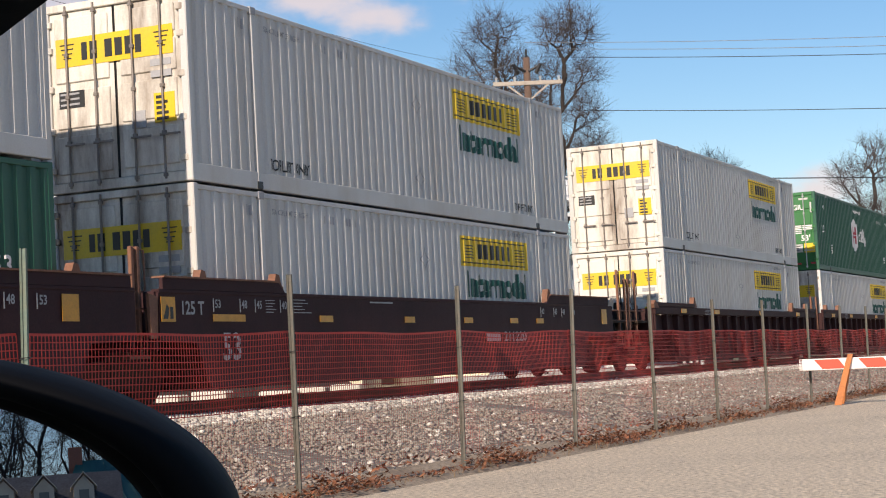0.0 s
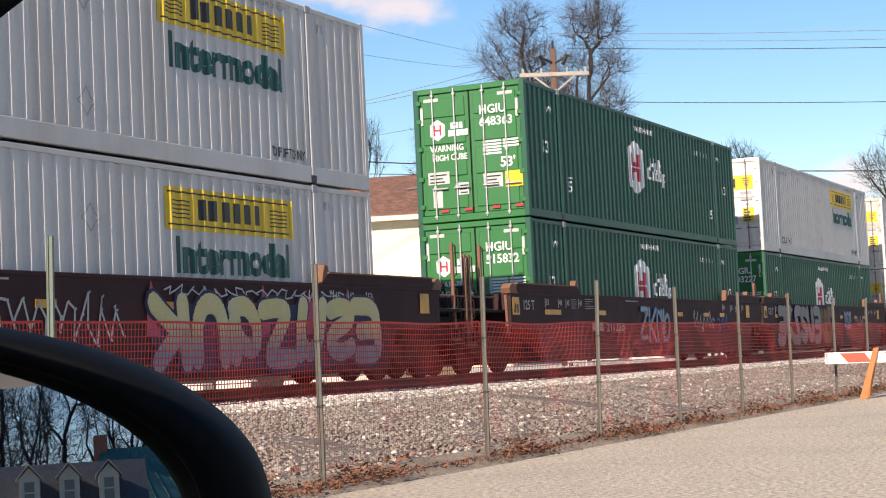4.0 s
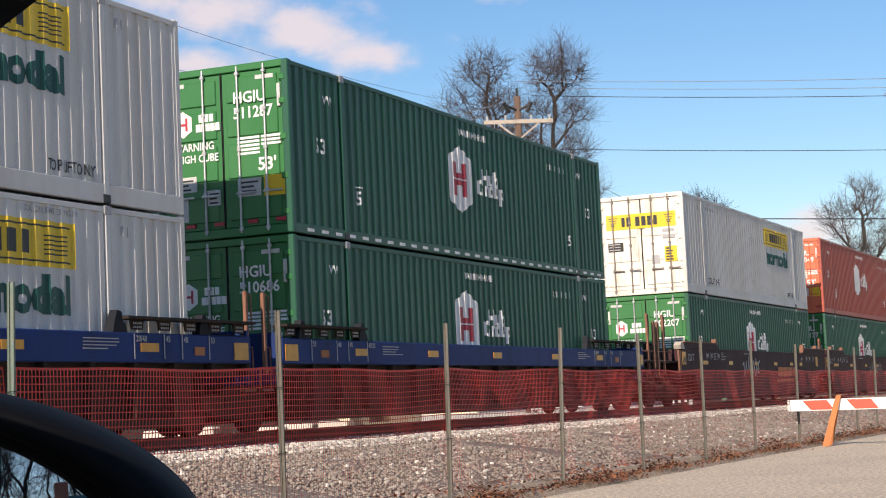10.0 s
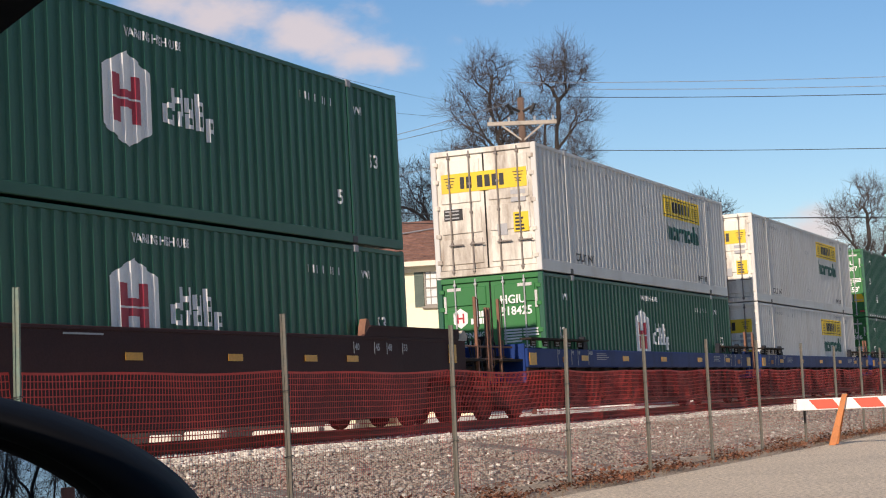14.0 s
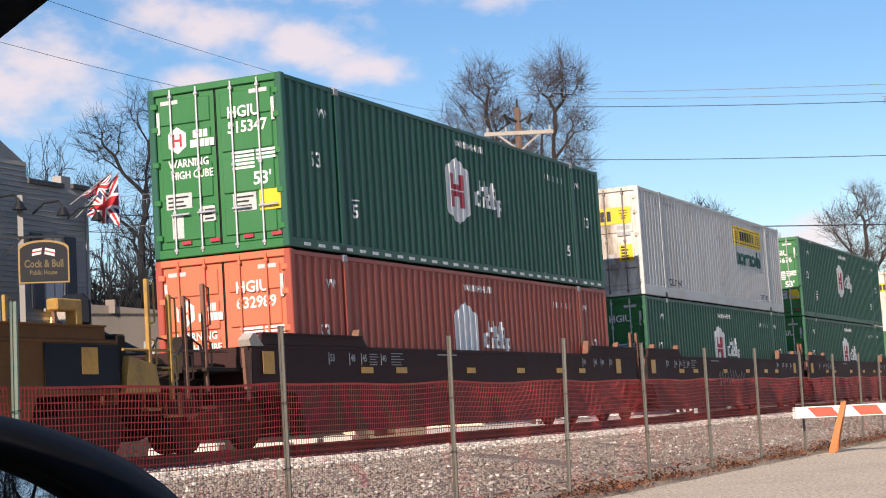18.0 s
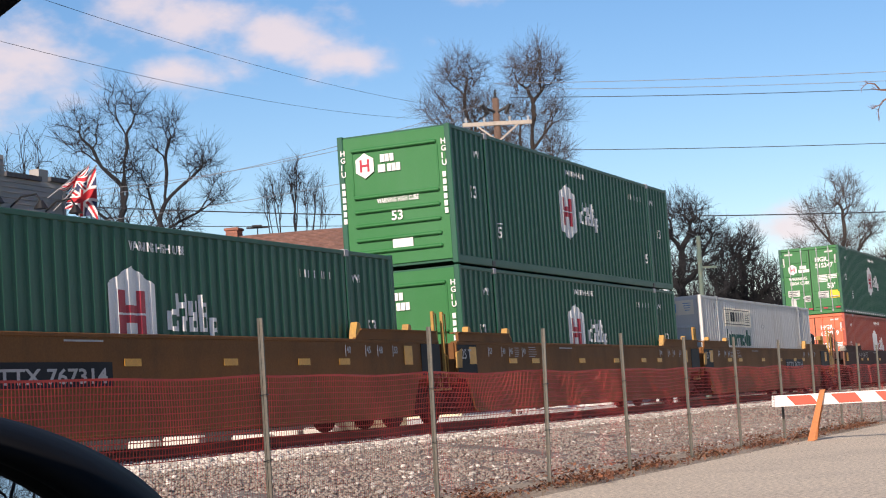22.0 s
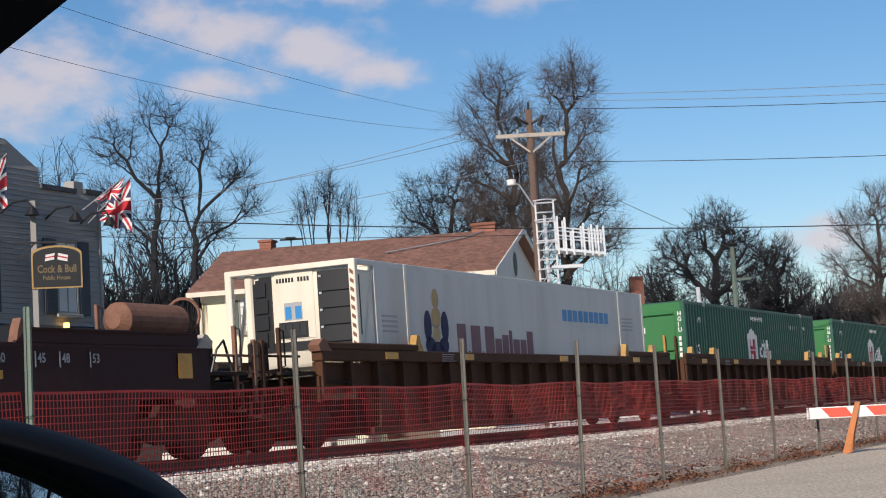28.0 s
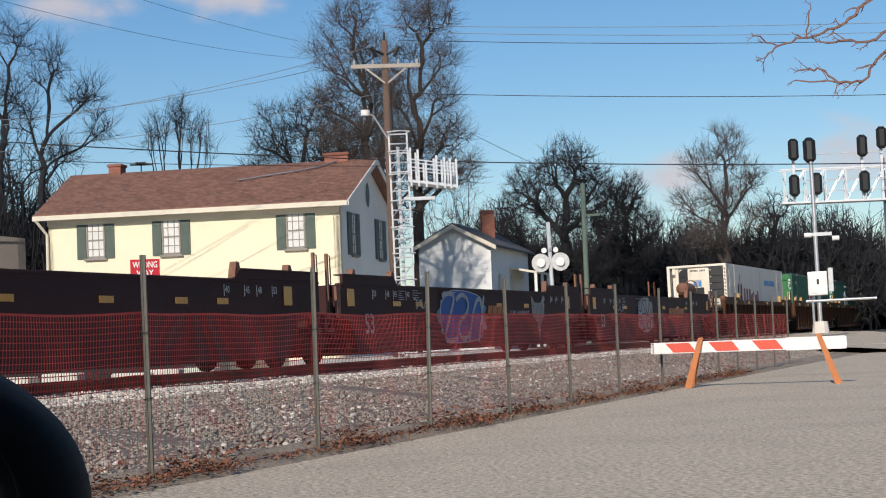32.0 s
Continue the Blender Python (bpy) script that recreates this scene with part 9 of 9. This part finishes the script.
        part("rear_pillar", Build().slab([v(p(-1.72, SIDE, 0.95)), v(p(-1.98, SIDE, 0.95)), v(back - H * 0.06), v(back + H * 0.12)], S * -0.05), M_CARBLACK, t)
    o = head + Vector((0, 0, 0.06))
    part("roof", Build().slab([o, o - H * 1.35, o - H * 1.35 - S * (WIDTH - 0.01), o - S * (WIDTH - 0.01)], (0, 0, 0.03)), M_CARPAINT, t, "black painted car roof")
    for a in (1.38, -1.42):
        for b, w in ((SIDE - 0.16, 1), (SIDE - WIDTH - 0.03, -1)):
            y = part("tyre", Build().rod(p(a, b, 0.31), p(a, b + 0.19, 0.31), 0.31, n=28), M_TYRE, t)
            f = b + 0.19 if w > 0 else b
            part("rim", Build().rod(p(a, f, 0.31), p(a, f + 0.012 * w, 0.31), 0.20, n=20), M_STEEL, y)


car()


# ---- what the mirror shows: houses and trees across the road behind the car ----
def dormer_house():
    o = polar(153.1, 74)
    x = Vector((o.y, -o.x, 0)).normalized()
    away = o.normalized()
    t = thing("dormer_house", "brick house with dark roof and three white dormers", "house")
    p = lambda a, b, z: o + x * a + away * b + Vector((0, 0, z))
    part("wall", Build().slab([p(-2.8, 0, -0.3), p(8, 0, -0.3), p(8, 0, 4.9), p(-2.8, 0, 4.9)], away * 0.3), M_BRICK, t)
    part("end_wall", Build().slab([p(-2.8, 0.3, -0.3), p(-2.8, 9, -0.3), p(-2.8, 9, 4.9), p(-2.8, 4.5, 7.6), p(-2.8, 0.3, 4.9)], x * 0.3), M_BRICK, t)
    for q in (-0.5, 9.5):
        part("roof", Build().slab([p(-3.1, q, 4.7), p(8.4, q, 4.7), p(8.4, 4.5, 7.8), p(-3.1, 4.5, 7.8)], (0, 0, 0.15)), M_GREYROOF, t)
    for a in (-1.44, 0.2, 1.84):
        d = part("dormer", Build().slab([p(a - 0.42, 1.0, 5.75), p(a + 0.42, 1.0, 5.75), p(a + 0.42, 1.0, 7.1), p(a, 1.0, 7.55), p(a - 0.42, 1.0, 7.1)], away * 2.2), M_TRIM, t, "white gabled dormer")
        part("dormer_pane", Build().slab([p(a - 0.2, 0.96, 6.05), p(a + 0.2, 0.96, 6.05), p(a + 0.2, 0.96, 6.95), p(a - 0.2, 0.96, 6.95)], away * 0.03), M_PANE, d)
        part("dormer_bar", Build().slab([p(a - 0.21, 0.93, 6.47), p(a + 0.21, 0.93, 6.47), p(a + 0.21, 0.93, 6.53), p(a - 0.21, 0.93, 6.53)], away * 0.02), M_TRIM, d)
        for w in (-1, 1):
            part("dormer_roof", Build().slab([p(a, 0.85, 7.65), p(a + w * 0.55, 0.85, 7.02), p(a + w * 0.55, 3, 7.02), p(a, 3.2, 7.65)], (0, 0, 0.06)), M_TRIM, d)


def teal_building():
    o = polar(151.3, 88)
    x = Vector((o.y, -o.x, 0)).normalized()
    away = o.normalized()
    t = thing("teal_roofed_hall", "long hall with teal metal roof and chimney", "building")
    p = lambda a, b, z: o + x * a + away * b + Vector((0, 0, z))
    part("wall", Build().slab([p(-3.0, 0, -0.3), p(2.2, 0, -0.3), p(2.2, 0, 6.7), p(-3.0, 0, 6.7)], away * 9.6), M_BRICK, t)
    part("roof", Build().slab([p(-3.3, -0.4, 6.6), p(2.4, -0.4, 6.6), p(1.5, 5, 9.7), p(-1.2, 5, 9.7)], (0, 0, 0.1)), M_TEAL, t, "teal standing-seam roof")
    part("roof", Build().slab([p(-3.3, 10.4, 6.6), p(2.4, 10.4, 6.6), p(1.5, 5, 9.7), p(-1.2, 5, 9.7)], (0, 0, 0.1)), M_TEAL, t)
    for i in range(9):
        f = i / 8
        part("seam", Build().rod(p(-3.2 + 5.5 * f, -0.4, 6.72), p(-1.15 + 2.6 * f, 5, 9.82), 0.03, n=4), M_TEAL, t)
    part("chimney", Build().slab([p(1.2, 4.6, 7), p(1.9, 4.6, 7), p(1.9, 4.6, 10.5), p(1.2, 4.6, 10.5)], away * 0.7), M_BRICK, t)


dormer_house()
teal_building()
for k, (az, dist, high) in enumerate(((155.2, 100, 21), (153.6, 104, 22), (152.0, 108, 20), (154.4, 96, 18), (150.2, 112, 20), (148.6, 106, 20), (157.0, 102, 22), (156.0, 110, 24), (151.0, 120, 23), (158.6, 104, 22), (160.2, 108, 23))):
    tree("bare_tree", polar(az, dist), high, 3.4, 51 + k, M_DARKTWIG, "bare tree across the road behind", 260, clear=0.2, thin=0.011, twigs=4)


motions()
